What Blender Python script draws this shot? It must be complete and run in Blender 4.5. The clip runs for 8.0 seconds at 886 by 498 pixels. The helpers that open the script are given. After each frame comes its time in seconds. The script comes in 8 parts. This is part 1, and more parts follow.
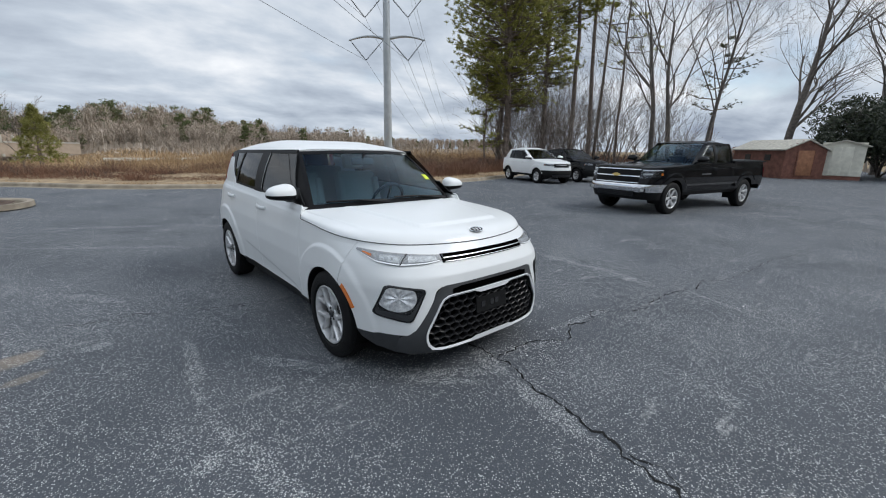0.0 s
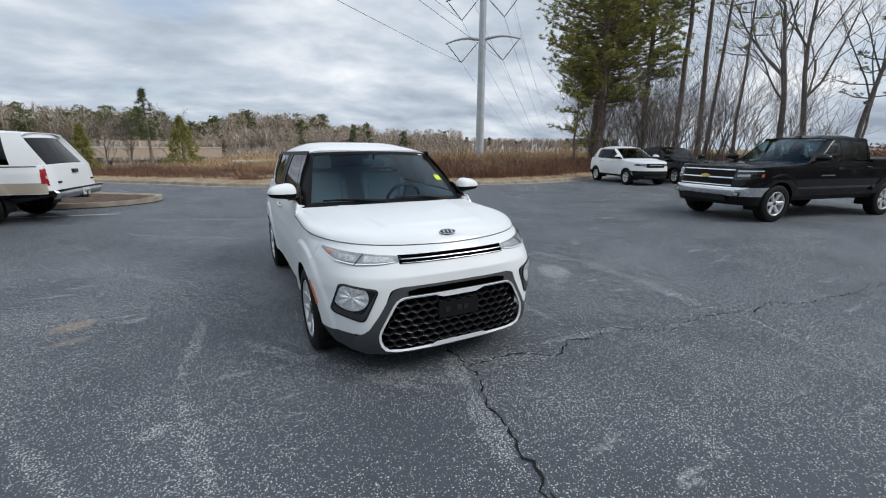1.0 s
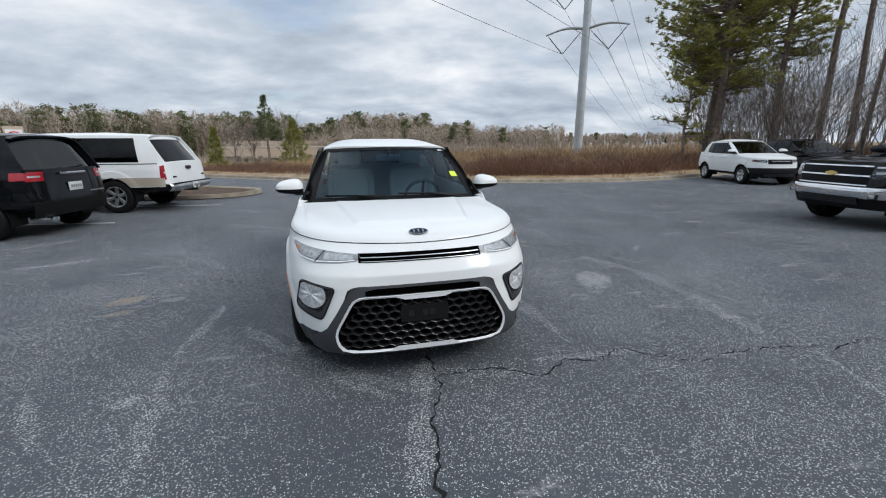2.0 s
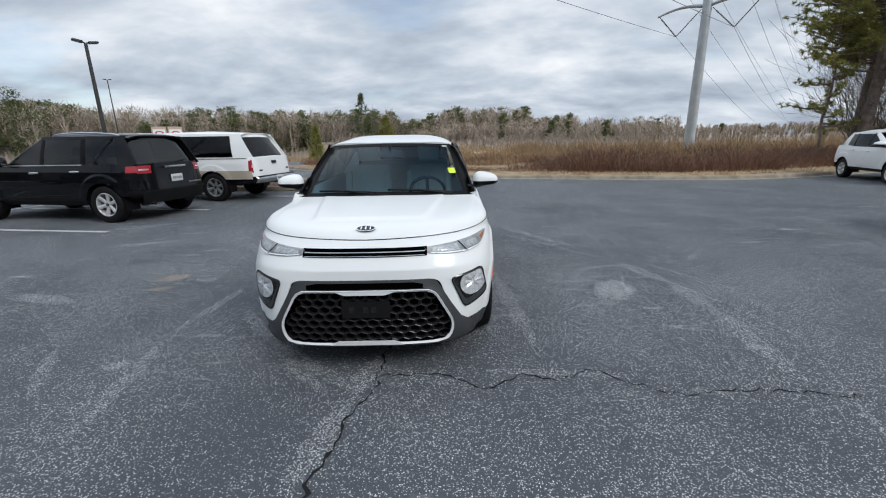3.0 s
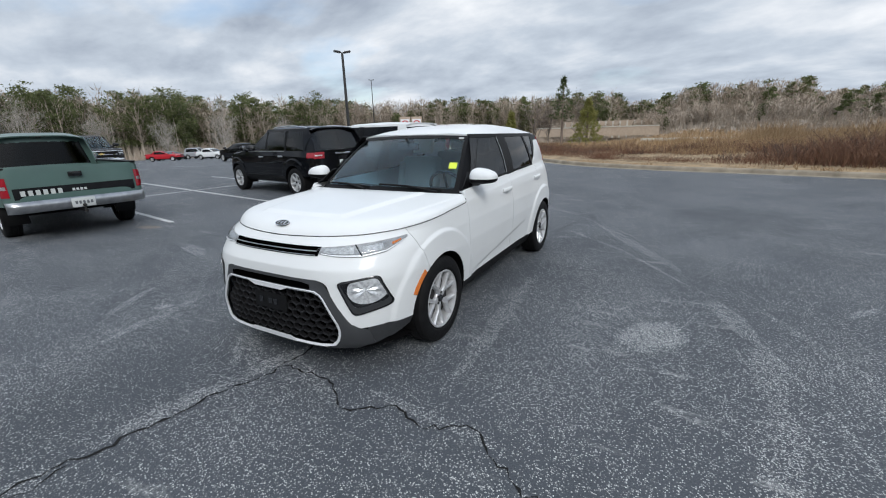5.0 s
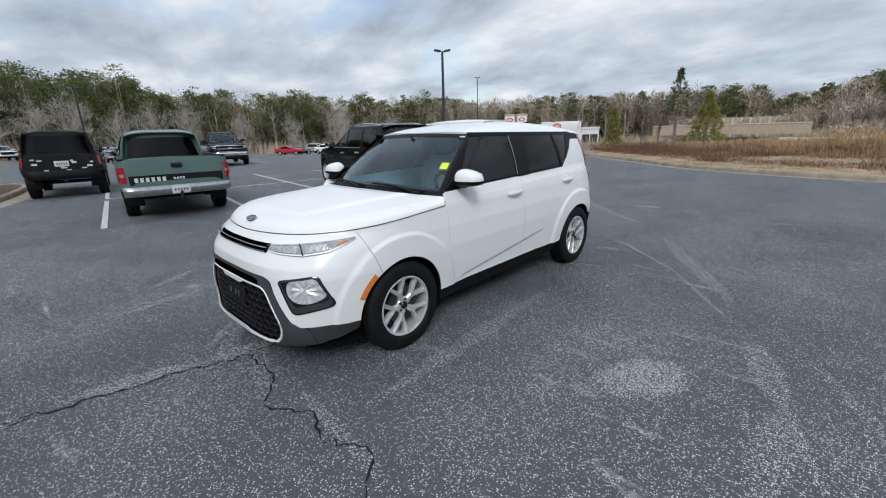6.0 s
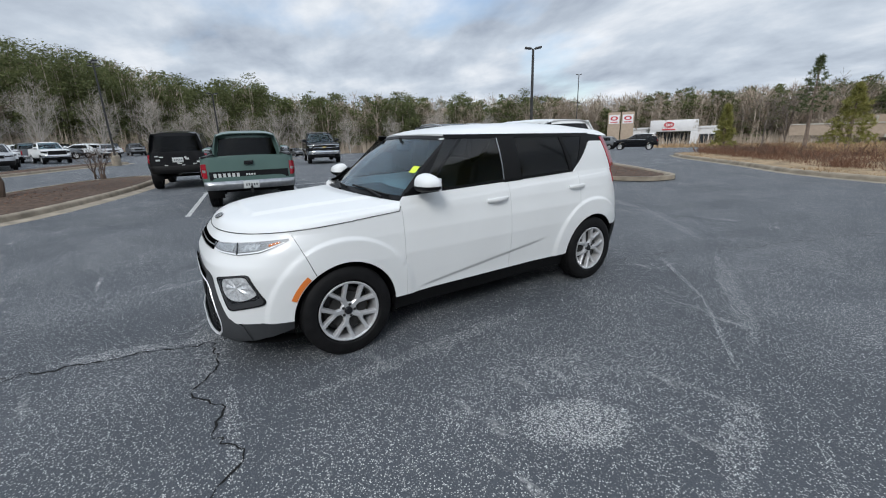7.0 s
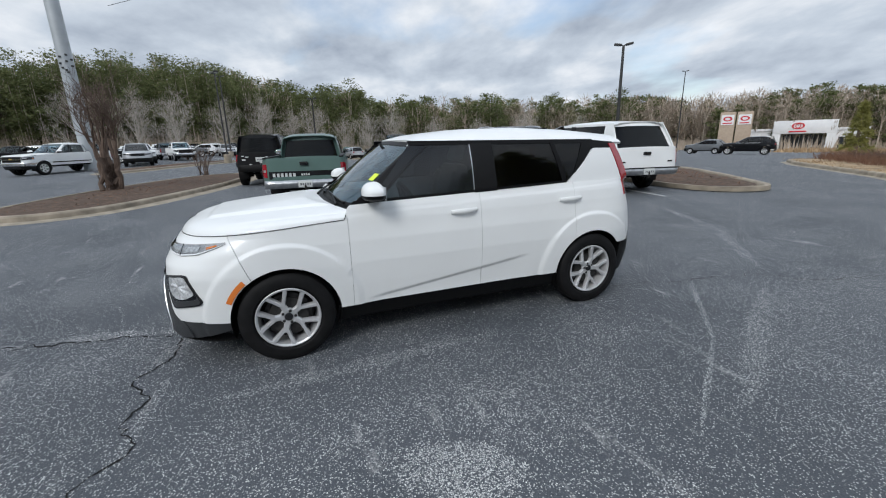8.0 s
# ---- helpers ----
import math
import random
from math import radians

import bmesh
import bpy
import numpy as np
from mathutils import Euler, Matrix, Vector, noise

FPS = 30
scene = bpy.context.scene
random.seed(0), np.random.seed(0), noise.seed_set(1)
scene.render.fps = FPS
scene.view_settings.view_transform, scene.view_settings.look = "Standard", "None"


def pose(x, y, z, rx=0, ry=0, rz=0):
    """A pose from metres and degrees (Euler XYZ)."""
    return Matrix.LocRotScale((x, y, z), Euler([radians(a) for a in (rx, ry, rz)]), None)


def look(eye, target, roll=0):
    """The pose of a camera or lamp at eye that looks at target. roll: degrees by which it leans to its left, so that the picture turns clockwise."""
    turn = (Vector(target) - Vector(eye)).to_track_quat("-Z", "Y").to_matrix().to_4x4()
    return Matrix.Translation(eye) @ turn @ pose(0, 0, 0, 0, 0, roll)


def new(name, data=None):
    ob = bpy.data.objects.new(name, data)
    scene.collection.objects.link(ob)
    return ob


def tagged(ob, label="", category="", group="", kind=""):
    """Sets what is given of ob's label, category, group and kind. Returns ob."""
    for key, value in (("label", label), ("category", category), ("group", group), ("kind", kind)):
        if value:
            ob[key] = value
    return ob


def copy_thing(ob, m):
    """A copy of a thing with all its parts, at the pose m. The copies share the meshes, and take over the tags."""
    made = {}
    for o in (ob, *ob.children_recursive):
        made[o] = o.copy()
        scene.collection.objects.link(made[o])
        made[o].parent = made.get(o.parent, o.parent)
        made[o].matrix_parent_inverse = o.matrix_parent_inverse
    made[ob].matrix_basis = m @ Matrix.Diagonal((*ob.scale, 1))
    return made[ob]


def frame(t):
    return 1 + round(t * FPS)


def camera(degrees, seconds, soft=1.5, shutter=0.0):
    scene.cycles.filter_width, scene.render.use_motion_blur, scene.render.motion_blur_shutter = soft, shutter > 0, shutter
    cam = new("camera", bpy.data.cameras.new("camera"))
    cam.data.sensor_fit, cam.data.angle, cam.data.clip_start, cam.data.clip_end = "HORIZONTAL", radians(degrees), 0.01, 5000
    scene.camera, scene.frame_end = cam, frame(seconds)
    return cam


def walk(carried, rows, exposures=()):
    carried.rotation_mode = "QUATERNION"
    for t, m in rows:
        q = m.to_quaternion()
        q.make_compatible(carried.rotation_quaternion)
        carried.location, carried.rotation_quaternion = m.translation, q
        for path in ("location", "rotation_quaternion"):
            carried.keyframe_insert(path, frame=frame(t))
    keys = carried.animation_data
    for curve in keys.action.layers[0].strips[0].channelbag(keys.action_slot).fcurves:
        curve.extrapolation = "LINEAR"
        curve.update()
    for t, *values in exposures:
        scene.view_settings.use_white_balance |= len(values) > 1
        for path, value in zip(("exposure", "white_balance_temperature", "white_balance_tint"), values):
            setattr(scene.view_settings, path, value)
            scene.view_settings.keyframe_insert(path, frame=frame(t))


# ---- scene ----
cam = camera(94.6, 8.0, soft=1.1)

PATH = [
    (0, (-2.099, -3.962, 1.523), (-0.818, -2.502, 1.047), 1.0),
    (0.5, (-1.711, -4.17, 1.511), (-0.609, -2.57, 1.036), 0.6),
    (1, (-1.332, -4.402, 1.528), (-0.429, -2.683, 1.049), 0.3),
    (1.5, (-0.899, -4.454, 1.535), (-0.211, -2.639, 1.053), -0.1),
    (1.7, (-0.727, -4.488, 1.502), (-0.129, -2.643, 1.017), -0.2),
    (2.8, (0.274, -4.571, 1.537), (0.375, -2.639, 1.029), -0.9),
    (3, (0.493, -4.563, 1.511), (0.501, -2.629, 0.999), -0.9),
    (3.5, (0.979, -4.459, 1.519), (0.746, -2.544, 0.992), -1.3),
    (4, (1.435, -4.259, 1.515), (0.958, -2.392, 0.979), -1.4),
    (4.5, (1.911, -4.094, 1.524), (1.194, -2.308, 0.978), -1.6),
    (5, (2.282, -3.766, 1.524), (1.335, -2.093, 0.971), -1.8),
    (5.2, (2.432, -3.651, 1.504), (1.401, -2.029, 0.951), -1.8),
    (6.3, (3.097, -2.782, 1.502), (1.67, -1.493, 0.954), -1.7),
    (6.5, (3.214, -2.604, 1.473), (1.728, -1.383, 0.927), -1.8),
    (7, (3.451, -2.177, 1.494), (1.834, -1.131, 0.955), -1.7),
    (7.5, (3.558, -1.688, 1.501), (1.835, -0.822, 0.971), -1.6),
    (8, (3.73, -1.221, 1.505), (1.925, -0.535, 0.984), -1.5),
]
walk(cam, [(t, look(eye, target, roll)) for t, eye, target, roll in PATH])

# ---- world and sun: bright broken overcast ----
SUN_ELEVATION, SUN_AZIMUTH = radians(40), radians(134)
world = bpy.data.worlds.new("sky")
scene.world = world
world.use_nodes = True


def build_sky():
    t = world.node_tree
    t.nodes.clear()
    out = t.nodes.new("ShaderNodeOutputWorld")
    sky = t.nodes.new("ShaderNodeTexSky")
    sky.sky_type, sky.sun_disc = "NISHITA", False
    sky.sun_elevation, sky.sun_rotation = SUN_ELEVATION, SUN_AZIMUTH
    blue = t.nodes.new("ShaderNodeBackground")
    blue.inputs["Strength"].default_value = 0.12
    t.links.new(sky.outputs[0], blue.inputs[0])
    # cloud deck: noise on a plane overhead, squeezed towards the horizon
    tc = t.nodes.new("ShaderNodeTexCoord")
    sep = t.nodes.new("ShaderNodeSeparateXYZ")
    t.links.new(tc.outputs["Generated"], sep.inputs[0])
    lift = t.nodes.new("ShaderNodeMath")
    lift.operation = "ADD"
    lift.inputs[1].default_value = 0.26
    t.links.new(sep.outputs["Z"], lift.inputs[0])
    clamp = t.nodes.new("ShaderNodeMath")
    clamp.operation = "MAXIMUM"
    clamp.inputs[1].default_value = 0.08
    t.links.new(lift.outputs[0], clamp.inputs[0])
    comb = t.nodes.new("ShaderNodeCombineXYZ")
    for axis in ("X", "Y"):
        d = t.nodes.new("ShaderNodeMath")
        d.operation = "DIVIDE"
        t.links.new(sep.outputs[axis], d.inputs[0])
        t.links.new(clamp.outputs[0], d.inputs[1])
        t.links.new(d.outputs[0], comb.inputs[axis])
    turn = t.nodes.new("ShaderNodeMapping")
    turn.inputs["Rotation"].default_value = (0, 0, radians(35))
    turn.inputs["Scale"].default_value = (1.0, 1.35, 1)
    t.links.new(comb.outputs[0], turn.inputs["Vector"])
    big = t.nodes.new("ShaderNodeTexNoise")
    big.inputs["Scale"].default_value = 1.25
    big.inputs["Detail"].default_value = 9
    big.inputs["Roughness"].default_value = 0.55
    big.inputs["Distortion"].default_value = 0.15
    t.links.new(turn.outputs[0], big.inputs["Vector"])
    tone = t.nodes.new("ShaderNodeValToRGB")
    tone.color_ramp.elements[0].position, tone.color_ramp.elements[0].color = 0.30, (0.28, 0.33, 0.415, 1)
    tone.color_ramp.elements[1].position, tone.color_ramp.elements[1].color = 0.72, (0.90, 0.92, 0.95, 1)
    mid = tone.color_ramp.elements.new(0.50)
    mid.color = (0.515, 0.58, 0.665, 1)
    t.links.new(big.outputs["Fac"], tone.inputs[0])
    cloud = t.nodes.new("ShaderNodeBackground")
    cloud.inputs["Strength"].default_value = 1.10
    t.links.new(tone.outputs[0], cloud.inputs[0])
    # an overcast sky is brighter overhead than at the horizon
    high = t.nodes.new("ShaderNodeMapRange")
    high.inputs[1].default_value, high.inputs[2].default_value = 0.30, 1.0
    high.inputs[3].default_value, high.inputs[4].default_value = 0.92, 1.75
    t.links.new(sep.outputs["Z"], high.inputs[0])
    t.links.new(high.outputs[0], cloud.inputs["Strength"])
    gap = t.nodes.new("ShaderNodeTexNoise")
    gap.inputs["Scale"].default_value = 0.75
    gap.inputs["Detail"].default_value = 6
    t.links.new(turn.outputs[0], gap.inputs["Vector"])
    cover = t.nodes.new("ShaderNodeValToRGB")
    cover.color_ramp.elements[0].position, cover.color_ramp.elements[0].color = 0.35, (0, 0, 0, 1)
    cover.color_ramp.elements[1].position, cover.color_ramp.elements[1].color = 0.50, (1, 1, 1, 1)
    toward = t.nodes.new("ShaderNodeVectorMath")
    toward.operation = "DOT_PRODUCT"
    az, el = radians(137), radians(21)
    toward.inputs[1].default_value = (math.cos(az) * math.cos(el), math.sin(az) * math.cos(el), math.sin(el))
    t.links.new(tc.outputs["Generated"], toward.inputs[0])
    thin = t.nodes.new("ShaderNodeMapRange")
    thin.inputs[1].default_value, thin.inputs[2].default_value = 0.955, 0.998
    thin.inputs[3].default_value, thin.inputs[4].default_value = 0.09, -0.13
    t.links.new(toward.outputs["Value"], thin.inputs[0])
    total = t.nodes.new("ShaderNodeMath")
    total.operation = "ADD"
    t.links.new(gap.outputs["Fac"], total.inputs[0])
    t.links.new(thin.outputs[0], total.inputs[1])
    # thinner cloud overhead
    top = t.nodes.new("ShaderNodeMapRange")
    top.inputs[1].default_value, top.inputs[2].default_value = 0.62, 0.92
    top.inputs[3].default_value, top.inputs[4].default_value = 0.0, -0.13
    t.links.new(sep.outputs["Z"], top.inputs[0])
    whole = t.nodes.new("ShaderNodeMath")
    whole.operation = "ADD"
    t.links.new(total.outputs[0], whole.inputs[0])
    t.links.new(top.outputs[0], whole.inputs[1])
    t.links.new(whole.outputs[0], cover.inputs[0])
    mix = t.nodes.new("ShaderNodeMixShader")
    t.links.new(cover.outputs[0], mix.inputs[0])
    t.links.new(blue.outputs[0], mix.inputs[1])
    t.links.new(cloud.outputs[0], mix.inputs[2])
    t.links.new(mix.outputs[0], out.inputs[0])


build_sky()
sun_data = bpy.data.lights.new("sun", "SUN")
sun_data.energy, sun_data.angle, sun_data.color = 1.45, radians(20), (1.0, 0.995, 0.985)
sun = new("sun", sun_data)
sun.matrix_world = look((50 * math.sin(SUN_AZIMUTH) * math.cos(SUN_ELEVATION), 50 * math.cos(SUN_AZIMUTH) * math.cos(SUN_ELEVATION), 50 * math.sin(SUN_ELEVATION)), (0, 0, 0))
scene.view_settings.exposure = 0.28

# ---- materials ----
MATS = {}


def rgba(c):
    return (c[0], c[1], c[2], 1)


def plain(name, colour, rough=0.5, metal=0.0, coat=0.0, spec=0.5, vary=0.0, scale=8.0, bump=0.0, bump_scale=60.0, trans=0.0, ior=1.45, emit=0.0):
    """A principled material with noise in its colour and relief."""
    if name in MATS:
        return MATS[name]
    m = bpy.data.materials.new(name)
    m.use_nodes = True
    t = m.node_tree
    b = t.nodes["Principled BSDF"]
    b.inputs["Base Color"].default_value = rgba(colour)
    b.inputs["Roughness"].default_value = rough
    b.inputs["Metallic"].default_value = metal
    b.inputs["Coat Weight"].default_value = coat
    b.inputs["Coat Roughness"].default_value = 0.04
    b.inputs["Specular IOR Level"].default_value = spec
    b.inputs["IOR"].default_value = ior
    b.inputs["Transmission Weight"].default_value = trans
    if emit:
        b.inputs["Emission Color"].default_value = rgba(colour)
        b.inputs["Emission Strength"].default_value = emit
    geo = t.nodes.new("ShaderNodeNewGeometry")
    if vary:
        n = t.nodes.new("ShaderNodeTexNoise")
        n.inputs["Scale"].default_value, n.inputs["Detail"].default_value = scale, 8
        t.links.new(geo.outputs["Position"], n.inputs["Vector"])
        r = t.nodes.new("ShaderNodeValToRGB")
        r.color_ramp.elements[0].position, r.color_ramp.elements[1].position = 0.3, 0.7
        r.color_ramp.elements[0].color = rgba([max(0, v * (1 - vary)) for v in colour])
        r.color_ramp.elements[1].color = rgba([min(1, v * (1 + vary)) for v in colour])
        t.links.new(n.outputs["Fac"], r.inputs[0])
        t.links.new(r.outputs[0], b.inputs["Base Color"])
    if bump:
        n2 = t.nodes.new("ShaderNodeTexNoise")
        n2.inputs["Scale"].default_value, n2.inputs["Detail"].default_value = bump_scale, 6
        t.links.new(geo.outputs["Position"], n2.inputs["Vector"])
        bp = t.nodes.new("ShaderNodeBump")
        bp.inputs["Strength"].default_value, bp.inputs["Distance"].default_value = bump, 0.01
        t.links.new(n2.outputs["Fac"], bp.inputs["Height"])
        t.links.new(bp.outputs[0], b.inputs["Normal"])
    MATS[name] = m
    return m


def paint(name, colour, rough=0.35, metal=0.0, dirt=0.06):
    """Car paint under clear coat, a little dusty low down and in patches."""
    if name in MATS:
        return MATS[name]
    m = plain(name, colour, rough=rough, metal=metal, coat=0.36, spec=0.25, vary=dirt, scale=2.2)
    return m


def glass(name, tint, gloss=0.02, ior=1.5):
    """Window glass: tinted see-through, with a Fresnel gloss."""
    if name in MATS:
        return MATS[name]
    m = bpy.data.materials.new(name)
    m.use_nodes = True
    t = m.node_tree
    t.nodes.clear()
    out = t.nodes.new("ShaderNodeOutputMaterial")
    tr = t.nodes.new("ShaderNodeBsdfTransparent")
    tr.inputs[0].default_value = rgba(tint)
    gl = t.nodes.new("ShaderNodeBsdfGlossy")
    gl.inputs["Roughness"].default_value = gloss
    # the same gloss from both sides: base reflectance, rising towards grazing angles
    r0 = ((ior - 1) / (ior + 1)) ** 2
    lw = t.nodes.new("ShaderNodeLayerWeight")
    lw.inputs[0].default_value = 0.5
    pw = t.nodes.new("ShaderNodeMath")
    pw.operation, pw.inputs[1].default_value = "POWER", 5.0
    t.links.new(lw.outputs["Facing"], pw.inputs[0])
    fr = t.nodes.new("ShaderNodeMath")
    fr.operation, fr.inputs[1].default_value, fr.inputs[2].default_value = "MULTIPLY_ADD", 1 - r0, r0
    t.links.new(pw.outputs[0], fr.inputs[0])
    mx = t.nodes.new("ShaderNodeMixShader")
    t.links.new(fr.outputs[0], mx.inputs[0])
    t.links.new(tr.outputs[0], mx.inputs[1])
    t.links.new(gl.outputs[0], mx.inputs[2])
    t.links.new(mx.outputs[0], out.inputs[0])
    MATS[name] = m
    return m


WHITE_PAINT = paint("white paint", (0.745, 0.76, 0.757), 0.38, dirt=0.02)
BLACK_PAINT = plain("black paint", (0.004, 0.0045, 0.006), 0.6, coat=0.6, spec=0.0, vary=0.1)
GREEN_PAINT = paint("grey green paint", (0.095, 0.155, 0.14), 0.4, 0.2)
DARK_PAINT = plain("charcoal paint", (0.010, 0.0105, 0.012), 0.7, spec=0.1, coat=0.4, vary=0.2)
RED_PAINT = paint("red paint", (0.45, 0.02, 0.03), 0.3)
SILVER_PAINT = paint("silver paint", (0.45, 0.46, 0.48), 0.35, 0.5)
GREY_PAINT = paint("grey paint", (0.16, 0.17, 0.18), 0.35, 0.4)
BLUE_PAINT = paint("blue paint", (0.03, 0.07, 0.18), 0.35, 0.2)
TAN_PAINT = paint("tan paint", (0.40, 0.35, 0.28), 0.4)
BLACK_GLOSS = plain("gloss black trim", (0.006, 0.006, 0.007), 0.15, coat=0.6)
MESH_BLACK = plain("black grille mesh", (0.012, 0.012, 0.013), 0.28, spec=0.35)
SATIN_BLACK = plain("satin black trim", (0.005, 0.005, 0.0055), 0.45, spec=0.15)
BLACK_PLASTIC = plain("black plastic", (0.005, 0.005, 0.0053), 0.5, spec=0.25, bump=0.1, bump_scale=300)
GREY_PLASTIC = plain("dark grey plastic", (0.042, 0.044, 0.047), 0.42, vary=0.12, bump=0.12, bump_scale=350)
CHROME = plain("chrome", (0.75, 0.76, 0.78), 0.12, 1.0)
DULL_CHROME = plain("weathered chrome", (0.40, 0.41, 0.42), 0.3, 0.85, vary=0.2, scale=9)
SATIN = plain("satin silver trim", (0.62, 0.63, 0.65), 0.3, 0.9)
ALLOY = plain("silver alloy", (0.64, 0.645, 0.65), 0.32, 0.55, coat=0.3, vary=0.08, scale=20)
RUBBER = plain("tyre rubber", (0.0065, 0.0065, 0.007), 0.65, spec=0.25, vary=0.35, scale=14, bump=0.25, bump_scale=120)
BRAKE = plain("brake steel", (0.035, 0.034, 0.033), 0.55, 0.5, vary=0.3, scale=30)
CLEAR_GLASS = glass("windscreen glass", (0.74, 0.89, 0.96), ior=1.42)
TINT_GLASS = glass("tinted glass", (0.34, 0.355, 0.365), ior=1.55)
DARK_GLASS = glass("dark privacy glass", (0.20, 0.205, 0.21), ior=1.42)
SIDE_GLASS = glass("lightly tinted glass", (0.60, 0.64, 0.65), ior=1.5)
LENS_CLEAR = glass("clear lamp lens", (0.95, 0.96, 0.97), 0.03, 1.35)
LENS_RED = plain("red lamp lens", (0.30, 0.008, 0.018), 0.2, coat=0.7)
LENS_AMBER = plain("amber lens", (0.75, 0.20, 0.03), 0.2, coat=1.0)
CLOTH = plain("grey beige seat cloth", (0.62, 0.58, 0.52), 0.9, vary=0.12, scale=40, bump=0.2)
INTERIOR = plain("dark cabin trim", (0.02, 0.021, 0.023), 0.7, vary=0.2)
PLATE = plain("number plate white", (0.55, 0.57, 0.56), 0.4)
YELLOW = plain("yellow sticker", (0.62, 0.75, 0.06), 0.6)
REFLECTOR = plain("bright lamp reflector", (0.78, 0.79, 0.79), 0.22, 0.45, vary=0.3, scale=60)
BRIGHT = plain("bright silver trim", (0.80, 0.81, 0.82), 0.28, 0.3, coat=0.4)
# lightless black that paints in the shade inside grille openings
SHADE_BLACK = plain("flat black for shaded openings", (0.0015, 0.0015, 0.0015), 1.0, spec=0.0)
GOLD = plain("dull gold trim", (0.55, 0.40, 0.14), 0.35, 0.6)
SEAM_SHADE = plain("dark shade of a panel seam", (0.03, 0.03, 0.032), 0.8)
LAMP_SILVER = plain("silver lamp housing", (0.34, 0.34, 0.335), 0.4, 0.2, vary=0.3, scale=25)
LAMP_CHROME = plain("soft lamp reflector", (0.50, 0.50, 0.49), 0.32, 0.6, vary=0.35, scale=45)

# ---- mesh tools ----
def mesh_of(name, verts, faces, material=None, smooth=True):
    me = bpy.data.meshes.new(name)
    me.from_pydata([tuple(v) for v in verts], [], faces)
    if material:
        me.materials.append(material)
    me.update()
    if smooth:
        me.shade_smooth()
    return me


def thing(name, label, category, at=None, group="", kind=""):
    """An Empty that holds the parts of one thing."""
    ob = new(name)
    ob.empty_display_size = 0.1
    if at is not None:
        ob.matrix_world = at
    return tagged(ob, label, category, group, kind)


def part(name, me, parent, label=""):
    ob = new(name, me)
    ob.parent = parent
    if label:
        tagged(ob, label)
    return ob


def from_bm(name, bm, material, smooth=False):
    me = bpy.data.meshes.new(name)
    bmesh.ops.recalc_face_normals(bm, faces=bm.faces)
    bm.to_mesh(me)
    bm.free()
    me.materials.append(material)
    if smooth:
        me.shade_smooth()
        me.set_sharp_from_angle(angle=radians(38))
    return me


def sheet(name, fn, us, vs, material, thick=0.0, smooth=True, sharp=40):
    """A grid over fn(u, v), given a thickness behind it."""
    bm = bmesh.new()
    rows = [[bm.verts.new(fn(u, v)) for v in vs] for u in us]
    for a in range(len(us) - 1):
        for b in range(len(vs) - 1):
            q = [rows[a][b], rows[a + 1][b], rows[a + 1][b + 1], rows[a][b + 1]]
            try:
                bm.faces.new(q)
            except ValueError:
                pass
    bmesh.ops.remove_doubles(bm, verts=bm.verts, dist=1e-5)
    bmesh.ops.recalc_face_normals(bm, faces=bm.faces)
    if thick:
        bmesh.ops.solidify(bm, geom=bm.faces[:], thickness=thick)
    me = bpy.data.meshes.new(name)
    bm.to_mesh(me)
    bm.free()
    me.materials.append(material)
    if smooth:
        me.shade_smooth()
        me.set_sharp_from_angle(angle=radians(sharp))
    return me


def box(bm, x0, x1, y0, y1, z0, z1, bevel=0.0, m=None):
    made = bmesh.ops.create_cube(bm, size=1, matrix=(m or Matrix.Identity(4)) @ Matrix.Translation(((x0 + x1) / 2, (y0 + y1) / 2, (z0 + z1) / 2)) @ Matrix.Diagonal((x1 - x0, y1 - y0, z1 - z0, 1)))
    if bevel:
        edges = list({e for v in made["verts"] for e in v.link_edges})
        bmesh.ops.bevel(bm, geom=edges, offset=bevel, segments=2, affect="EDGES", profile=0.5)


def box_mesh(name, x0, x1, y0, y1, z0, z1, material, bevel=0.0, m=None):
    bm = bmesh.new()
    box(bm, x0, x1, y0, y1, z0, z1, bevel, m)
    return from_bm(name, bm, material, bevel > 0)


def tube(bm, a, b, r0, r1=None, sides=8, caps=True):
    """A tapered rod from a to b."""
    r1 = r0 if r1 is None else r1
    a, b = Vector(a), Vector(b)
    d = b - a
    if d.length < 1e-6:
        return
    q = d.to_track_quat("Z", "Y").to_matrix()
    ring = [[bm.verts.new(p + q @ Vector((r * math.cos(k * math.tau / sides), r * math.sin(k * math.tau / sides), 0))) for k in range(sides)] for p, r in ((a, r0), (b, r1))]
    for k in range(sides):
        bm.faces.new((ring[0][k], ring[0][(k + 1) % sides], ring[1][(k + 1) % sides], ring[1][k]))
    if caps:
        bm.faces.new(ring[0][::-1])
        bm.faces.new(ring[1])


def sweep(bm, pts, r0, r1=None, sides=6, caps=True):
    """One bent rod through all the points, tapering from r0 to r1."""
    r1 = r0 if r1 is None else r1
    pts = [Vector(p) for p in pts]
    rings, n = [], len(pts)
    for k, p in enumerate(pts):
        d = pts[min(n - 1, k + 1)] - pts[max(0, k - 1)]
        q = d.to_track_quat("Z", "Y").to_matrix()
        r = lerp(r0, r1, k / (n - 1))
        rings.append([bm.verts.new(p + q @ Vector((r * math.cos(a * math.tau / sides), r * math.sin(a * math.tau / sides), 0))) for a in range(sides)])
    for a, b in zip(rings, rings[1:]):
        for k in range(sides):
            bm.faces.new((a[k], a[(k + 1) % sides], b[(k + 1) % sides], b[k]))
    if caps:
        bm.faces.new(rings[0][::-1])
        bm.faces.new(rings[-1])


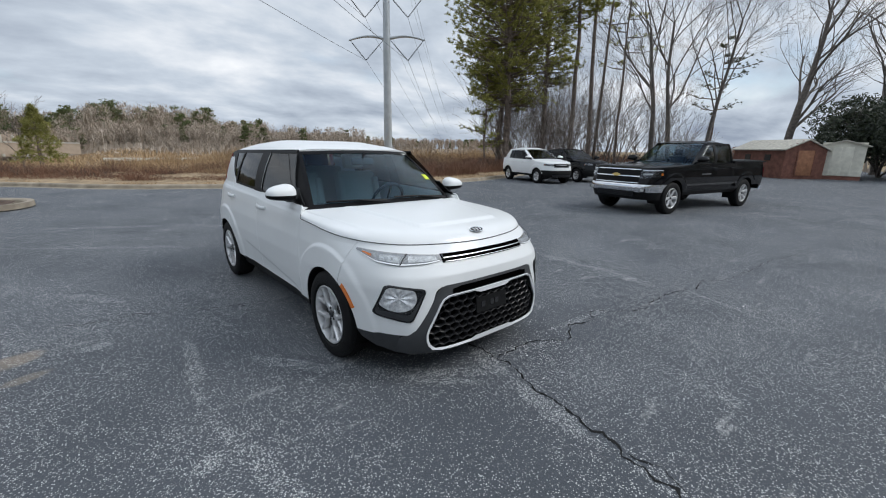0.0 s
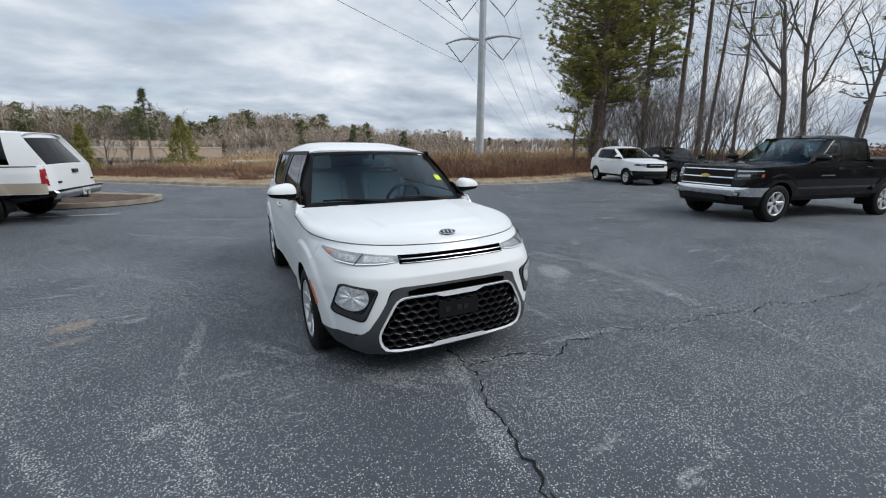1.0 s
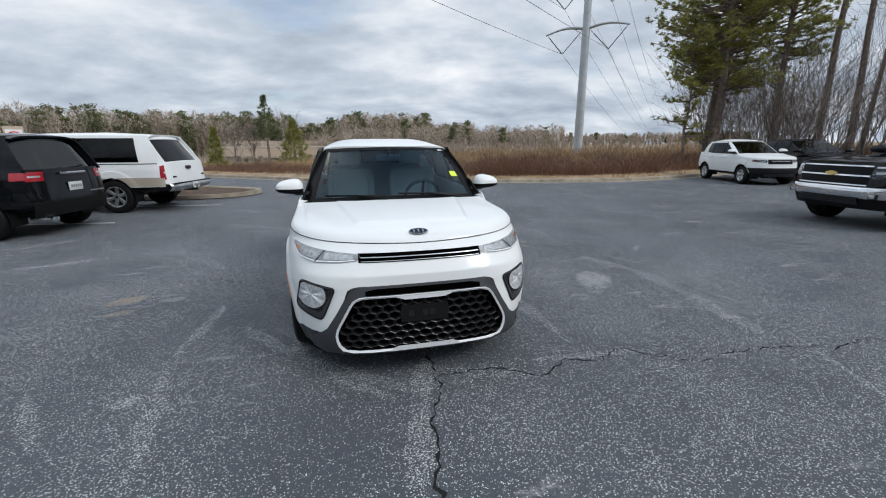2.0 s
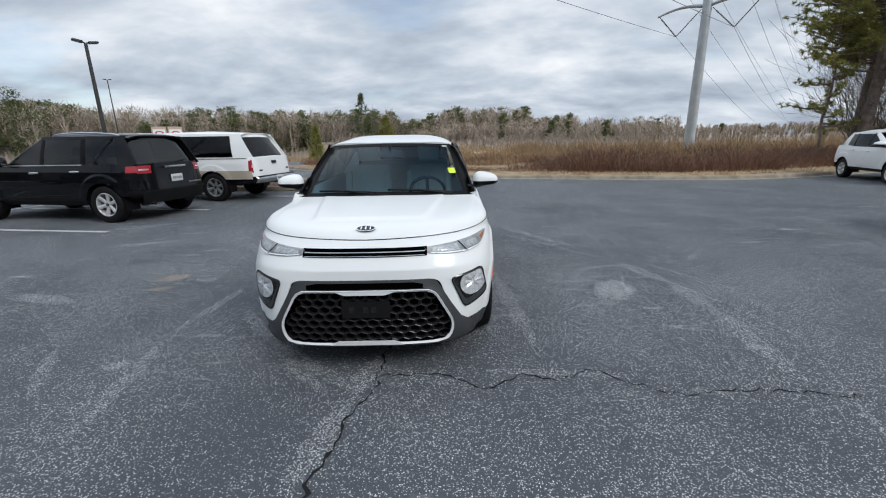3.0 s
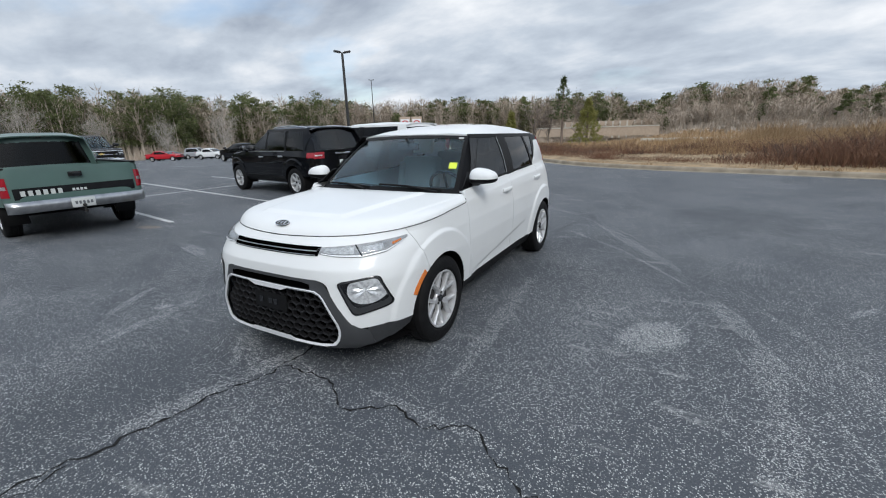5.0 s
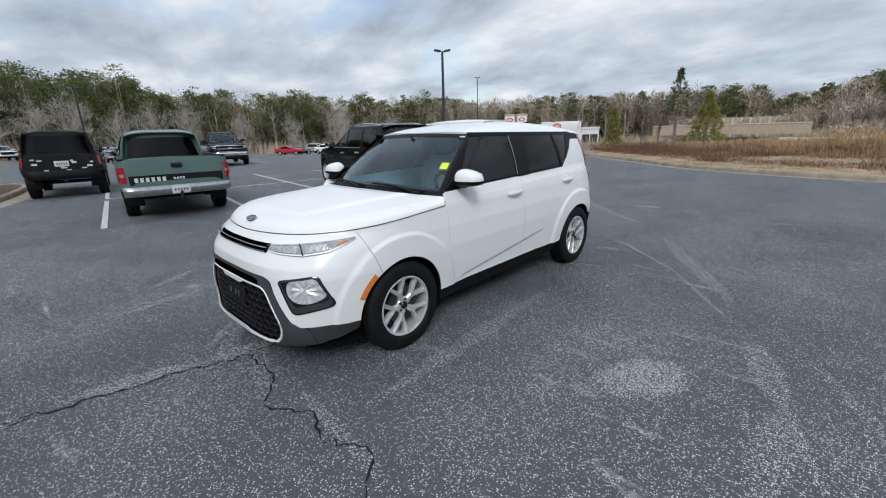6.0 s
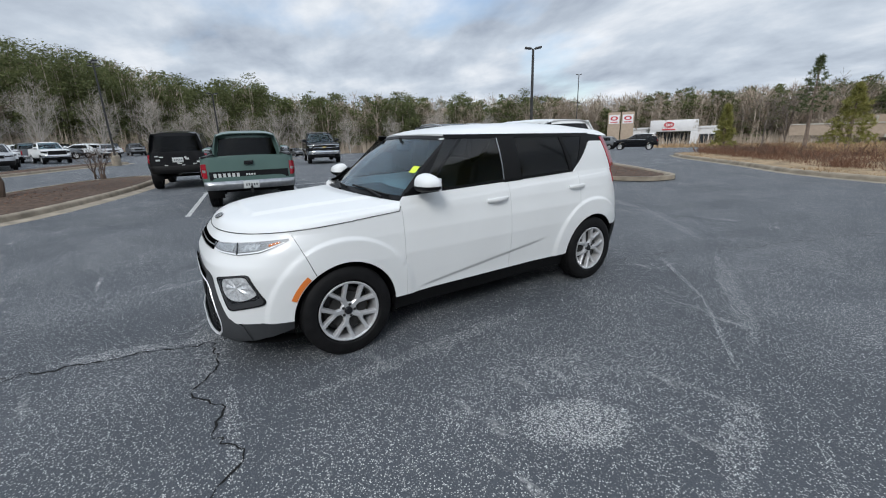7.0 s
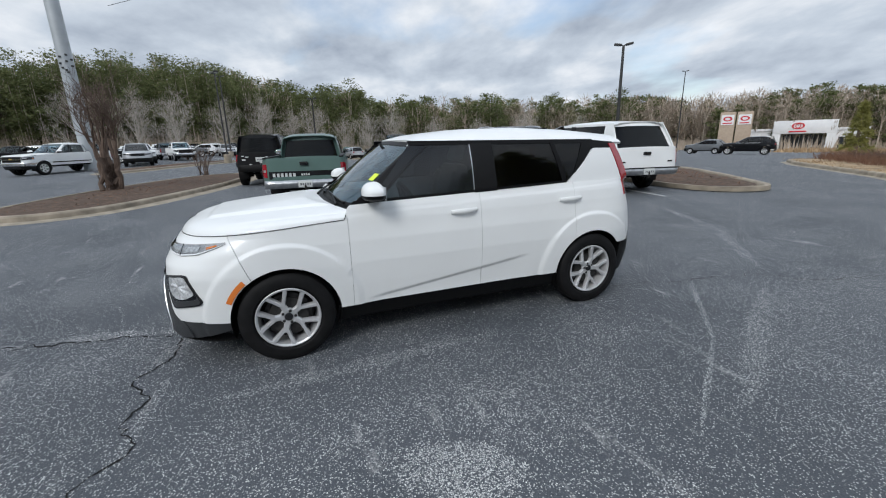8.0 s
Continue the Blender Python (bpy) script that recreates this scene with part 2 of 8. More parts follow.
def lathe(name, profile, material, sides=40, axis="X", sharp=35):
    """Turns (along, radius) pairs round the x axis."""
    bm = bmesh.new()
    rows = []
    for k in range(sides):
        a = k * math.tau / sides
        rows.append([bm.verts.new((s, r * math.cos(a), r * math.sin(a))) for s, r in profile])
    for k in range(sides):
        for j in range(len(profile) - 1):
            bm.faces.new((rows[k][j], rows[(k + 1) % sides][j], rows[(k + 1) % sides][j + 1], rows[k][j + 1]))
    bmesh.ops.remove_doubles(bm, verts=bm.verts, dist=1e-5)
    bmesh.ops.recalc_face_normals(bm, faces=bm.faces)
    me = bpy.data.meshes.new(name)
    bm.to_mesh(me)
    bm.free()
    me.materials.append(material)
    me.shade_smooth()
    me.set_sharp_from_angle(angle=radians(sharp))
    return me


def spread(a, b, n):
    return [a + (b - a) * k / (n - 1) for k in range(n)]


def lerp(a, b, t):
    return a + (b - a) * t


def smooth01(a, b, x):
    t = min(1.0, max(0.0, (x - a) / (b - a)))
    return t * t * (3 - 2 * t)


def curve_at(pairs, x):
    """Straight-line reading of a short table of (x, value)."""
    if x <= pairs[0][0]:
        return pairs[0][1]
    for (x0, v0), (x1, v1) in zip(pairs, pairs[1:]):
        if x <= x1:
            return v0 + (v1 - v0) * (x - x0) / (x1 - x0)
    return pairs[-1][1]

# ---- vehicles: a shell of curved panels from a handful of sizes ----
def make_shell(c):
    """Surface functions of a car body. Forward is -y, left is +x; c holds its sizes."""
    ym_f, ym_r = c["axle_f"] + 0.10, c["axle_r"] - 0.10

    def half_width(y, z):
        w = c["w"] * curve_at(c["width_by_z"], z)
        # raised wheel flares
        for ya in (c["axle_f"], c["axle_r"]):
            r = math.hypot(y - ya, z - c["hub"])
            w += c["flare"] * smooth01(c["arch"] + 0.175, c["arch"] + 0.145, r)
        # scoop along the doors
        if c["scoop"]:
            line = c["scoop_z"] + (y - c["axle_f"]) * c["scoop_rise"]
            along = smooth01(c["axle_f"] + 0.57, c["axle_f"] + 0.70, y) * smooth01(c["axle_r"] - 0.62, c["axle_r"] - 0.82, y)
            w -= c["scoop"] * along * smooth01(line + 0.004, line - c["scoop_soft"], z) * smooth01(c["sill"] - 0.15, c["sill"] + 0.06, z)
        # crease below the belt line
        if c["crease"]:
            line = c["waist"] - 0.055 + 0.036 * y
            w += c["crease"] * smooth01(c["door_y0"] - 0.25, c["door_y0"], y) * smooth01(line + 0.002, line - 0.006, z) * smooth01(line - 0.16, line - 0.01, z)
        return w

    def nose(th, z):
        """The front quarter: th from 0 at the middle to 90 degrees at the side."""
        n, reach = curve_at(c["nose_n"], z), ym_f - curve_at(c["nose_y"], z)
        s, k = math.sin(abs(th)), max(0.0, math.cos(th))
        y = ym_f - reach * k ** (2 / n)
        x = half_width(y, z) * s ** (2 / n)
        return Vector((math.copysign(x, th), y, z))

    def nose_at(x, z):
        """The front at a given distance from the middle."""
        n = curve_at(c["nose_n"], z)
        w = c["w"] * curve_at(c["width_by_z"], z)
        return math.copysign(math.asin(min(1.0, (abs(x) / w)) ** (n / 2)), x)

    def tail(th, z):
        n, reach = c["tail_n"], curve_at(c["tail_y"], z) - ym_r
        s, k = math.sin(abs(th)), max(0.0, math.cos(th))
        y = ym_r + reach * k ** (2 / n)
        x = half_width(y, z) * s ** (2 / n)
        return Vector((math.copysign(x, th), y, z))

    def flank(y, z, side):
        """A point of the side at a place along the car, through the rounded corners too."""
        w = half_width(y, z)
        if y < ym_f:
            n, reach = curve_at(c["nose_n"], z), ym_f - curve_at(c["nose_y"], z)
            w *= max(0.0, 1 - min(1.0, (ym_f - y) / reach) ** n) ** (1 / n)
        elif y > ym_r:
            n, reach = c["tail_n"], curve_at(c["tail_y"], z) - ym_r
            w *= max(0.0, 1 - min(1.0, (y - ym_r) / reach) ** n) ** (1 / n)
        return Vector((side * w, y, z))

    def low_edge(y):
        """The lower edge of the painted side: sill, and over the wheel arches."""
        z = c["sill"]
        for ya in (c["axle_f"], c["axle_r"]):
            d = abs(y - ya)
            if d < c["arch"]:
                z = max(z, c["hub"] + math.sqrt(c["arch"] ** 2 - d * d))
        return z

    def shut(y):
        """The upper edge of the side: the bonnet line, then the waist."""
        return curve_at(c["shut_z"], y)

    def cabin(y, z, side, out=0.0):
        """The side of the cabin above the waist."""
        t = (z - c["waist"]) / (c["eave"] - c["waist"])
        w = lerp(c["cab_w0"], c["cab_w1"], t) + 0.018 * math.sin(math.pi * min(1, max(0, t)))
        mid = 0.5 * (c["ws_y0"] + c["rear_y1"])
        w -= (c["cab_taper"] if y > mid else 0.035) * abs((y - mid) / (c["rear_y1"] - mid)) ** 3
        # drawn in towards the top of the windscreen
        w -= c["brow"] * min(1.0, max(0.0, t)) * smooth01(c["ws_y1"] + 0.75, c["ws_y1"] - 0.10, y)
        return Vector((side * (w + out), y, z))

    def screen(s, t, out=0.0):
        """The windscreen: s from -1 to 1 across, t from 0 at the base to 1 at the top."""
        w = lerp(c["ws_w0"], c["ws_w1"], t)
        y = lerp(c["ws_y0"], c["ws_y1"], t) + lerp(c["ws_bow0"], c["ws_bow1"], t) * abs(s) ** 2.4
        z = lerp(c["ws_z0"], c["ws_z1"], t) + 0.02 * math.sin(math.pi * t) - 0.02 * s * s
        d = Vector((0, -(c["ws_z1"] - c["ws_z0"]), c["ws_y1"] - c["ws_y0"])).normalized()
        return Vector((s * w, y, z)) + d * out

    def roof(s, t):
        """The roof: s across, t from the front to the back."""
        y0 = c["ws_y1"] + c["ws_bow1"] * abs(s) ** 2.4
        y = lerp(y0, c["roof_y1"], t)
        w = lerp(c["ws_w1"], c["roof_w1"], t) + (c["roof_w"] - c["ws_w1"]) * math.sin(math.pi * min(1, t * 1.02)) ** 0.6 * (1 if t < 0.98 else 0.4)
        crown = curve_at(c["roof_z"], y)
        edge = lerp(c["ws_z1"] - 0.02, c["eave_r"], t)
        z = crown - (crown - edge) * abs(s) ** 4.5
        return Vector((s * w, y, z))

    def back(s, t, out=0.0):
        """The back window wall: t from 0 at the waist to 1 at the roof."""
        w = lerp(c["back_w0"], c["roof_w1"], t)
        y = lerp(c["rear_y0"], c["rear_y1"], t) - 0.10 * abs(s) ** 3
        z = lerp(c["rear_z0"], c["rear_z1"], t) - 0.02 * s * s
        return Vector((s * w, y + out, z))

    def bonnet(s, t):
        """The bonnet: s from -1 (right hinge) round the front edge to 1; t from that edge to the cowl."""
        a = abs(s)
        if a < 0.62:
            th = (a / 0.62) * math.pi / 2
            zs = curve_at(c["shut_front"], math.degrees(th))
            e = nose(th, zs)
        else:
            y = lerp(ym_f, c["bonnet_y1"], (a - 0.62) / 0.38)
            zs = shut(y)
            e = flank(y, zs, 1)
        ex, ey, ez = e.x, e.y, e.z + 0.0
        cx = c["ws_w0"] * 1.0 * a
        cy = c["cowl_y"] + c["ws_bow0"] * a ** 2.4
        cz = c["cowl_z"] - 0.02 * a * a
        x, y = lerp(ex, cx, t), lerp(ey, cy, t)
        f = c["lip"]
        rise = f * (1 - math.exp(-t / c["lip_t"])) + (1 - f) * (1 - (1 - t) ** 1.3)
        z = lerp(ez, cz, rise)
        # raised middle that widens towards the screen
        half = lerp(c["plateau_w"][0], c["plateau_w"][1], min(1.0, max(0.0, (y - c["plateau"]) / (c["cowl_y"] - c["plateau"]))))
        z += c["plateau_z"] * smooth01(half, half - 0.03, abs(x)) * smooth01(c["plateau"] - 0.012, c["plateau"] + 0.022, y - 0.10 * x * x) * smooth01(1.0, 0.85, t)
        # crease above each wing
        if c["wing_crease"]:
            z -= c["wing_crease"] * smooth01(-0.006, 0.012, x - 0.70 - 0.10 * (y + 1.75)) * smooth01(-1.85, -1.55, y) * smooth01(0.0, 0.10, t) * smooth01(1.0, 0.8, t)
        return Vector((math.copysign(x, s) if s else 0.0, y, z))

    return dict(half_width=half_width, nose=nose, nose_at=nose_at, tail=tail, flank=flank, low_edge=low_edge, shut=shut, cabin=cabin, screen=screen, roof=roof, back=back, bonnet=bonnet, ym_f=ym_f, ym_r=ym_r)


def side_panel(name, sh, c, y0, y1, side, material, top=None, bottom=None, slant0=0.0, slant1=0.0, nv=0, step=0.022):
    """One panel of the side between two places along the car, with slanting ends."""
    top, bottom = top or sh["shut"], bottom or sh["low_edge"]
    ys = set(spread(y0, y1, max(3, int((y1 - y0) / step))))
    for ya in (c["axle_f"], c["axle_r"]):
        for k in range(33):
            y = ya - c["arch"] * math.cos(math.pi * k / 32)
            if y0 < y < y1:
                ys.add(y)
    us = sorted(ys)

    def fn(y, v):
        t = (y - y0) / (y1 - y0)
        yy = y + (slant0 * (1 - t) + slant1 * t) * v
        zb, zt = bottom(y), top(yy)
        return sh["flank"](yy, lerp(zb, zt, v), side)

    return sheet(name, fn, us, spread(0, 1, nv or c.get("rows", 22)), material, 0.012)


def quad_on_cabin(name, sh, side, b0, b1, t0, t1, material, out=0.0, thick=0.006, n=9):
    """A pane or pillar on the cabin's side: (y, z) of its lower front, lower back, upper front and upper back corners."""

    def fn(u, v):
        lo = (lerp(b0[0], b1[0], u), lerp(b0[1], b1[1], u))
        hi = (lerp(t0[0], t1[0], u), lerp(t0[1], t1[1], u))
        return sh["cabin"](lerp(lo[0], hi[0], v), lerp(lo[1], hi[1], v), side, out)

    return sheet(name, fn, spread(0, 1, n), spread(0, 1, n), material, thick)


WHEELS = {}


def wheel_meshes(key, radius, width, rim, style, alloy):
    if key in WHEELS:
        return WHEELS[key]
    h = width / 2
    tyre = lathe("tyre", [(-h * 0.75, rim), (-h * 0.98, rim + 0.02), (-h, lerp(rim, radius, 0.55)), (-h * 0.92, radius - 0.022), (-h * 0.78, radius - 0.006), (-h * 0.45, radius), (-h * 0.43, radius - 0.007), (-h * 0.36, radius - 0.007), (-h * 0.34, radius),
                          (h * 0.34, radius), (h * 0.36, radius - 0.007), (h * 0.43, radius - 0.007), (h * 0.45, radius), (h * 0.78, radius - 0.006), (h * 0.92, radius - 0.022), (h, lerp(rim, radius, 0.55)), (h * 0.985, lerp(rim, radius, 0.2)), (h * 0.98, rim + 0.02), (h * 0.75, rim)], RUBBER, 56)
    barrel = lathe("hub", [(h * 0.45, 0.0), (h * 0.45, rim * 0.62), (h * 0.2, rim * 0.64), (h * 0.15, rim * 0.75), (-h * 0.6, rim * 0.86), (-h * 0.8, rim * 0.99)], BRAKE, 40)
    bm = bmesh.new()
    lip = [(h * 0.90, rim * 1.015), (h * 0.93, rim * 0.985), (h * 0.86, rim * 0.93), (h * 0.55, rim * 0.90), (-h * 0.7, rim * 0.88)]
    rows = []
    for k in range(48):
        a = k * math.tau / 48
        rows.append([bm.verts.new((s, r * math.cos(a), r * math.sin(a))) for s, r in lip])
    for k in range(48):
        for j in range(len(lip) - 1):
            bm.faces.new((rows[k][j], rows[(k + 1) % 48][j], rows[(k + 1) % 48][j + 1], rows[k][j + 1]))

    def spoke(a0, r0, a1, r1, w0, w1, d0, d1):
        p, q = Vector((0, r0 * math.cos(a0), r0 * math.sin(a0))), Vector((0, r1 * math.cos(a1), r1 * math.sin(a1)))
        n = (q - p).normalized()
        sidev = Vector((0, -n.z, n.y))
        ring = []
        for pt, w, d in ((p, w0, d0), (lerp(p, q, 0.5), lerp(w0, w1, 0.5) * 0.92, lerp(d0, d1, 0.35)), (q, w1, d1)):
            ring.append([bm.verts.new(pt + sidev * sx * w + Vector((d + dx, 0, 0))) for sx, dx in ((-1.0, -0.035), (-1.0, -0.006), (-0.6, 0.004), (0.6, 0.004), (1.0, -0.006), (1.0, -0.035))])
        for a, b in zip(ring, ring[1:]):
            for k in range(5):
                bm.faces.new((a[k], a[k + 1], b[k + 1], b[k]))

    dh, dr = h * 0.62, h * 0.86
    if style == "y5":  # five forked spokes
        for k in range(5):
            a = math.pi / 2 + k * math.tau / 5
            spoke(a, rim * 0.16, a, rim * 0.54, rim * 0.115, rim * 0.100, dh, lerp(dh, dr, 0.45))
            spoke(a - 0.07, rim * 0.44, a - 0.335, rim * 0.955, rim * 0.066, rim * 0.078, lerp(dh, dr, 0.40), dr)
            spoke(a + 0.07, rim * 0.44, a + 0.335, rim * 0.955, rim * 0.066, rim * 0.078, lerp(dh, dr, 0.40), dr)
    else:
        count = {"five": 5, "six": 6}[style]
        for k in range(count):
            a = math.pi / 2 + k * math.tau / count
            spoke(a, rim * 0.18, a, rim * 0.95, rim * 0.15, rim * 0.17, dh, dr)
    rim_me = from_bm("rim", bm, alloy, True)
    cap = lathe("centre_cap", [(h * 0.75, 0.0), (h * 0.75, rim * 0.11), (h * 0.70, rim * 0.13), (h * 0.55, rim * 0.13)], BLACK_GLOSS, 20)
    disc = lathe("hub_face", [(h * 0.60, rim * 0.12), (h * 0.66, rim * 0.15), (h * 0.66, rim * 0.25), (h * 0.58, rim * 0.28), (h * 0.4, rim * 0.28)], alloy, 30)
    nut = lathe("wheel_nut", [(h * 0.72, 0.0), (h * 0.72, 0.008), (h * 0.69, 0.011), (h * 0.62, 0.011)], BRAKE, 6)
    WHEELS[key] = (barrel, tyre, rim_me, cap, disc, nut, rim)
    return WHEELS[key]


def add_wheel(car, key, x, y, radius, width, rim, style, alloy=None, steer=0.0, spin=0.0, nuts=5):
    barrel, tyre, rim_me, cap, disc, nut, rr = wheel_meshes(key, radius, width, rim, style, alloy or ALLOY)
    w = part("wheel", barrel, car)
    w.matrix_local = pose(x, y, radius - 0.006, spin, 0, steer + (0 if x > 0 else 180))
    part("tyre", tyre, w, "black rubber tyre")
    part("rim", rim_me, w, "silver alloy rim")
    part("hub_face", disc, w)
    part("centre_cap", cap, w)
    for k in range(nuts):
        a = math.pi / 2 + (k + 0.5) * math.tau / nuts
        o = part("wheel_nut", nut, w)
        o.location = (0, rr * 0.205 * math.cos(a), rr * 0.205 * math.sin(a))
    return w


def build_body(car, c, colour, lower, pillar, glass_side, glass_back, glass_front, sides=(1, -1)):
    """The panels that all closed cars share. Returns the surface functions."""
    sh = make_shell(c)
    top, low = sh["shut"], sh["low_edge"]
    gap = 0.0013
    yb, yd0, yd1, yq = c["bumper_y"], c["door_y0"], c["door_y1"], c["door_y2"]
    for s in sides:
        part("fender", side_panel("fender", sh, c, yb + gap, yd0 - gap, s, colour, slant0=c["fender_slant"]), car)
        d = part("front_door", side_panel("front_door", sh, c, yd0 + gap, yd1 - gap, s, colour), car)
        handle(d, sh, c, yd1 - 0.15, c["handle_z"], s, c["handle"] or colour)
        if yq > yd1:
            d = part("rear_door", side_panel("rear_door", sh, c, yd1 + gap, yq - gap, s, colour), car)
            handle(d, sh, c, yq - 0.15 + c["handle_back"], c["handle_z"] + 0.02, s, c["handle"] or colour)
        part("quarter_panel", side_panel("quarter_panel", sh, c, yq + gap, c["tail_side"], s, colour, bottom=lambda y: max(low(y), c["quarter_low"] if y > c["axle_r"] + 0.28 else 0.0)), car)
        # rocker under the doors
        rock = lambda y, v, s=s: sh["flank"](y, lerp(c["sill"] - c["rocker"], c["sill"] + 0.004, v), s) - Vector((s * (0.012 + 0.05 * (1 - v)), 0, 0))
        part("rocker", sheet("rocker", rock, spread(c["axle_f"] + c["arch"] - 0.02, c["axle_r"] - c["arch"] + 0.02, 12), spread(0, 1, 6), lower, 0.01), car)
        # arch liners
        for ya in (c["axle_f"], c["axle_r"]):
            def liner(a, v, ya=ya, s=s):
                r = c["arch"] - 0.001
                y, z = ya - r * math.cos(a), c["hub"] + r * math.sin(a)
                e = sh["flank"](y, z, s)
                return Vector((e.x - s * (0.004 + 0.32 * v), y, z))
            part("arch_liner", sheet("arch_liner", liner, spread(radians(-18), radians(198), 26), [0, 0.1, 1], BLACK_PLASTIC, 0.0), car)
    part("bonnet", sheet("bonnet", sh["bonnet"], spread(-1, 1, 161), [0, 0.005, 0.015, 0.03, 0.05, 0.08, 0.12] + spread(0.15, 1, 55), colour, 0.012), car)
    if glass_front:
        part("windscreen", sheet("windscreen", lambda s, t: sh["screen"](s, t, 0.0), spread(-0.93, 0.93, 21), spread(0.02, 0.97, 12), glass_front, 0.004), car)
    part("roof", sheet("roof", sh["roof"], spread(-1, 1, 41), spread(0, 1, 30), colour, 0.02), car)
    # underside
    part("underbody", box_mesh("underbody", -c["w"] * 0.72, c["w"] * 0.72, c["axle_f"] - 0.55, c["axle_r"] + 0.45, c["sill"] - 0.10, c["sill"] + 0.05, BLACK_PLASTIC, 0.02), car)
    for ya in (c["axle_f"], c["axle_r"]):
        bm = bmesh.new()
        tube(bm, (-c["w"] * 0.8, ya, c["hub"]), (c["w"] * 0.8, ya, c["hub"]), 0.05)
        part("axle", from_bm("axle", bm, BLACK_PLASTIC), car)
    return sh


def handle(door, sh, c, y, z, side, material):
    """A bar handle that bows off its door."""
    bm = bmesh.new()
    n = 12
    ring = []
    for k in range(n + 1):
        t = k / n
        yy = y - 0.11 + 0.22 * t
        p = sh["flank"](yy, z + 0.006 * t, side)
        off = 0.016 + 0.028 * math.sin(math.pi * t) ** 0.5
        hgt = 0.014 + 0.007 * math.sin(math.pi * t)
        ring.append([bm.verts.new((p.x + side * (off + 0.008 * math.cos(a) - 0.008), p.y, p.z + hgt * math.sin(a))) for a in spread(0, math.tau, 9)[:-1]])
    for a, b in zip(ring, ring[1:]):
        for k in range(8):
            bm.faces.new((a[k], a[(k + 1) % 8], b[(k + 1) % 8], b[k]))
    bm.faces.new(ring[0][::-1])
    bm.faces.new(ring[-1])
    part("handle", from_bm("handle", bm, material, True), door)


def door_mirror(car, sh, c, side, y, z, shell, scale=1.0, stalk=True):
    """A rounded mirror housing with a dark base and a glass facing back."""
    base = sh["cabin"](y, z, side)

    def fn(a, v):
        lat = -math.pi / 2 + math.pi * v
        ca, sa = math.cos(a), math.sin(a)
        ex = lambda q, p: math.copysign(abs(q) ** p, q)
        rx, ry, rz = 0.130 * scale, 0.105 * scale, 0.082 * scale
        top = v > 0.46
        x = rx * ex(math.cos(lat), 0.75 if top else 0.5) * ex(ca, 0.65)
        yy = ry * ex(math.cos(lat), 0.85 if top else 0.8) * ex(sa, 0.8)
        zz = rz * ex(math.sin(lat), 0.85 if top else 0.6)
        if zz < 0:
            zz *= 0.72
        if yy > 0:
            yy *= 0.62
        zz *= 1 - 0.25 * (x / rx * 1)
        return Vector((base.x + side * (0.155 * scale + x), y + yy, z + zz))

    m = part("door_mirror", sheet("door_mirror", fn, spread(0, math.tau, 33), spread(0.47, 1, 14), shell, 0.0), car)
    part("mirror_base", sheet("mirror_base", fn, spread(0, math.tau, 33), spread(0, 0.458, 9) + [0.4695], SATIN_BLACK, 0.0), m, "black lower shell")
    bm = bmesh.new()
    box(bm, min(base.x - side * 0.03, base.x + side * 0.10), max(base.x - side * 0.03, base.x + side * 0.10), y - 0.035, y + 0.02, z - 0.075 * scale, z - 0.04 * scale, 0.006)
    part("mirror_arm", from_bm("mirror_arm", bm, BLACK_GLOSS, True), m)
    part("mirror_glass", box_mesh("mirror_glass", base.x + side * 0.155 * scale - 0.085 * scale, base.x + side * 0.155 * scale + 0.085 * scale, y + 0.058 * scale, y + 0.066 * scale, z - 0.05 * scale, z + 0.05 * scale, CHROME, 0.002), m, "mirror glass")

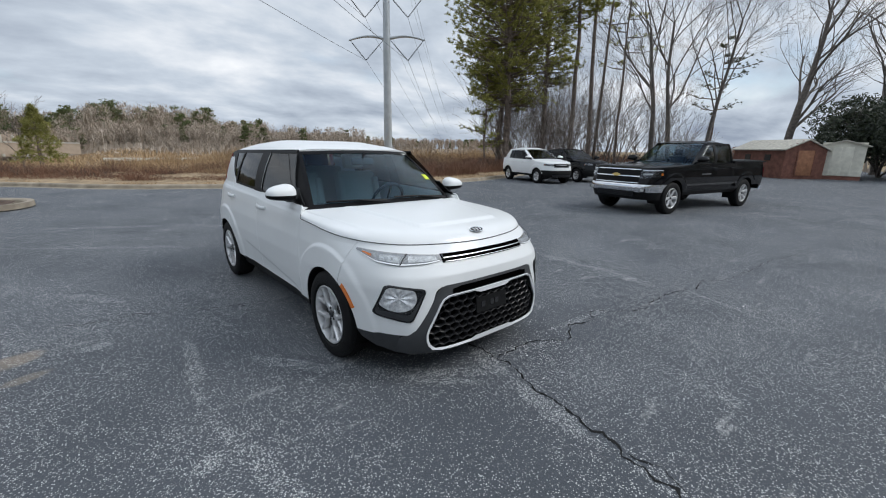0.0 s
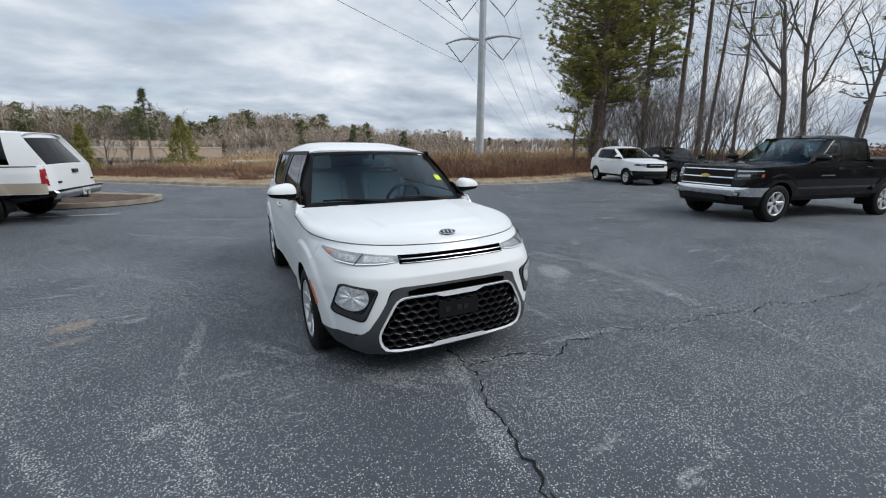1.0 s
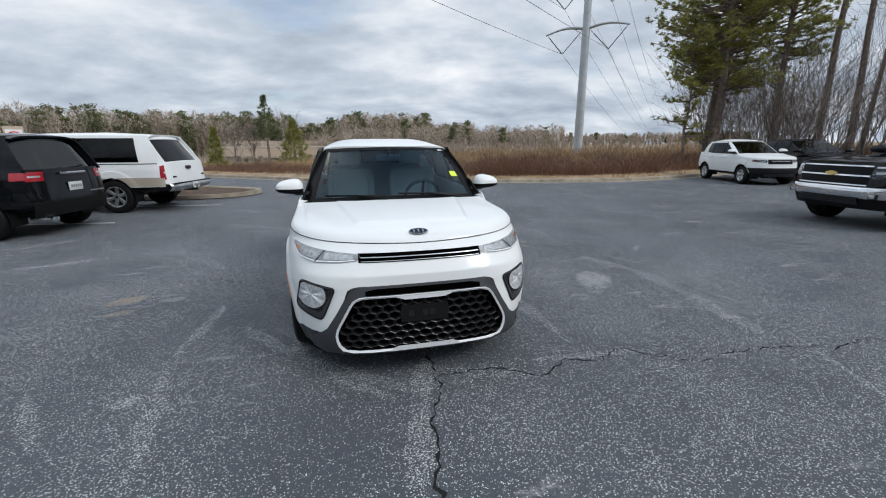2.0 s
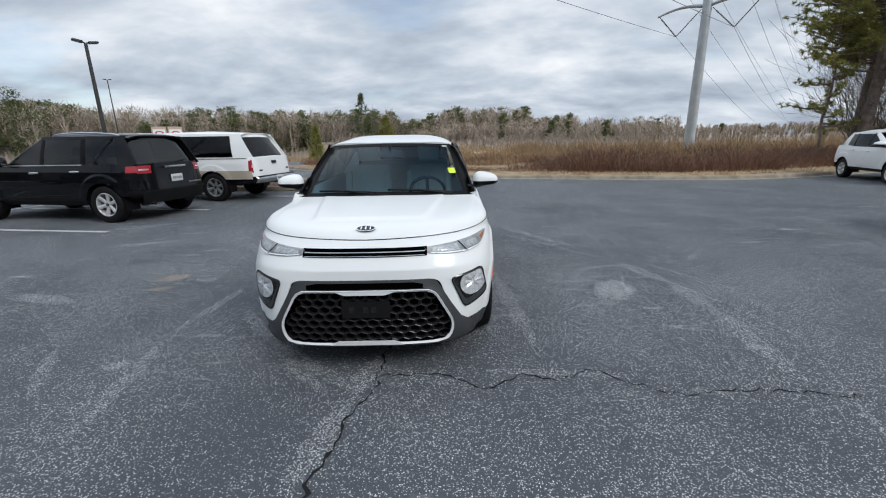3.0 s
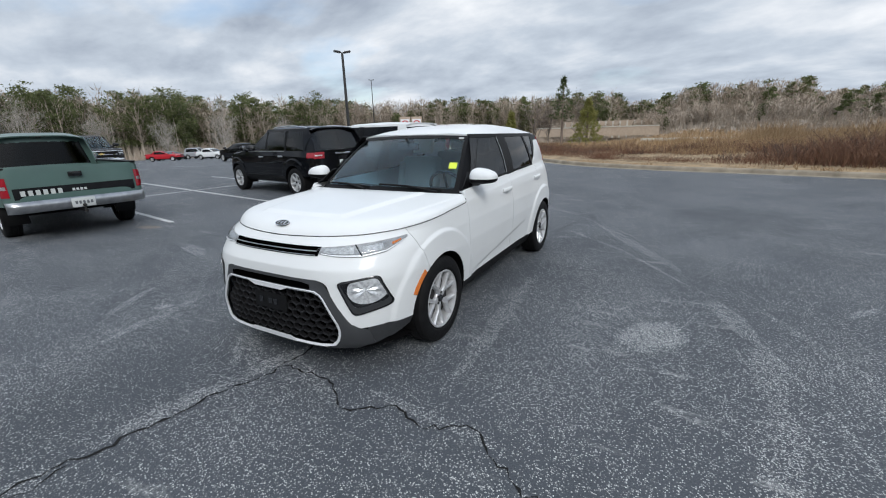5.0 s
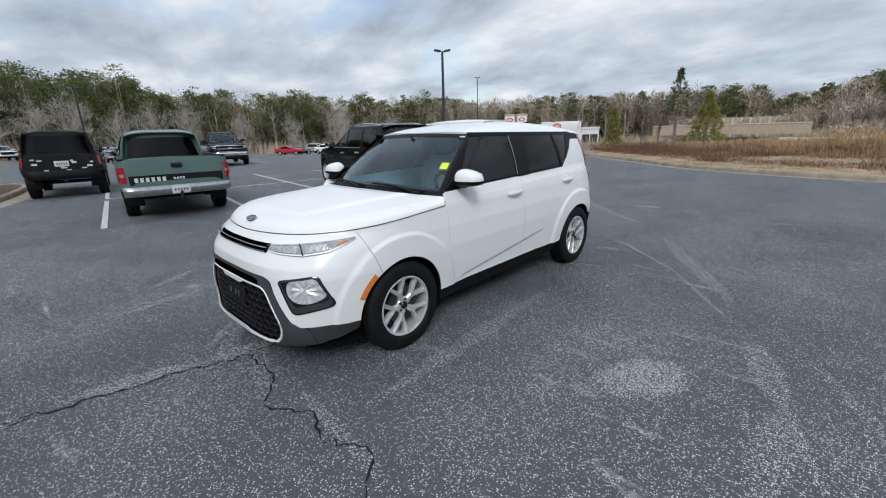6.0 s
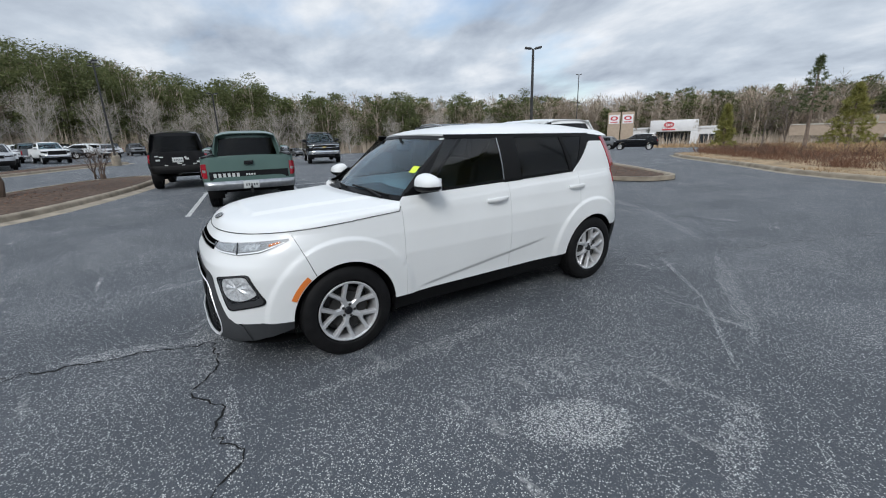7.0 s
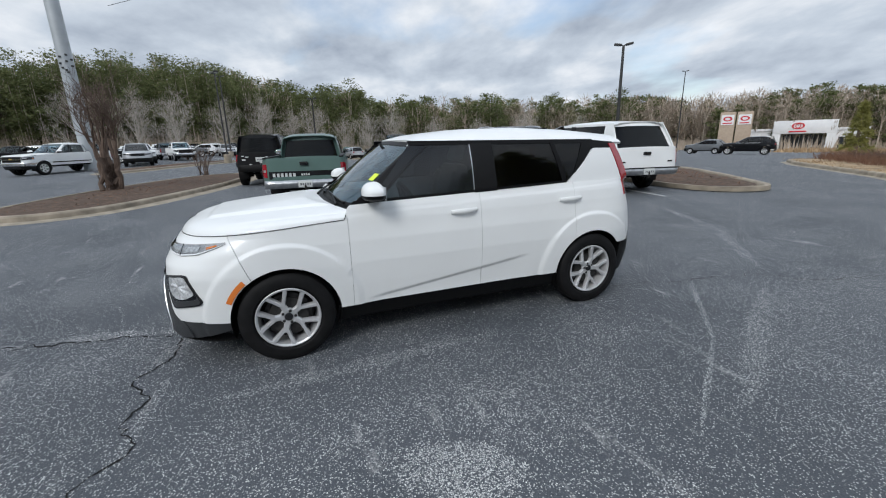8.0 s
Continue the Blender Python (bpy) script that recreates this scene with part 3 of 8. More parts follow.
# ---- the white hatchback in the middle of the lot ----
SOUL = dict(
    axle_f=-1.30, axle_r=1.30, w=0.885, flare=0.016, arch=0.368, hub=0.318, sill=0.335, rocker=0.13,
    width_by_z=[(0.15, 0.93), (0.33, 0.962), (0.5, 0.985), (0.66, 1.0), (0.82, 0.996), (0.96, 0.972), (1.04, 0.95), (1.12, 0.915)],
    rows=64, scoop=0.013, scoop_z=0.298, scoop_rise=0.127, scoop_soft=0.014, crease=0.004, brow=0.062, plateau_w=(0.40, 0.54), plateau_z=0.017, wing_crease=0.007,
    nose_y=[(0.15, -2.05), (0.22, -2.115), (0.40, -2.12), (0.60, -2.10), (0.72, -2.095), (0.80, -2.055), (0.86, -2.015), (0.90, -1.985), (1.0, -1.90)],
    nose_n=[(0.2, 3.6), (0.65, 3.5), (0.8, 3.0), (0.9, 2.5)],
    tail_y=[(0.2, 1.92), (0.4, 1.98), (0.6, 2.00), (0.9, 1.95), (1.12, 1.88)], tail_n=3.6, tail_side=1.74, cab_taper=0.085,
    shut_z=[(-1.66, 0.930), (-1.62, 0.938), (-1.4, 0.949), (-1.2, 0.955), (-0.85, 0.976), (-0.835, 1.070), (0.0, 1.090), (1.0, 1.115), (1.9, 1.12)],
    shut_front=[(0, 0.898), (12, 0.903), (40, 0.912), (60, 0.925), (75, 0.937), (90, 0.953)],
    bumper_y=-1.50, fender_slant=-0.12, door_y0=-0.84, door_y1=0.20, door_y2=1.10, handle_z=0.962, handle=None, handle_back=0.10, quarter_low=0.54,
    waist=1.085, eave=1.485, eave_r=1.435, cab_w0=0.822, cab_w1=0.690,
    ws_w0=0.808, ws_w1=0.635, ws_y0=-0.90, ws_y1=-0.30, ws_bow0=0.14, ws_bow1=0.09, ws_z0=1.045, ws_z1=1.492,
    roof_y1=1.80, roof_w=0.690, roof_w1=0.60, roof_z=[(-0.32, 1.497), (-0.1, 1.545), (0.3, 1.583), (0.8, 1.59), (1.3, 1.565), (1.8, 1.515)],
    back_w0=0.68, rear_y0=1.86, rear_y1=1.74, rear_z0=1.10, rear_z1=1.46,
    cowl_y=-0.95, cowl_z=1.052, bonnet_y1=-0.845, lip=0.46, lip_t=0.040, plateau=-1.78,
)


def ray_to_outline(poly, cx, cz, a):
    """How far it is from (cx, cz) at angle a to a closed outline."""
    dx, dz, best = math.cos(a), math.sin(a), 0.0
    for (x0, z0), (x1, z1) in zip(poly, poly[1:] + poly[:1]):
        ex, ez = x1 - x0, z1 - z0
        det = dx * ez - dz * ex
        if abs(det) < 1e-9:
            continue
        t = ((x0 - cx) * ez - (z0 - cz) * ex) / det
        u = ((x0 - cx) * dz - (z0 - cz) * dx) / det
        if t > 0 and -1e-6 <= u <= 1 + 1e-6:
            best = max(best, t)
    return best


def rounded(poly, r=0.03, n=4):
    """An outline with its corners rounded."""
    out = []
    for k, p in enumerate(poly):
        a, b = Vector(poly[k - 1]), Vector(poly[(k + 1) % len(poly)])
        p = Vector(p)
        ra, rb = min(r, (a - p).length * 0.45), min(r, (b - p).length * 0.45)
        s, e = p + (a - p).normalized() * ra, p + (b - p).normalized() * rb
        for i in range(n + 1):
            t = i / n
            out.append(tuple((1 - t) ** 2 * s + 2 * t * (1 - t) * p + t * t * e))
    return out


def on_nose(sh, x, z, out=0.0):
    """A point on the front face, moved outwards."""
    th = sh["nose_at"](x, z)
    p = sh["nose"](th, z)
    q = sh["nose"](th + 0.02, z)
    r = sh["nose"](th, z + 0.01)
    n = (q - p).cross(r - p)
    n = n.normalized() if n.length > 1e-9 else Vector((0, -1, 0))
    if n.y > 0:
        n = -n
    return p + n * out


def ring_on_nose(name, sh, inner, outer, centre, material, out_in, out_out, thick=0.0, n=96):
    cx, cz = centre

    def fn(a, v):
        ri, ro = ray_to_outline(inner, cx, cz, a), ray_to_outline(outer, cx, cz, a)
        r = lerp(ri, ro, v)
        return on_nose(sh, cx + r * math.cos(a), cz + r * math.sin(a), lerp(out_in, out_out, v))

    return sheet(name, fn, spread(0, math.tau, n + 1), spread(0, 1, 7), material, thick)


def fill_on_nose(name, sh, outline, centre, material, out, thick=0.0, n=72, steps=6):
    cx, cz = centre

    def fn(a, v):
        r = ray_to_outline(outline, cx, cz, a) * max(v, 0.001)
        return on_nose(sh, cx + r * math.cos(a), cz + r * math.sin(a), out)

    return sheet(name, fn, spread(0, math.tau, n + 1), spread(0, 1, steps), material, thick)


def band_on_nose(name, sh, xs, low, high, material, out, thick=0.004, nv=5):
    return sheet(name, lambda x, v: on_nose(sh, x, lerp(low(x), high(x), v), out), xs, spread(0, 1, nv), material, thick)


def build_soul():
    c = SOUL
    car = thing("hatchback", "white boxy compact hatchback with black pillars, parked on asphalt", "car")
    sh = build_body(car, c, WHITE_PAINT, BLACK_PLASTIC, BLACK_GLOSS, TINT_GLASS, DARK_GLASS, CLEAR_GLASS)

    # white front bumper, cut away over the wheel arches and round the dark lower grille
    def end_y(z):
        if z < 0.622:
            return -1.30 - math.sqrt(max(0.0, 0.368**2 - (z - 0.318) ** 2)) - 0.001
        return -1.5012 - 0.12 * (z - 0.622) / (0.939 - 0.622)

    def cover_low(x):
        return curve_at([(0.0, 0.655), (0.43, 0.655), (0.462, 0.638), (0.547, 0.490), (0.622, 0.372), (0.66, 0.346), (0.75, 0.350), (0.82, 0.352), (0.9, 0.335)], abs(x))

    def cover(s, v):
        x0 = sh["nose"](s * radians(78), 0.45).x
        zb = cover_low(x0)
        zt = curve_at(c["shut_front"], abs(s) * 66.5) - 0.004
        z = lerp(zb, zt, v)
        n, reach = curve_at(c["nose_n"], z), sh["ym_f"] - curve_at(c["nose_y"], z)
        lim = math.acos(min(1.0, (sh["ym_f"] - end_y(z)) / reach) ** (n / 2))
        return sh["nose"](s * lim, z)

    part("front_bumper", sheet("front_bumper", cover, spread(-1, 1, 161), spread(0, 1, 34), WHITE_PAINT, 0.012), car)

    # dark surround, bright frame and honeycomb
    opening = rounded([(-0.440, 0.593), (0.440, 0.593), (0.572, 0.352), (0.535, 0.230), (-0.535, 0.230), (-0.572, 0.352)], 0.06, 6)
    bright = rounded([(-0.432, 0.582), (0.432, 0.582), (0.559, 0.350), (0.523, 0.244), (-0.523, 0.244), (-0.559, 0.350)], 0.055, 6)
    half = [(0.43, 0.660), (0.464, 0.642), (0.549, 0.493), (0.624, 0.375), (0.664, 0.349), (0.70, 0.345), (0.72, 0.205)]
    outer = half + [(-x, z) for x, z in half[::-1]]
    grille = part("lower_grille", ring_on_nose("lower_grille", sh, opening, outer, (0, 0.42), GREY_PLASTIC, 0.018, 0.002, 0.01), car, "dark grey plastic grille surround")
    part("bright_frame", ring_on_nose("bright_frame", sh, bright, opening, (0, 0.42), BRIGHT, 0.016, 0.023, 0.008), grille, "satin silver frame")
    # black sheet gives the depth behind the mesh its shade by colour
    part("backing", fill_on_nose("backing", sh, opening, (0, 0.42), SHADE_BLACK, -0.035), grille)
    bm = bmesh.new()
    pitch, rise = 0.078, 0.0455
    for row in range(-5, 6):
        for col in range(-9, 10):
            hx, hz = (col + (0.5 if row % 2 else 0)) * pitch, 0.412 + row * rise
            a = math.atan2(hz - 0.42, hx)
            if math.hypot(hx, hz - 0.42) > ray_to_outline(bright, 0, 0.42, a) - 0.010:
                continue
            ring = []
            for rr, off in ((1.0, -0.030), (0.955, -0.006), (0.83, -0.009), (0.70, -0.036)):
                ring.append([bm.verts.new(on_nose(sh, hx + pitch * 0.577 * rr * math.sin(k * math.pi / 3), hz + rise * 0.667 * rr * math.cos(k * math.pi / 3), off)) for k in range(6)])
            for p, q in zip(ring, ring[1:]):
                for k in range(6):
                    bm.faces.new((p[k], p[(k + 1) % 6], q[(k + 1) % 6], q[k]))
    part("honeycomb", from_bm("honeycomb", bm, MESH_BLACK), grille, "black honeycomb mesh")
    plate = part("plate_holder", band_on_nose("plate_holder", sh, spread(-0.155, 0.155, 9), lambda x: 0.410, lambda x: 0.520, BLACK_PLASTIC, 0.000, 0.012), grille, "empty black plate holder")
    for x in (-0.09, 0.0, 0.05):
        part("raised_bar", band_on_nose("raised_bar", sh, spread(x - 0.018, x + 0.018, 4), lambda q: 0.445, lambda q: 0.485, BLACK_GLOSS, 0.003, 0.005), plate)
    part("lower_lip", band_on_nose("lower_lip", sh, spread(-0.24, 0.24, 17), lambda x: 0.228, lambda x: 0.228 + 0.030 * smooth01(0.24, 0.19, abs(x)), BRIGHT, 0.024, 0.006), grille)
    part("upper_lip", band_on_nose("upper_lip", sh, spread(-0.19, 0.19, 13), lambda x: 0.586 - 0.022 * smooth01(0.19, 0.13, abs(x)), lambda x: 0.591, BRIGHT, 0.020, 0.006), grille)
    # no hole here: a black sheet on the surround paints the slot's shade
    part("air_slot", band_on_nose("air_slot", sh, spread(-0.37, 0.37, 25), lambda x: 0.604, lambda x: 0.645 - 0.012 * smooth01(0.30, 0.37, abs(x)), SHADE_BLACK, 0.019, 0.004), grille, "black sheet in place of the shaded upper air slot")
    # lower corners down to the wheel arches
    for s in (1, -1):
        def corner(u, v, s=s):
            z = lerp(0.205 + 0.075 * u, 0.352 - 0.016 * u * u, v)
            y0, y1 = sh["nose"](sh["nose_at"](0.700, z), z).y, end_y(z)
            p = sh["flank"](lerp(y0, y1, u), z, s)
            return p - Vector((s * 0.02 * (1 - v), 0, 0))
        part("bumper_corner", sheet("bumper_corner", corner, spread(0, 1, 20), spread(0, 1, 6), GREY_PLASTIC, 0.01), car)
    part("splitter", sheet("splitter", lambda s, v: sh["nose"](s * radians(72), 0.205) * (1 - 0.10 * v) + Vector((0, 0, 0.205 * 0.10 * v - 0.02 * v)), spread(-1, 1, 41), [0, 0.3, 1], BLACK_PLASTIC, 0.0), car)

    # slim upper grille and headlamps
    # black strip whose colour also holds the shade between the grille bars
    slim = part("upper_grille", band_on_nose("upper_grille", sh, spread(-0.40, 0.40, 33), lambda x: 0.797 + 0.006 * abs(x), lambda x: 0.850, SHADE_BLACK, 0.004, 0.004), car, "slim black grille strip with its shade painted in")
    for z0, z1 in ((0.801, 0.8035), (0.822, 0.8265)):
        part("chrome_bar", band_on_nose("chrome_bar", sh, spread(-0.385, 0.385, 33), lambda x, z0=z0: z0, lambda x, z1=z1: z1, DULL_CHROME, 0.011, 0.004, 3), slim, "chrome strip")
    for s in (1, -1):
        def edge(u, hi, s=s):
            z = curve_at([(0, 0.846), (0.3, 0.858), (0.65, 0.872), (1, 0.886)], u) if hi else curve_at([(0, 0.812), (0.18, 0.798), (0.45, 0.793), (0.7, 0.810), (1, 0.874)], u)
            return z

        def lamp(u, v, out=0.0, s=s):
            z = lerp(edge(u, False), edge(u, True), v)
            x0, y1 = 0.385, -1.625
            n, reach = curve_at(c["nose_n"], z), sh["ym_f"] - curve_at(c["nose_y"], z)
            a, b = sh["nose_at"](x0, z), math.acos(((sh["ym_f"] - y1) / reach) ** (n / 2))
            th = lerp(a, b, u)
            p, q, r = sh["nose"](th, z), sh["nose"](th + 0.02, z), sh["nose"](th, z + 0.01)
            nn = (q - p).cross(r - p).normalized()
            nn = nn if nn.y < 0 else -nn
            p = p + nn * out
            return Vector((s * p.x, p.y, p.z))

        hl = part("headlamp", sheet("headlamp", lambda u, v: lamp(u, v, 0.003), spread(0, 1, 31), spread(0, 1, 6), LAMP_SILVER, 0.003), car, "clear wraparound headlamp")
        part("reflector", sheet("reflector", lambda u, v: lamp(u, v, 0.007), spread(0.07, 0.36, 12), spread(0.24, 0.80, 5), LAMP_CHROME, 0.003), hl)
        part("reflector", sheet("reflector", lambda u, v: lamp(u, v, 0.007), spread(0.46, 0.68, 12), spread(0.24, 0.76, 5), LAMP_CHROME, 0.003), hl)
        part("bright_strip", sheet("bright_strip", lambda u, v: lamp(u, v, 0.011), spread(0.05, 0.95, 24), spread(0.03, 0.13, 3), BRIGHT, 0.003), hl)
        part("turn_signal", sheet("turn_signal", lambda u, v: lamp(u, v, 0.009), spread(0.78, 0.90, 10), spread(0.30, 0.56, 4), LENS_AMBER, 0.003), hl, "amber turn signal")
        part("divider", sheet("divider", lambda u, v: lamp(u + 0.08 * (0.5 - v), v, 0.012), [0.405, 0.42], spread(0.05, 0.95, 5), BLACK_GLOSS, 0.003), hl)
        part("lens", sheet("lens", lambda u, v: lamp(u, v, 0.016 * (1 - abs(2 * v - 1) ** 3)), spread(0, 1, 31), spread(0, 1, 8), LENS_CLEAR, 0.002), hl, "clear lens")

        # lamp pods in the bumper corners
        pod = rounded([(s * 0.545, 0.652), (s * 0.765, 0.690), (s * 0.812, 0.482), (s * 0.640, 0.432)], 0.035, 4)
        well = rounded([(s * 0.560, 0.643), (s * 0.757, 0.680), (s * 0.797, 0.520), (s * 0.650, 0.482)], 0.03, 4)
        mid = (s * 0.69, 0.575)
        fog = part("fog_lamp", ring_on_nose("fog_lamp", sh, well, pod, mid, GREY_PLASTIC, 0.006, 0.003, 0.005), car, "lamp pod in dark bezel")
        part("edge_trim", ring_on_nose("edge_trim", sh, rounded([(mid[0] + (x - mid[0]) * 0.95, mid[1] + (z - mid[1]) * 0.95) for x, z in pod], 0.01, 1), pod, mid, BLACK_GLOSS, 0.010, 0.008, 0.006), fog)
        part("bowl", fill_on_nose("bowl", sh, well, mid, BLACK_GLOSS, 0.001, 0.0), fog)
        centre = (s * 0.703, 0.600)

        def bowl(a, v, centre=centre, well=well):
            r = min(ray_to_outline(well, centre[0], centre[1], a) * 0.92, 0.088) * v
            return on_nose(sh, centre[0] + r * math.cos(a) * 1.05, centre[1] + r * math.sin(a), 0.003 + 0.010 * math.cos(8 * a) * v * (1 - v) * 2 + 0.006 * v)
        part("reflector", sheet("reflector", bowl, spread(0, math.tau, 49), spread(0.0, 1, 8), REFLECTOR, 0.002), fog, "faceted chrome reflector")
        part("lens", fill_on_nose("lens", sh, well, mid, LENS_CLEAR, 0.014, 0.0), fog, "clear lens")

        # amber marker ahead of the wheel arch
        def marker(u, v, s=s):
            a = lerp(radians(25), radians(51), u)
            r = lerp(0.374, 0.410, v)
            y, z = -1.30 - r * math.cos(a), 0.318 + r * math.sin(a)
            p = sh["flank"](y, z, s)
            return p + Vector((s * 0.005, -0.002, 0))
        part("side_marker", sheet("side_marker", marker, spread(0, 1, 12), spread(0, 1, 4), LENS_AMBER, 0.004), car, "amber side marker")

        # cabin side: dark frame and panes
        def a_pillar(t, v, s=s):
            p = sh["screen"](s * 0.925, t, 0.002)
            e = sh["cabin"](p.y + lerp(0.14, 0.10, t), p.z, s, -0.002)
            q = lerp(p, e, v)
            q.x += s * lerp(0.018, 0.008, t) * math.sin(math.pi * v)
            return q
        part("a_pillar", sheet("a_pillar", a_pillar, spread(0, 1.0, 16), spread(0, 1, 7), SATIN_BLACK, 0.01), car)
        def wing_top(u, v, s=s):
            p = sh["bonnet"](s, u) - Vector((0, -0.003, 0.002))
            return lerp(p, Vector((s * lerp(0.822, 0.760, u), lerp(-0.815, -0.785, u), lerp(1.062, 1.045, u))), v)
        part("wing_top", sheet("wing_top", wing_top, spread(0, 1, 8), spread(0, 1, 5), WHITE_PAINT, 0.008), car)
        quads = [
            ("sail", (-0.79, 1.068), (-0.64, 1.092), (-0.62, 1.19), (-0.54, 1.19), SATIN_BLACK, 0.000),
            ("belt_trim", (-0.80, 1.072), (1.02, 1.118), (-0.78, 1.092), (1.04, 1.136), SATIN_BLACK, 0.004),
            ("top_rail", (-0.30, 1.462), (1.40, 1.438), (-0.31, 1.495), (1.40, 1.470), SATIN_BLACK, 0.000),
            ("b_pillar", (0.165, 1.09), (0.365, 1.095), (0.18, 1.465), (0.365, 1.465), BLACK_PLASTIC, 0.002),
            ("c_divider", (1.00, 1.115), (1.045, 1.120), (0.925, 1.455), (0.965, 1.455), SATIN_BLACK, 0.002),
            ("rear_band", (1.12, 1.19), (1.16, 1.19), (1.27, 1.44), (1.42, 1.445), SATIN_BLACK, 0.001),
            ("rear_band", (1.38, 1.385), (1.66, 1.385), (1.36, 1.465), (1.655, 1.440), SATIN_BLACK, 0.001),
        ]
        for nm, b0, b1, t0, t1, mat, out in quads:
            part(nm, quad_on_cabin(nm, sh, s, b0, b1, t0, t1, mat, out, 0.012), car)
        part("d_pillar", quad_on_cabin("d_pillar", sh, s, (1.035, 1.105), (1.70, 1.100), (1.385, 1.392), (1.60, 1.388), WHITE_PAINT, 0.006, 0.02, 16), car, "white rear pillar")
        part("front_window", quad_on_cabin("front_window", sh, s, (-0.66, 1.088), (0.17, 1.105), (-0.305, 1.466), (0.185, 1.466), TINT_GLASS, -0.004, 0.004), car, "tinted side window")
        part("rear_window", quad_on_cabin("rear_window", sh, s, (0.36, 1.105), (1.01, 1.13), (0.36, 1.466), (0.93, 1.456), DARK_GLASS, -0.004, 0.004), car, "dark tinted side window")
        part("quarter_window", quad_on_cabin("quarter_window", sh, s, (1.04, 1.118), (1.14, 1.19), (0.96, 1.456), (1.30, 1.448), DARK_GLASS, -0.004, 0.004), car, "dark tinted quarter window")
        part("chrome_edge", quad_on_cabin("chrome_edge", sh, s, (0.158, 1.115), (0.164, 1.115), (0.172, 1.455), (0.178, 1.455), SATIN, 0.006, 0.003, 4), car)
        door_mirror(car, sh, c, s, -0.64, 1.150, WHITE_PAINT, 0.90)
        # wiper arms and tail lamps
        def tail_lamp(u, v, s=s):
            z = lerp(0.97, 1.43, u)
            y = lerp(1.712, 1.592, max(0.0, (z - 1.10) / 0.33)) + lerp(0.10, 0.085, u) * v
            e = sh["cabin"](y, z, s) if z > 1.10 else sh["flank"](y, z, s)
            blend = smooth01(1.04, 1.14, z)
            x = lerp(sh["flank"](y, min(z, 1.12), s).x, sh["cabin"](y, max(z, 1.06), s).x, blend)
            return Vector((x + s * 0.010 * math.cos(v * 1.5), y, z))
        part("tail_lamp", sheet("tail_lamp", tail_lamp, spread(0, 1, 20), spread(0, 1, 6), LENS_RED, 0.02), car, "red upright tail lamp")
        add_wheel(car, "hatch", s * 0.782, -1.30, 0.328, 0.205, 0.216, "y5", spin=20 if s > 0 else 50)
        add_wheel(car, "hatch", s * 0.782, 1.30, 0.328, 0.205, 0.216, "y5", spin=48 if s > 0 else 5)

    # tail: black lower bumper, white gate, back glass
    t0 = math.acos(((1.63 - sh["ym_r"]) / 0.79) ** (c["tail_n"] / 2))
    part("rear_bumper", sheet("rear_bumper", lambda s, v: sh["tail"](s * t0, lerp(0.24, 0.536, v)) * 1.004, spread(-1, 1, 61), spread(0, 1, 8), BLACK_PLASTIC, 0.015), car, "black rear bumper")
    t1 = math.acos(((1.742 - sh["ym_r"]) / 0.78) ** (c["tail_n"] / 2))
    part("tailgate", sheet("tailgate", lambda s, v: sh["tail"](s * t1, lerp(0.542, 1.11, v)), spread(-1, 1, 41), spread(0, 1, 16), WHITE_PAINT, 0.015), car)
    part("back_window", sheet("back_window", lambda s, t: sh["back"](s, t), spread(-0.98, 0.98, 21), spread(0, 1.0, 10), DARK_GLASS, 0.004), car)
    bm = bmesh.new()
    fin = [(0.0, 0.0), (0.16, 0.0), (0.165, 0.055), (0.13, 0.05), (0.05, 0.018)]
    lo = [bm.verts.new((w, 1.42 + y, 1.545 + z)) for w in (-0.018, 0.018) for y, z in fin]
    bm.faces.new(lo[:5]), bm.faces.new(lo[5:][::-1])
    for k in range(5):
        bm.faces.new((lo[k], lo[(k + 1) % 5], lo[5 + (k + 1) % 5], lo[5 + k]))
    part("roof_antenna", from_bm("roof_antenna", bm, BLACK_GLOSS), car, "black fin antenna")
    # black band of the screen, cowl and wipers
    for nm, s0, s1, u0, u1 in (("screen_border", -0.93, 0.93, 0.0, 0.055), ("screen_border", -0.93, 0.93, 0.93, 1.0), ("screen_border", -0.93, -0.885, 0.05, 0.95), ("screen_border", 0.885, 0.93, 0.05, 0.95)):
        part(nm, sheet(nm, lambda s, t: sh["screen"](s, t, 0.003), spread(s0, s1, 15), spread(u0, u1, 8), SATIN_BLACK, 0.003), car)
    part("cowl", sheet("cowl", lambda s, v: lerp(sh["bonnet"](s * 0.985, 1.0) - Vector((0, 0.02, 0.012)), sh["screen"](s, 0.02) + Vector((0, 0.03, -0.01)), v), spread(-1, 1, 25), spread(0, 1, 3), BLACK_PLASTIC, 0.01), car, "black cowl panel")
    for x0, x1 in ((-0.62, -0.08), (0.02, 0.62)):
        bm = bmesh.new()
        sweep(bm, [sh["screen"](lerp(x0, x1, k / 14) / c["ws_w0"], 0.025 + 0.04 * math.sin(math.pi * 0.5 * (1 - k / 14)), 0.018) for k in range(15)], 0.009, 0.009, 6)
        p0 = sh["screen"](lerp(x0, x1, 0.98) / c["ws_w0"], 0.0, 0.02)
        tube(bm, p0 + Vector((0, -0.04, 0.0)), sh["screen"](lerp(x0, x1, 0.45) / c["ws_w0"], 0.055, 0.026), 0.011, 0.007, 6)
        part("wiper", from_bm("wiper", bm, BLACK_PLASTIC), car, "black wiper")
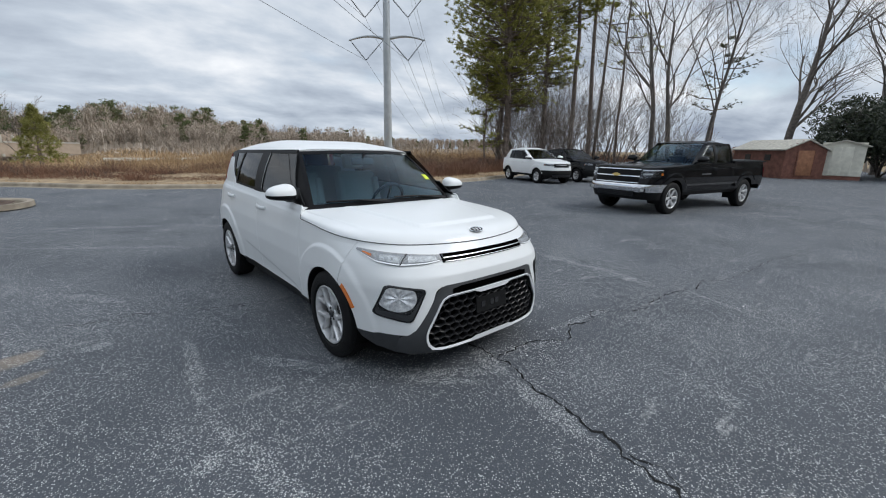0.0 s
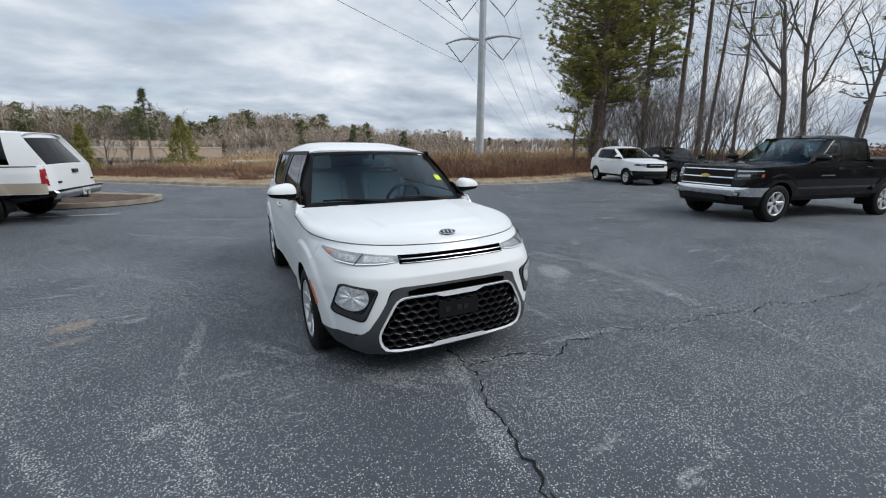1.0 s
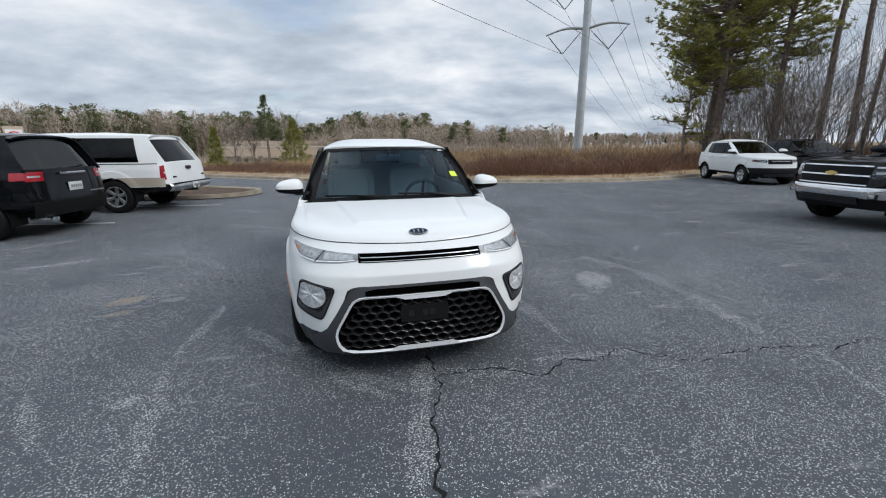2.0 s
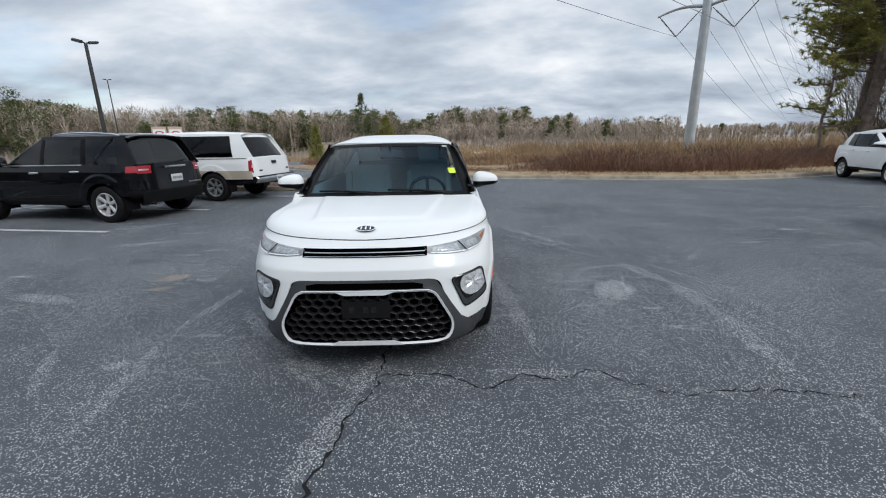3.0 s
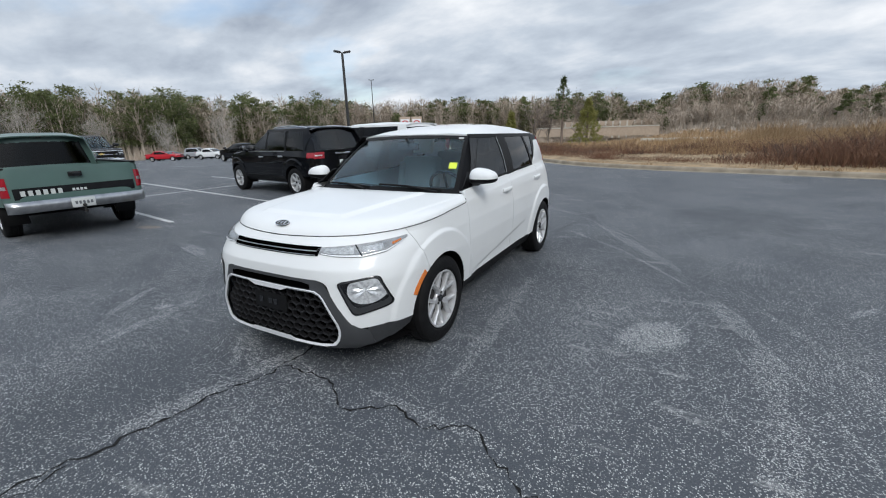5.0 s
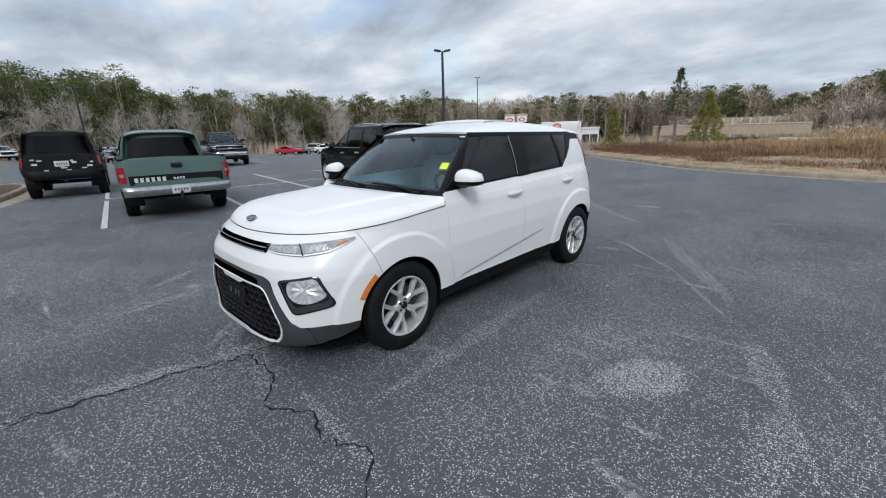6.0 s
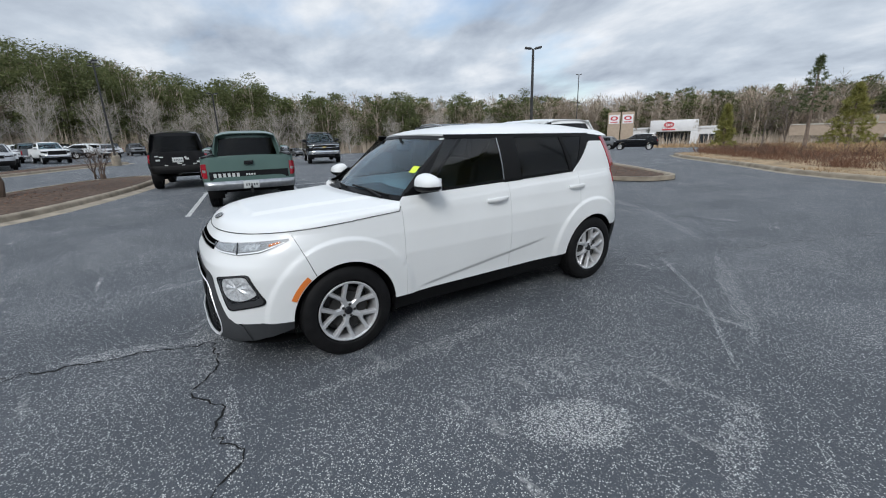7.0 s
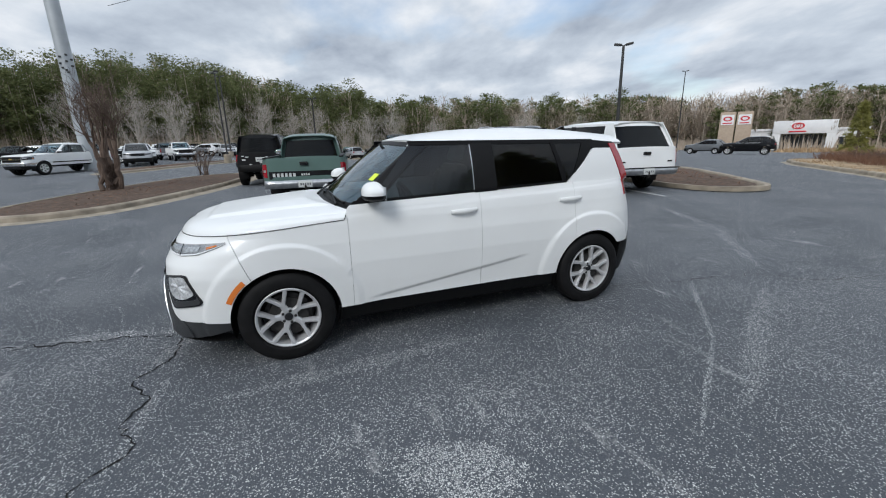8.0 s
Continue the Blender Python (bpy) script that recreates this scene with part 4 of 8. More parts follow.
    part("sticker", sheet("sticker", lambda u, v: sh["screen"](lerp(0.775, 0.865, u), lerp(0.36, 0.46, v), 0.004), spread(0, 1, 3), spread(0, 1, 3), YELLOW, 0.001), car, "yellow paper sticker")
    part("label", sheet("label", lambda u, v: sh["screen"](lerp(0.80, 0.875, u), lerp(0.925, 0.955, v), 0.006), spread(0, 1, 3), spread(0, 1, 3), PLATE, 0.001), car, "small white label")
    # oval badge on the bonnet lip: dark oval, light rim, plain bars
    eye = sh["bonnet"](0.0, 0.055)
    nrm = (sh["bonnet"](0.05, 0.055) - eye).cross(sh["bonnet"](0.0, 0.075) - eye).normalized()
    if nrm.z < 0:
        nrm = -nrm
    up = Vector((1, 0, 0)).cross(nrm)
    up = up if up.z > 0 else -up
    badge = part("badge", sheet("badge", lambda a, v: eye + nrm * 0.006 + Vector((1, 0, 0)) * 0.064 * v * math.cos(a) + up * 0.032 * v * math.sin(a), spread(0, math.tau, 33), [0, 0.5, 1], BLACK_GLOSS, 0.004), car, "dark oval badge with light bars")
    part("rim_ring", sheet("rim_ring", lambda a, v: eye + nrm * 0.009 + Vector((1, 0, 0)) * lerp(0.058, 0.064, v) * math.cos(a) + up * lerp(0.027, 0.032, v) * math.sin(a), spread(0, math.tau, 33), [0, 1], CHROME, 0.002), badge)
    for x in (-0.030, 0.0, 0.030):
        part("bar", sheet("bar", lambda u, v, x=x: eye + nrm * 0.010 + Vector((1, 0, 0)) * (x + 0.009 * (u - 0.5)) + up * 0.032 * (v - 0.5), [0, 1], [0, 1], CHROME, 0.002), badge)
    # thin dark rod on the bonnet's edge paints in the shut gap's shade
    bm = bmesh.new()
    edge_pts = [sh["bonnet"](q, 0.0) for q in spread(-1, 1, 121)]
    sweep(bm, [p + Vector((p.x * 0.002, -0.0015, 0.0)) for p in edge_pts], 0.0028, 0.0028, 5)
    part("shut_line", from_bm("shut_line", bm, SEAM_SHADE), car, "dark rod in place of the shaded gap round the bonnet")
    build_cabin(car, sh, c)
    return car


def seat_mesh(bm, x, y, z, w, recline=14):
    """A bucket seat: cushion, back with bolsters, headrest."""
    box(bm, x - w / 2, x + w / 2, y - 0.26, y + 0.26, z, z + 0.14, 0.04)
    m = Matrix.Translation((x, y + 0.24, z + 0.10)) @ Matrix.Rotation(radians(-recline), 4, "X")
    box(bm, -w / 2, w / 2, -0.06, 0.07, 0.0, 0.60, 0.045, m)
    box(bm, -w / 2 - 0.015, -w / 2 + 0.06, -0.11, 0.03, 0.05, 0.52, 0.03, m)
    box(bm, w / 2 - 0.06, w / 2 + 0.015, -0.11, 0.03, 0.05, 0.52, 0.03, m)
    box(bm, -0.13, 0.13, -0.06, 0.05, 0.63, 0.82, 0.045, m)


def build_cabin(car, sh, c, cloth=None, wheel_side=1):
    """Seats, dash and steering wheel."""
    floor = c["sill"] + 0.06
    part("cabin_floor", box_mesh("cabin_floor", -0.70, 0.70, c["ws_y0"] + 0.05, c["rear_y1"] - 0.1, floor, floor + 0.05, INTERIOR, 0.01), car)
    for x in (-0.36, 0.36):
        bm = bmesh.new()
        seat_mesh(bm, x, c["ws_y0"] + 1.00, floor + 0.17, 0.50)
        part("seat", from_bm("seat", bm, cloth or CLOTH, True), car, "grey beige cloth seat")
    bm = bmesh.new()
    box(bm, -0.62, 0.62, c["ws_y0"] + 1.75, c["ws_y0"] + 2.2, floor + 0.15, floor + 0.36, 0.05)
    box(bm, -0.62, 0.62, c["ws_y0"] + 2.15, c["ws_y0"] + 2.3, floor + 0.3, floor + 0.88, 0.05)
    part("rear_bench", from_bm("rear_bench", bm, cloth or CLOTH, True), car)
    part("dashboard", sheet("dashboard", lambda s, v: Vector((s * 0.70, c["ws_y0"] + 0.10 + 0.10 * abs(s) ** 2.4 + 0.55 * v, c["ws_z0"] - 0.05 + 0.02 * math.sin(math.pi * v) - (0.30 * (v - 0.8) / 0.2 if v > 0.8 else 0))), spread(-1, 1, 17), spread(0, 1, 21), INTERIOR, 0.03), car, "dark dashboard")
    bm = bmesh.new()
    wx, wy, wz = 0.36 * wheel_side, c["ws_y0"] + 0.66, c["ws_z0"] - 0.06
    m = Matrix.Translation((wx, wy, wz)) @ Matrix.Rotation(radians(-66), 4, "X")
    pts = [m @ Vector((0.185 * math.cos(a), 0.185 * math.sin(a), 0)) for a in spread(0, math.tau, 33)]
    sweep(bm, pts, 0.016, 0.016, 8, False)
    for a in (0, math.pi, -math.pi / 2):
        tube(bm, m @ Vector((0, 0, 0)), m @ Vector((0.18 * math.cos(a), 0.18 * math.sin(a), 0)), 0.018, 0.014, 6)
    part("steering_wheel", from_bm("steering_wheel", bm, INTERIOR, True), car, "dark steering wheel")
    bm = bmesh.new()
    top = sh["screen"](0, 0.86, -0.06)
    box(bm, -0.12, 0.12, top.y - 0.012, top.y + 0.012, top.z - 0.035, top.z + 0.035, 0.012)
    tube(bm, top, top + Vector((0, -0.03, 0.09)), 0.012)
    part("rear_view_mirror", from_bm("rear_view_mirror", bm, INTERIOR, True), car)


hatchback = build_soul()

# ---- ground ----
def asphalt():
    m = bpy.data.materials.new("worn asphalt")
    m.use_nodes = True
    t = m.node_tree
    b = t.nodes["Principled BSDF"]
    geo = t.nodes.new("ShaderNodeNewGeometry")

    def noise_at(scale, detail=6, rough=0.55, dist=0.0):
        n = t.nodes.new("ShaderNodeTexNoise")
        n.inputs["Scale"].default_value, n.inputs["Detail"].default_value = scale, detail
        n.inputs["Roughness"].default_value, n.inputs["Distortion"].default_value = rough, dist
        t.links.new(geo.outputs["Position"], n.inputs["Vector"])
        return n.outputs["Fac"]

    def ramp(src, stops):
        r = t.nodes.new("ShaderNodeValToRGB")
        r.color_ramp.elements[0].position, r.color_ramp.elements[0].color = stops[0][0], rgba(stops[0][1])
        r.color_ramp.elements[1].position, r.color_ramp.elements[1].color = stops[1][0], rgba(stops[1][1])
        for p, col in stops[2:]:
            r.color_ramp.elements.new(p).color = rgba(col)
        t.links.new(src, r.inputs[0])
        return r.outputs[0]

    def mix(fac, a, bb, kind="MIX"):
        x = t.nodes.new("ShaderNodeMix")
        x.data_type, x.blend_type = "RGBA", kind
        for src, sock in ((fac, x.inputs[0]), (a, x.inputs[6]), (bb, x.inputs[7])):
            if hasattr(src, "links"):
                t.links.new(src, sock)
            else:
                sock.default_value = src
        return x.outputs[2]

    base = ramp(noise_at(0.35, 8, 0.6), [(0.3, (0.055, 0.063, 0.073)), (0.7, (0.086, 0.096, 0.110))])
    # worn places of their own shape: middle, half axes, turn
    sep = t.nodes.new("ShaderNodeSeparateXYZ")
    t.links.new(geo.outputs["Position"], sep.inputs[0])

    def calc(op, a, bb=None):
        m2 = t.nodes.new("ShaderNodeMath")
        m2.operation = op
        for k, v in enumerate((a, bb)):
            if v is None:
                continue
            if isinstance(v, (int, float)):
                m2.inputs[k].default_value = v
            else:
                t.links.new(v, m2.inputs[k])
        return m2.outputs[0]

    wobble = noise_at(3.5, 5, 0.6)
    worn_sum = None

    def patch(cx, cy, ra, rb, deg, amount):
        ca, sa = math.cos(radians(deg)), math.sin(radians(deg))
        dx, dy = calc("SUBTRACT", sep.outputs["X"], cx), calc("SUBTRACT", sep.outputs["Y"], cy)
        u = calc("DIVIDE", calc("ADD", calc("MULTIPLY", dx, ca), calc("MULTIPLY", dy, sa)), ra)
        w = calc("DIVIDE", calc("SUBTRACT", calc("MULTIPLY", dy, ca), calc("MULTIPLY", dx, sa)), rb)
        r2 = calc("ADD", calc("MULTIPLY", u, u), calc("MULTIPLY", w, w))
        r2 = calc("ADD", r2, calc("MULTIPLY", calc("SUBTRACT", wobble, 0.5), 1.8))
        fade = t.nodes.new("ShaderNodeMapRange")
        fade.interpolation_type = "SMOOTHSTEP"
        fade.inputs[1].default_value, fade.inputs[2].default_value = 1.15, 0.35
        fade.inputs[3].default_value, fade.inputs[4].default_value = 0.0, amount
        t.links.new(r2, fade.inputs[0])
        return fade.outputs[0]

    for row in WORN:
        one = patch(*row)
        worn_sum = one if worn_sum is None else calc("MAXIMUM", worn_sum, one)
    # aggregate: pale stones that show where the binder has worn off
    v = t.nodes.new("ShaderNodeTexVoronoi")
    v.inputs["Scale"].default_value = 138
    t.links.new(geo.outputs["Position"], v.inputs["Vector"])
    bw = t.nodes.new("ShaderNodeSeparateColor")
    t.links.new(v.outputs["Color"], bw.inputs[0])
    streak = t.nodes.new("ShaderNodeTexNoise")
    streak.inputs["Scale"].default_value, streak.inputs["Detail"].default_value, streak.inputs["Distortion"].default_value = 1.1, 9, 1.2
    streak.inputs["Roughness"].default_value = 0.66
    stretch = t.nodes.new("ShaderNodeMapping")
    stretch.inputs["Rotation"].default_value, stretch.inputs["Scale"].default_value = (0, 0, radians(40)), (0.5, 1.9, 1)
    t.links.new(geo.outputs["Position"], stretch.inputs["Vector"])
    t.links.new(stretch.outputs[0], streak.inputs["Vector"])
    wear = calc("MAXIMUM", calc("MULTIPLY", calc("MAXIMUM", calc("SUBTRACT", noise_at(0.8, 10, 0.60, 0.3), 0.36), 0.0), 0.95), calc("MULTIPLY", calc("MAXIMUM", calc("SUBTRACT", streak.outputs["Fac"], 0.60), 0.0), 2.8))
    wear = calc("MINIMUM", calc("ADD", calc("MAXIMUM", wear, worn_sum), 0.122), 0.92)
    # a stone shows where its own random value is under the wear
    shown = t.nodes.new("ShaderNodeMapRange")
    shown.inputs[1].default_value, shown.inputs[2].default_value = -0.04, 0.06
    t.links.new(calc("SUBTRACT", wear, bw.outputs["Red"]), shown.inputs[0])
    rim = t.nodes.new("ShaderNodeMapRange")
    rim.inputs[1].default_value, rim.inputs[2].default_value = 0.62, 0.40
    t.links.new(v.outputs["Distance"], rim.inputs[0])
    fac = calc("MULTIPLY", calc("MULTIPLY", shown.outputs[0], rim.outputs[0]), 0.92)
    tone = ramp(bw.outputs["Green"], [(0.0, (0.22, 0.23, 0.235)), (1.0, (0.80, 0.81, 0.79))])
    col = mix(fac, base, tone)
    dark = ramp(noise_at(140, 3, 0.6), [(0.30, (0.45, 0.45, 0.45)), (0.62, (1.1, 1.1, 1.1))])
    col = mix(0.8, col, dark, "MULTIPLY")
    stain = ramp(noise_at(1.7, 4, 0.5), [(0.26, (0.72, 0.72, 0.72)), (0.36, (1, 1, 1))])
    col = mix(0.7, col, stain, "MULTIPLY")
    # sparse chalky scuffs
    sc = t.nodes.new("ShaderNodeMapping")
    sc.inputs["Rotation"].default_value, sc.inputs["Scale"].default_value = (0, 0, radians(-28)), (0.9, 4.2, 1)
    t.links.new(geo.outputs["Position"], sc.inputs["Vector"])
    sn = t.nodes.new("ShaderNodeTexNoise")
    sn.inputs["Scale"].default_value, sn.inputs["Detail"].default_value, sn.inputs["Roughness"].default_value = 1.3, 7, 0.62
    t.links.new(sc.outputs[0], sn.inputs["Vector"])
    scuff = ramp(sn.outputs["Fac"], [(0.600, (0, 0, 0)), (0.70, (1, 1, 1))])
    grit = ramp(noise_at(38, 4, 0.7), [(0.40, (0, 0, 0)), (0.62, (1, 1, 1))])
    # in loose groups
    cluster = ramp(noise_at(0.55, 4, 0.5), [(0.44, (0, 0, 0)), (0.60, (1, 1, 1))])
    scuff = mix(1.0, scuff, cluster, "MULTIPLY")
    col = mix(mix(1.0, scuff, grit, "MULTIPLY"), col, (0.48, 0.48, 0.47, 1))
    # spilled tan dirt
    for row in DIRT:
        col = mix(calc("MULTIPLY", patch(*row), calc("ADD", noise_at(9, 6, 0.7), 0.25)), col, (0.33, 0.255, 0.175, 1))
    t.links.new(col, b.inputs["Base Color"])
    b.inputs["Roughness"].default_value = 0.72
    b.inputs["Specular IOR Level"].default_value = 0.42
    bp = t.nodes.new("ShaderNodeBump")
    bp.inputs["Strength"].default_value, bp.inputs["Distance"].default_value = 0.55, 0.006
    t.links.new(v.outputs["Distance"], bp.inputs["Height"])
    t.links.new(bp.outputs[0], b.inputs["Normal"])
    return m


WORN = [
    (2.27, -0.60, 0.41, 0.20, 60, 0.85), (1.14, -0.80, 1.15, 0.09, -87, 0.40), (2.81, 0.00, 0.49, 0.11, -73, 0.42), (2.93, -0.82, 0.47, 0.11, -91, 0.42), (2.86, -1.75, 0.62, 0.11, -98, 0.42),
    (3.01, -0.61, 0.53, 0.035, -73, 0.45), (3.21, -1.42, 0.43, 0.035, -79, 0.45), (-1.63, -2.15, 0.75, 0.07, -79, 0.42), (-0.03, -2.15, 0.36, 0.09, -105, 0.50), (-0.16, -2.75, 0.42, 0.09, -101, 0.50),
    (-0.25, -3.60, 0.45, 0.07, -98, 0.42), (-0.49, -2.06, 0.51, 0.05, -47, 0.46), (-2.31, -1.99, 0.45, 0.06, -57, 0.42), (0.30, -2.14, 0.46, 0.06, -20, 0.36), (1.30, -2.14, 0.55, 0.05, -5, 0.32),
    (1.37, 2.13, 0.79, 0.03, -45, 0.50), (2.19, 1.14, 0.70, 0.025, -56, 0.55), (1.90, 2.08, 1.40, 0.10, -60, 0.40), (-1.96, 5.80, 1.40, 0.10, -25, 0.38), (-0.02, 4.53, 1.31, 0.10, -42, 0.38),
    (-1.15, -1.25, 0.42, 0.07, -54, 0.42), (-0.51, -1.91, 0.64, 0.07, -41, 0.42), (-1.70, -0.85, 0.65, 0.06, -96, 0.36), (2.95, -1.23, 0.87, 0.03, -77, 0.40), (2.79, -2.77, 0.99, 0.03, -113, 0.45),
    (0.84, -3.32, 0.26, 0.10, -107, 0.36), (-1.95, 3.80, 1.70, 0.06, -34, 0.45), (-2.28, 1.36, 0.66, 0.10, -51, 0.40), (-1.83, -1.94, 0.14, 0.07, 30, 0.60), (3.28, -0.24, 0.71, 0.05, -65, 0.36),
    (-2.19, -0.06, 0.12, 0.07, 10, 0.60), (0.46, 5.38, 0.20, 0.10, 0, 0.60), (3.74, 0.52, 0.30, 0.05, 50, 0.50), (-4.20, 1.80, 0.70, 0.10, 20, 0.55), (-3.60, -0.60, 0.60, 0.12, -15, 0.50), (-5.20, 3.20, 0.80, 0.12, 35, 0.50),
]
DIRT = [(-2.66, 0.02, 0.20, 0.13, 35, 0.55), (-2.56, -0.34, 0.16, 0.07, 20, 0.38), (-6.0, 0.0, 0.30, 0.12, 10, 0.40)]
ASPHALT = asphalt()
DRY_GRASS = plain("dry grass ground", (0.22, 0.16, 0.085), 0.95, vary=0.35, scale=1.2, bump=0.4, bump_scale=20)


def fall(x, y):
    """The lot falls away gently to the north-west."""
    d = math.hypot(x + 2, y)
    return -0.031 * min(140.0, max(0.0, d - 22)) * smooth01(8, -12, x) * smooth01(-12, 12, y)


def ground():
    steps = [0, 2, 5, 9, 14, 20, 27, 36, 48, 65, 90, 120, 160, 220, 320, 500, 900, 2000, 4000]
    axis = [-s for s in steps[:0:-1]] + steps
    me = sheet("ground", lambda x, y: (x, y, fall(x, y) - 0.012), axis, axis, DRY_GRASS)
    tagged(new("ground", me), "dry brown winter grass ground", "ground", kind="structure")


ground()
me = sheet("asphalt_lot", lambda x, y: (x, y, fall(x, y)), spread(-120, 60, 91), spread(-60, 150, 106), ASPHALT)
tagged(new("parking_lot", me), "dark grey worn asphalt parking lot", "pavement", kind="structure")

# ---- the other parked vehicles ----
def sizes(wb, yf, yr, w, h, wheel, hood, cowl, cowl_y, waist, ws_top, doors, roof_end, back, sill=None, nose_n=3.6, rail=None, **more):
    """The sizes of a vehicle from its main measures. doors: the three shut lines; back: (y at the waist, y at the roof)."""
    af, ar, arch = -wb / 2, wb / 2, wheel + 0.055
    sill = sill or wheel + 0.08
    d0, d1, d2 = doors
    rail = rail or waist + 0.03
    c = dict(
        axle_f=af, axle_r=ar, w=w, flare=0.012, arch=arch, hub=wheel - 0.004, sill=sill, rocker=0.10,
        width_by_z=[(0.2, 0.92), (sill, 0.965), (0.6 * waist, 0.995), (0.72 * waist, 1.0), (waist - 0.12, 0.985), (waist + 0.06, 0.94)],
        scoop=0.012, scoop_z=sill + 0.03, scoop_rise=0.03, scoop_soft=0.026, crease=0.0, brow=0.04, plateau_w=(0.36, 0.60), plateau_z=0.011, wing_crease=0.0,
        nose_y=[(sill - 0.2, yf + 0.10), (sill, yf + 0.01), (sill + 0.18, yf), (hood - 0.12, yf + 0.05), (hood - 0.02, yf + 0.08), (hood + 0.1, yf + 0.16)],
        nose_n=[(0.3, nose_n + 0.4), (hood, nose_n)],
        tail_y=[(0.3, yr - 0.06), (0.6, yr), (waist, yr - 0.05), (waist + 0.2, yr - 0.08)], tail_n=6.0, tail_side=yr - 0.12,
        shut_z=[(af - 0.5, hood + 0.015), (af + 0.1, hood + 0.045), (d0 - 0.006, cowl - 0.02), (d0, waist - 0.01), (d2, waist + 0.01), (d2 + 0.02, rail), (yr, rail)],
        shut_front=[(0, hood), (50, hood + 0.004), (70, hood + 0.016), (90, hood + 0.045)],
        bumper_y=af - arch * 0.55, fender_slant=-0.08, door_y0=d0, door_y1=d1, door_y2=d2, handle_z=waist - 0.13, handle=None, handle_back=0.0, quarter_low=sill + 0.10,
        waist=waist, eave=h - 0.09, eave_r=h - 0.13, cab_w0=w * 0.915, cab_w1=w * 0.77, cab_taper=0.05,
        ws_w0=w * 0.87, ws_w1=w * 0.71, ws_y0=cowl_y + 0.04, ws_y1=ws_top, ws_bow0=0.13, ws_bow1=0.09, ws_z0=cowl - 0.005, ws_z1=h - 0.085,
        roof_y1=roof_end, roof_w=w * 0.77, roof_w1=w * 0.71, roof_z=[(ws_top, h - 0.075), (ws_top + 0.35, h - 0.015), (0.4 * ws_top + 0.6 * roof_end, h), (roof_end, h - 0.06)],
        back_w0=w * 0.83, rear_y0=back[0], rear_y1=back[1], rear_z0=waist + 0.01, rear_z1=h - 0.10,
        cowl_y=cowl_y, cowl_z=cowl, bonnet_y1=d0 - 0.008, lip=0.30, lip_t=0.05, plateau=yf + 0.7,
    )
    c.update(more)
    return c


def recolour(car, old, fresh):
    """Gives a copied vehicle a paint of its own."""
    for o in car.children_recursive:
        if o.type == "MESH" and len(o.material_slots) and o.material_slots[0].material == old:
            o.material_slots[0].link = "OBJECT"
            o.material_slots[0].material = fresh
    return car


def build_vehicle(name, label, category, c, colour, wheel, kind="wagon", panes=(), bumper=None, grille="bars", lower=None, pane_glass=None, front_glass=None, tail_style="side", step=0.03, at=None, group="", rack=False, alloy=None, spokes="six", seats=True):
    """A whole vehicle from its sizes. kind: wagon, sedan or pickup."""
    car = thing(name, label, category, None, group)
    bumper, lower, pane_glass = bumper or BLACK_PLASTIC, lower or BLACK_PLASTIC, pane_glass or DARK_GLASS
    sh = build_body(car, c, colour, lower, colour, pane_glass, pane_glass, front_glass or TINT_GLASS)
    af, ar, arch, hub, hood = c["axle_f"], c["axle_r"], c["arch"], c["hub"], c["shut_front"][0][1]
    z0 = c["sill"] - 0.12
    waist, eave, w = c["waist"], c["eave"], c["w"]
    split = hub + math.sqrt(arch**2 - (arch * 0.55) ** 2)

    def end_y(z):
        if z < split:
            return af - math.sqrt(max(0.0, arch**2 - (z - hub) ** 2)) - 0.001
        return c["bumper_y"] - 0.003 + c["fender_slant"] * (z - split) / (hood - split)

    def cover(s, v, za=None, zb=None):
        zt = curve_at(c["shut_front"], abs(s) * 60) - 0.004 if zb is None else zb
        z = lerp(z0 if za is None else za, zt, v)
        n, reach = curve_at(c["nose_n"], z), sh["ym_f"] - curve_at(c["nose_y"], z)
        lim = math.acos(min(1.0, (sh["ym_f"] - end_y(z)) / reach) ** (n / 2))
        return sh["nose"](s * lim, z)

    part("nose_panel", sheet("nose_panel", lambda s, v: cover(s, v, c["sill"] + 0.02), spread(-1, 1, 61), spread(0, 1, 12), colour, 0.012), car)
    bz1 = c["sill"] + 0.20
    bz0 = z0 + 0.13 if bumper == CHROME else z0
    if bumper == CHROME:
        part("air_dam", sheet("air_dam", lambda s, v: cover(s, v, z0 - 0.06, bz0 + 0.01), spread(-1, 1, 41), spread(0, 1, 5), BLACK_PLASTIC, 0.012), car)
    part("front_bumper", sheet("front_bumper", lambda s, v: cover(s, v, bz0, bz1) + Vector((0, -0.035 * math.sin(math.pi * (0.15 + 0.75 * v)), 0)), spread(-1, 1, 61), spread(0, 1, 10), bumper, 0.02), car)
    part("air_intake", band_on_nose("air_intake", sh, spread(-0.55 * w, 0.55 * w, 15), lambda x: z0 + 0.03, lambda x: z0 + 0.13, BLACK_GLOSS, 0.04, 0.005), car)
    g0, g1 = bz1 + 0.03, hood - 0.035
    gw = w * 0.62
    if grille == "frame":
        g0, gw = lerp(g0, g1, 0.40), w * 0.46
    gr = part("grille", band_on_nose("grille", sh, spread(-gw, gw, 21), lambda x: g0, lambda x: g1, SATIN_BLACK, 0.008, 0.006), car, "black grille")
